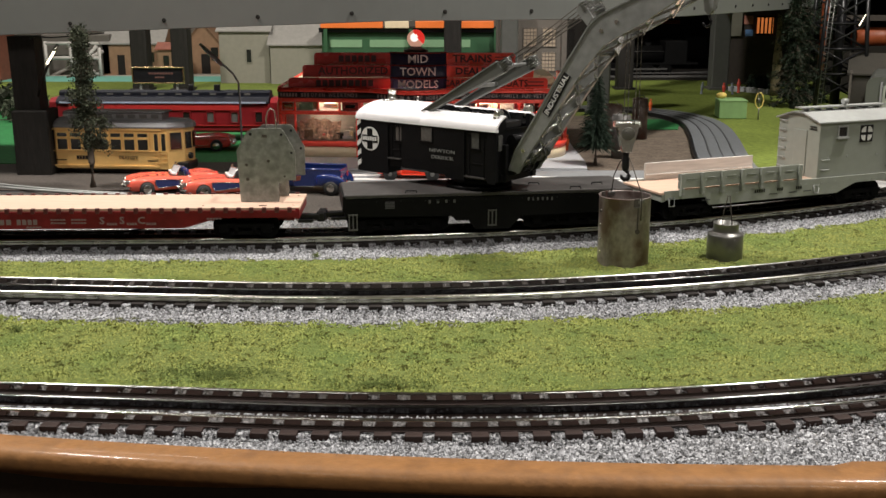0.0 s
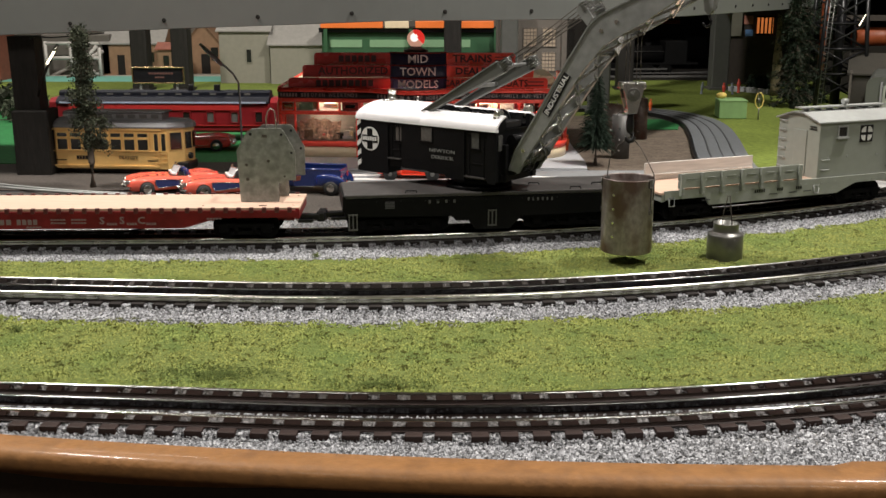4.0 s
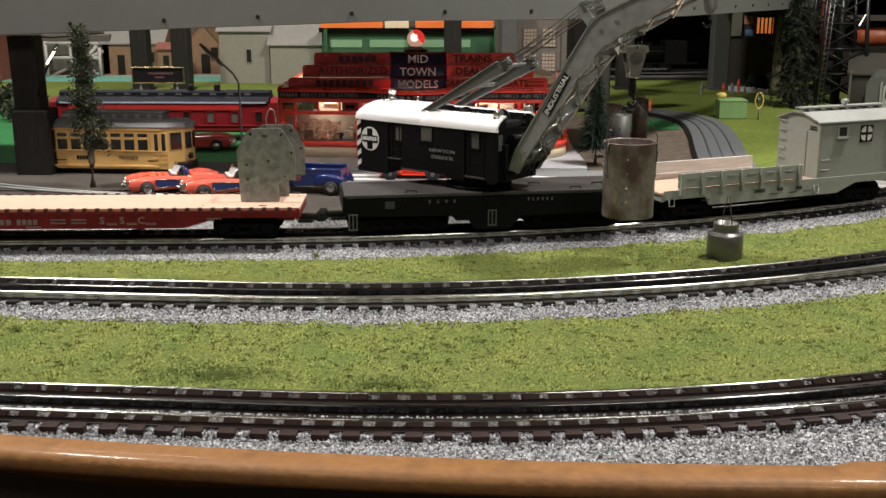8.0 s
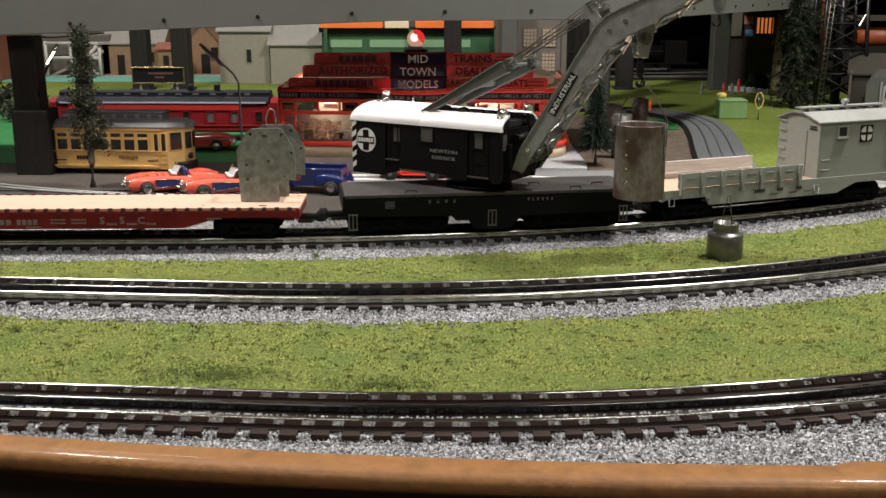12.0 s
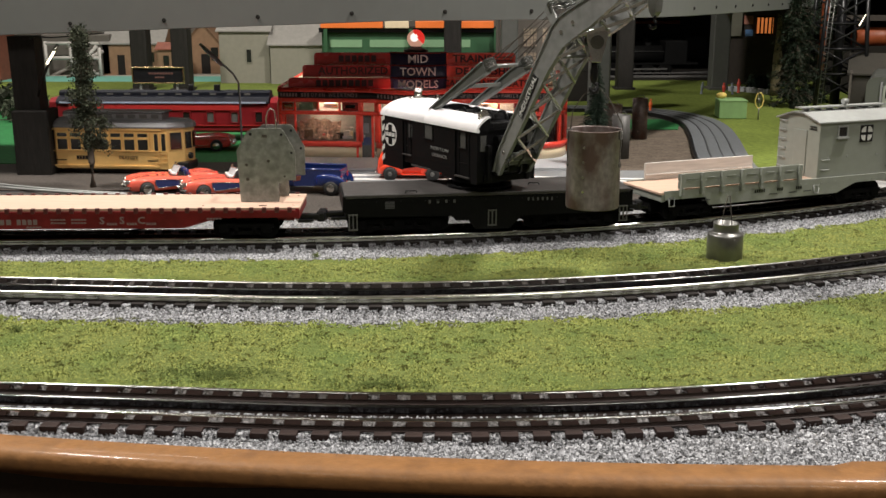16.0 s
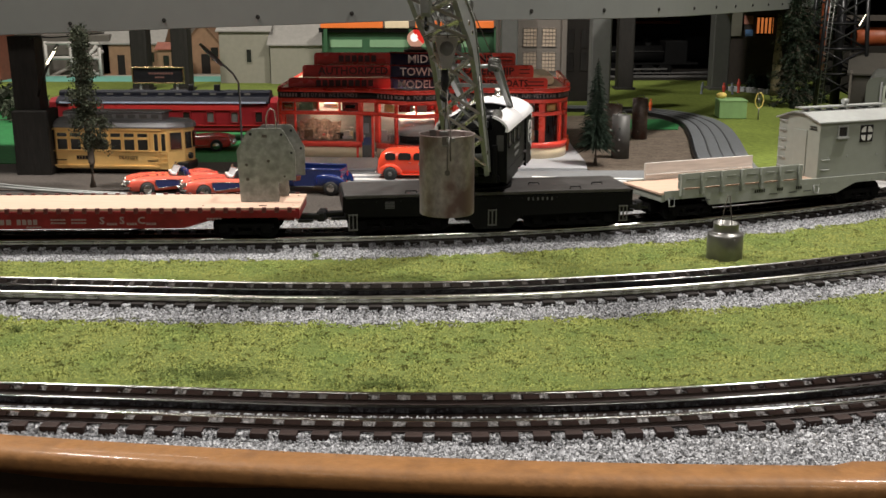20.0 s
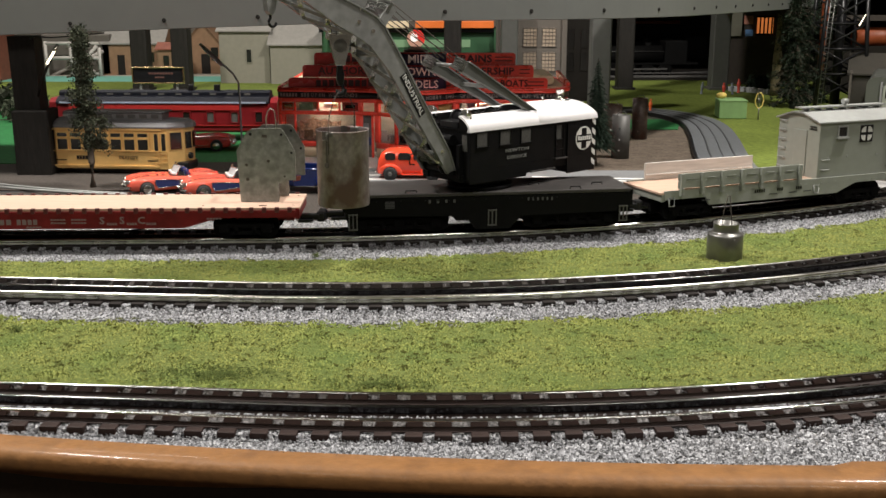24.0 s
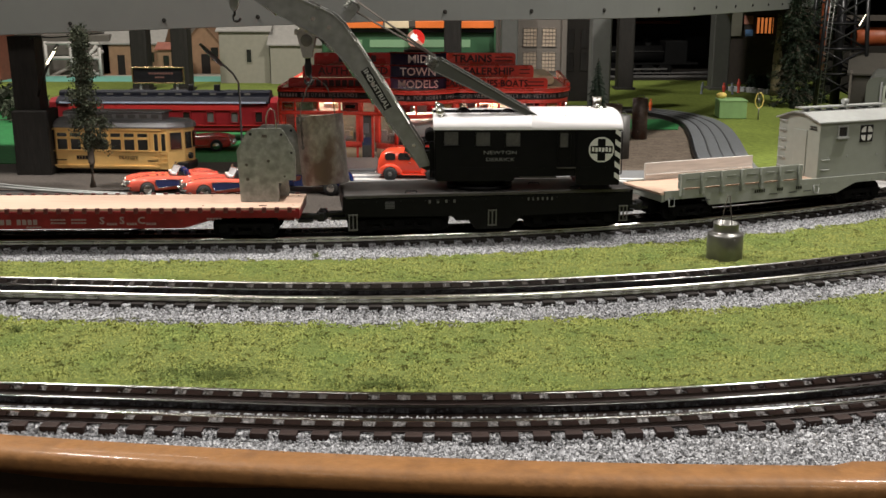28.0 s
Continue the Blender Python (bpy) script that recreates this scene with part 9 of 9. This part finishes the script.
# ---- what moves ----
def motions():
    yaw = [(0.0, -38.9), (11.4, -38.9), (11.7, -37.6), (12.0, -34.1), (12.5, -27.6), (13.0, -25.5), (13.5, -27.8), (14.0, -33.0), (14.5, -39.5), (15.0, -47.6), (16.0, -57.0), (17.0, -69.0), (18.0, -80.1), (19.0, -91.0), (20.0, -102.0), (20.5, -105.8), (21.0, -108.8), (21.5, -114.2), (22.5, -124.2), (23.5, -134.1), (24.0, -138.8), (25.0, -149.9), (26.0, -160.2), (26.5, -163.8), (27.0, -171.2), (27.5, -176.2), (28.0, -178.8)]
    walk(cab, [(t, pose(0, 0, 0, 0, 0, a - 8.0)) for t, a in yaw])
    lift = [(0.0, 0.1075), (3.0, 0.1265), (6.0, 0.1470), (9.5, 0.1690), (9.9, 0.1700), (11.5, 0.1700), (17.0, 0.1690), (21.5, 0.1685), (23.5, 0.1660), (26.0, 0.1645), (28.0, 0.1635)]
    hang = lift
    lift = [(0.0, 0.1092), (1.0, 0.1159), (2.0, 0.1240), (3.0, 0.1310), (6.0, 0.1520), (9.0, 0.1700), (9.5, 0.1740), (9.9, 0.1770), (11.5, 0.1778), (16.0, 0.1770), (18.0, 0.1738), (21.5, 0.1735), (28.0, 0.1730)]
    turn = [(0.0, 2), (1.0, 8), (1.6, 26), (2.0, 38), (3.0, 10), (4.5, 8), (6.0, 4), (8.0, 12), (9.0, 28), (12.0, 20), (16.0, 8), (18.0, 14), (20.0, 14), (24.0, 12), (27.0, 2), (28.0, 0)]
    when = sorted({v[0] for v in lift} | {v[0] for v in turn} | {v[0] for v in yaw})
    for ob in hoist:
        rows = []
        for t in when:
            z = float(np.interp(t, [v[0] for v in lift], [v[1] for v in lift]))
            w = float(np.interp(t, [v[0] for v in turn], [v[1] for v in turn]))
            a = float(np.interp(t, [v[0] for v in yaw], [v[1] for v in yaw]))
            swing = float(np.interp(t, [0, 1.0, 2.0, 3.0, 6.0], [-0.0030, -0.0028, -0.0040, -0.0010, 0.0]))
            rows.append((t, pose(HB + swing, 0, z, 0, 0, w - a)))
        walk(ob, rows)
    # the falls run over the boom's sheave and back along the boom
    for k, ob in enumerate(ropes):
        rows = []
        for t, z in lift:
            s = z + 0.003 + k * 0.006
            if s < 0.186:
                rows.append((t, pose(HB, 0, s)))
            else:
                d = s - 0.186
                rows.append((t, pose(HB + d * 0.90, 0, 0.188 + d * 0.42, 0, 64, 0)))
        walk(ob, rows)
    # the bucket turns slowly on its hook
    def twirl(t):
        turns = [(0.0, 17), (1.5, 14), (2.5, 15), (3.4, 22), (4.5, 70), (5.5, 88), (6.0, 59), (6.5, 36), (7.0, 22), (7.5, 49), (8.0, 75), (8.5, 92), (9.0, 104), (9.5, 86), (10.0, 61), (11.0, 57), (11.5, 47), (12.0, 48), (13.0, 64), (14.5, 86), (15.0, 78), (16.0, 60), (17.0, 38), (18.0, 18), (19.0, 5), (21.0, -11), (24.0, -35), (28.0, -50)]
        return float(np.interp(t, [v[0] for v in turns], [v[1] for v in turns]))
    drop = [(0.0, 0.1372, -0.4, 0.0), (1.9, 0.1372, -0.4, 0.0), (2.3, 0.138, 0, 0.0015), (3.0, 0.139, 0, 0.0065), (6.0, 0.139, 0, 0.0275), (7.0, 0.139, 0, 0.0340), (9.5, 0.139, 0, 0.0500), (9.9, 0.139, 0, 0.0512), (11.0, 0.139, 0, 0.0512)]
    rows = []
    for t in sorted({v[0] for v in drop} | {1.0, 3.5, 4.5, 5.5, 6.5, 7.5, 8.0, 8.5, 9.0, 10.4}):
        r, w, z = (float(np.interp(t, [v[0] for v in drop], [v[k] for v in drop])) for k in (1, 2, 3))
        a = radians(-38.6 + w)
        rows.append((t, pose(0.0302 + r * math.cos(a), 0.858 + r * math.sin(a), z, 0, 0, twirl(t))))
    swing = [(11.4, -38.4), (11.7, -36.8), (12.0, -31.0), (12.5, -25.2), (13.0, -24.5), (13.5, -28.0), (14.0, -33.0), (14.5, -37.0), (15.0, -45.0), (16.0, -56.0), (17.0, -67.6), (18.0, -79.4), (19.0, -89.2), (20.0, -101.4), (20.5, -105.4), (21.0, -105.8), (21.5, -109.6), (22.5, -122.0), (23.5, -134.4), (24.0, -138.5), (25.0, -149.4), (26.0, -159.6), (26.5, -165.5), (27.0, -170.5), (27.5, -173.8), (28.0, -175.0)]
    for t, a0 in swing:
        z = float(np.interp(t, [v[0] for v in hang], [v[1] for v in hang])) - 0.120 + float(np.interp(t, [14.0, 15.0, 16.0, 17.0, 20.0, 21.0, 24.0, 25.0, 26.0], [0.0015, 0.0020, 0.0040, 0.0044, 0.0042, 0.0042, 0.0044, 0.0025, 0.0012]))
        tilt = float(np.interp(t, [26.0, 27.0, 27.5, 28.0], [0, 0, 4, 9]))
        push = float(np.interp(t, [25.0, 26.0, 27.0, 27.6, 28.0], [0, 0.003, 0.009, 0.012, 0.0125]))
        a = radians(a0)
        rows.append((t, pose(0.0302 + 0.139 * math.cos(a) + push, 0.858 + 0.139 * math.sin(a), z + 0.5 * push * (t > 27), 0, tilt * -0.9, twirl(t))))
    walk(bucket, rows)


motions()
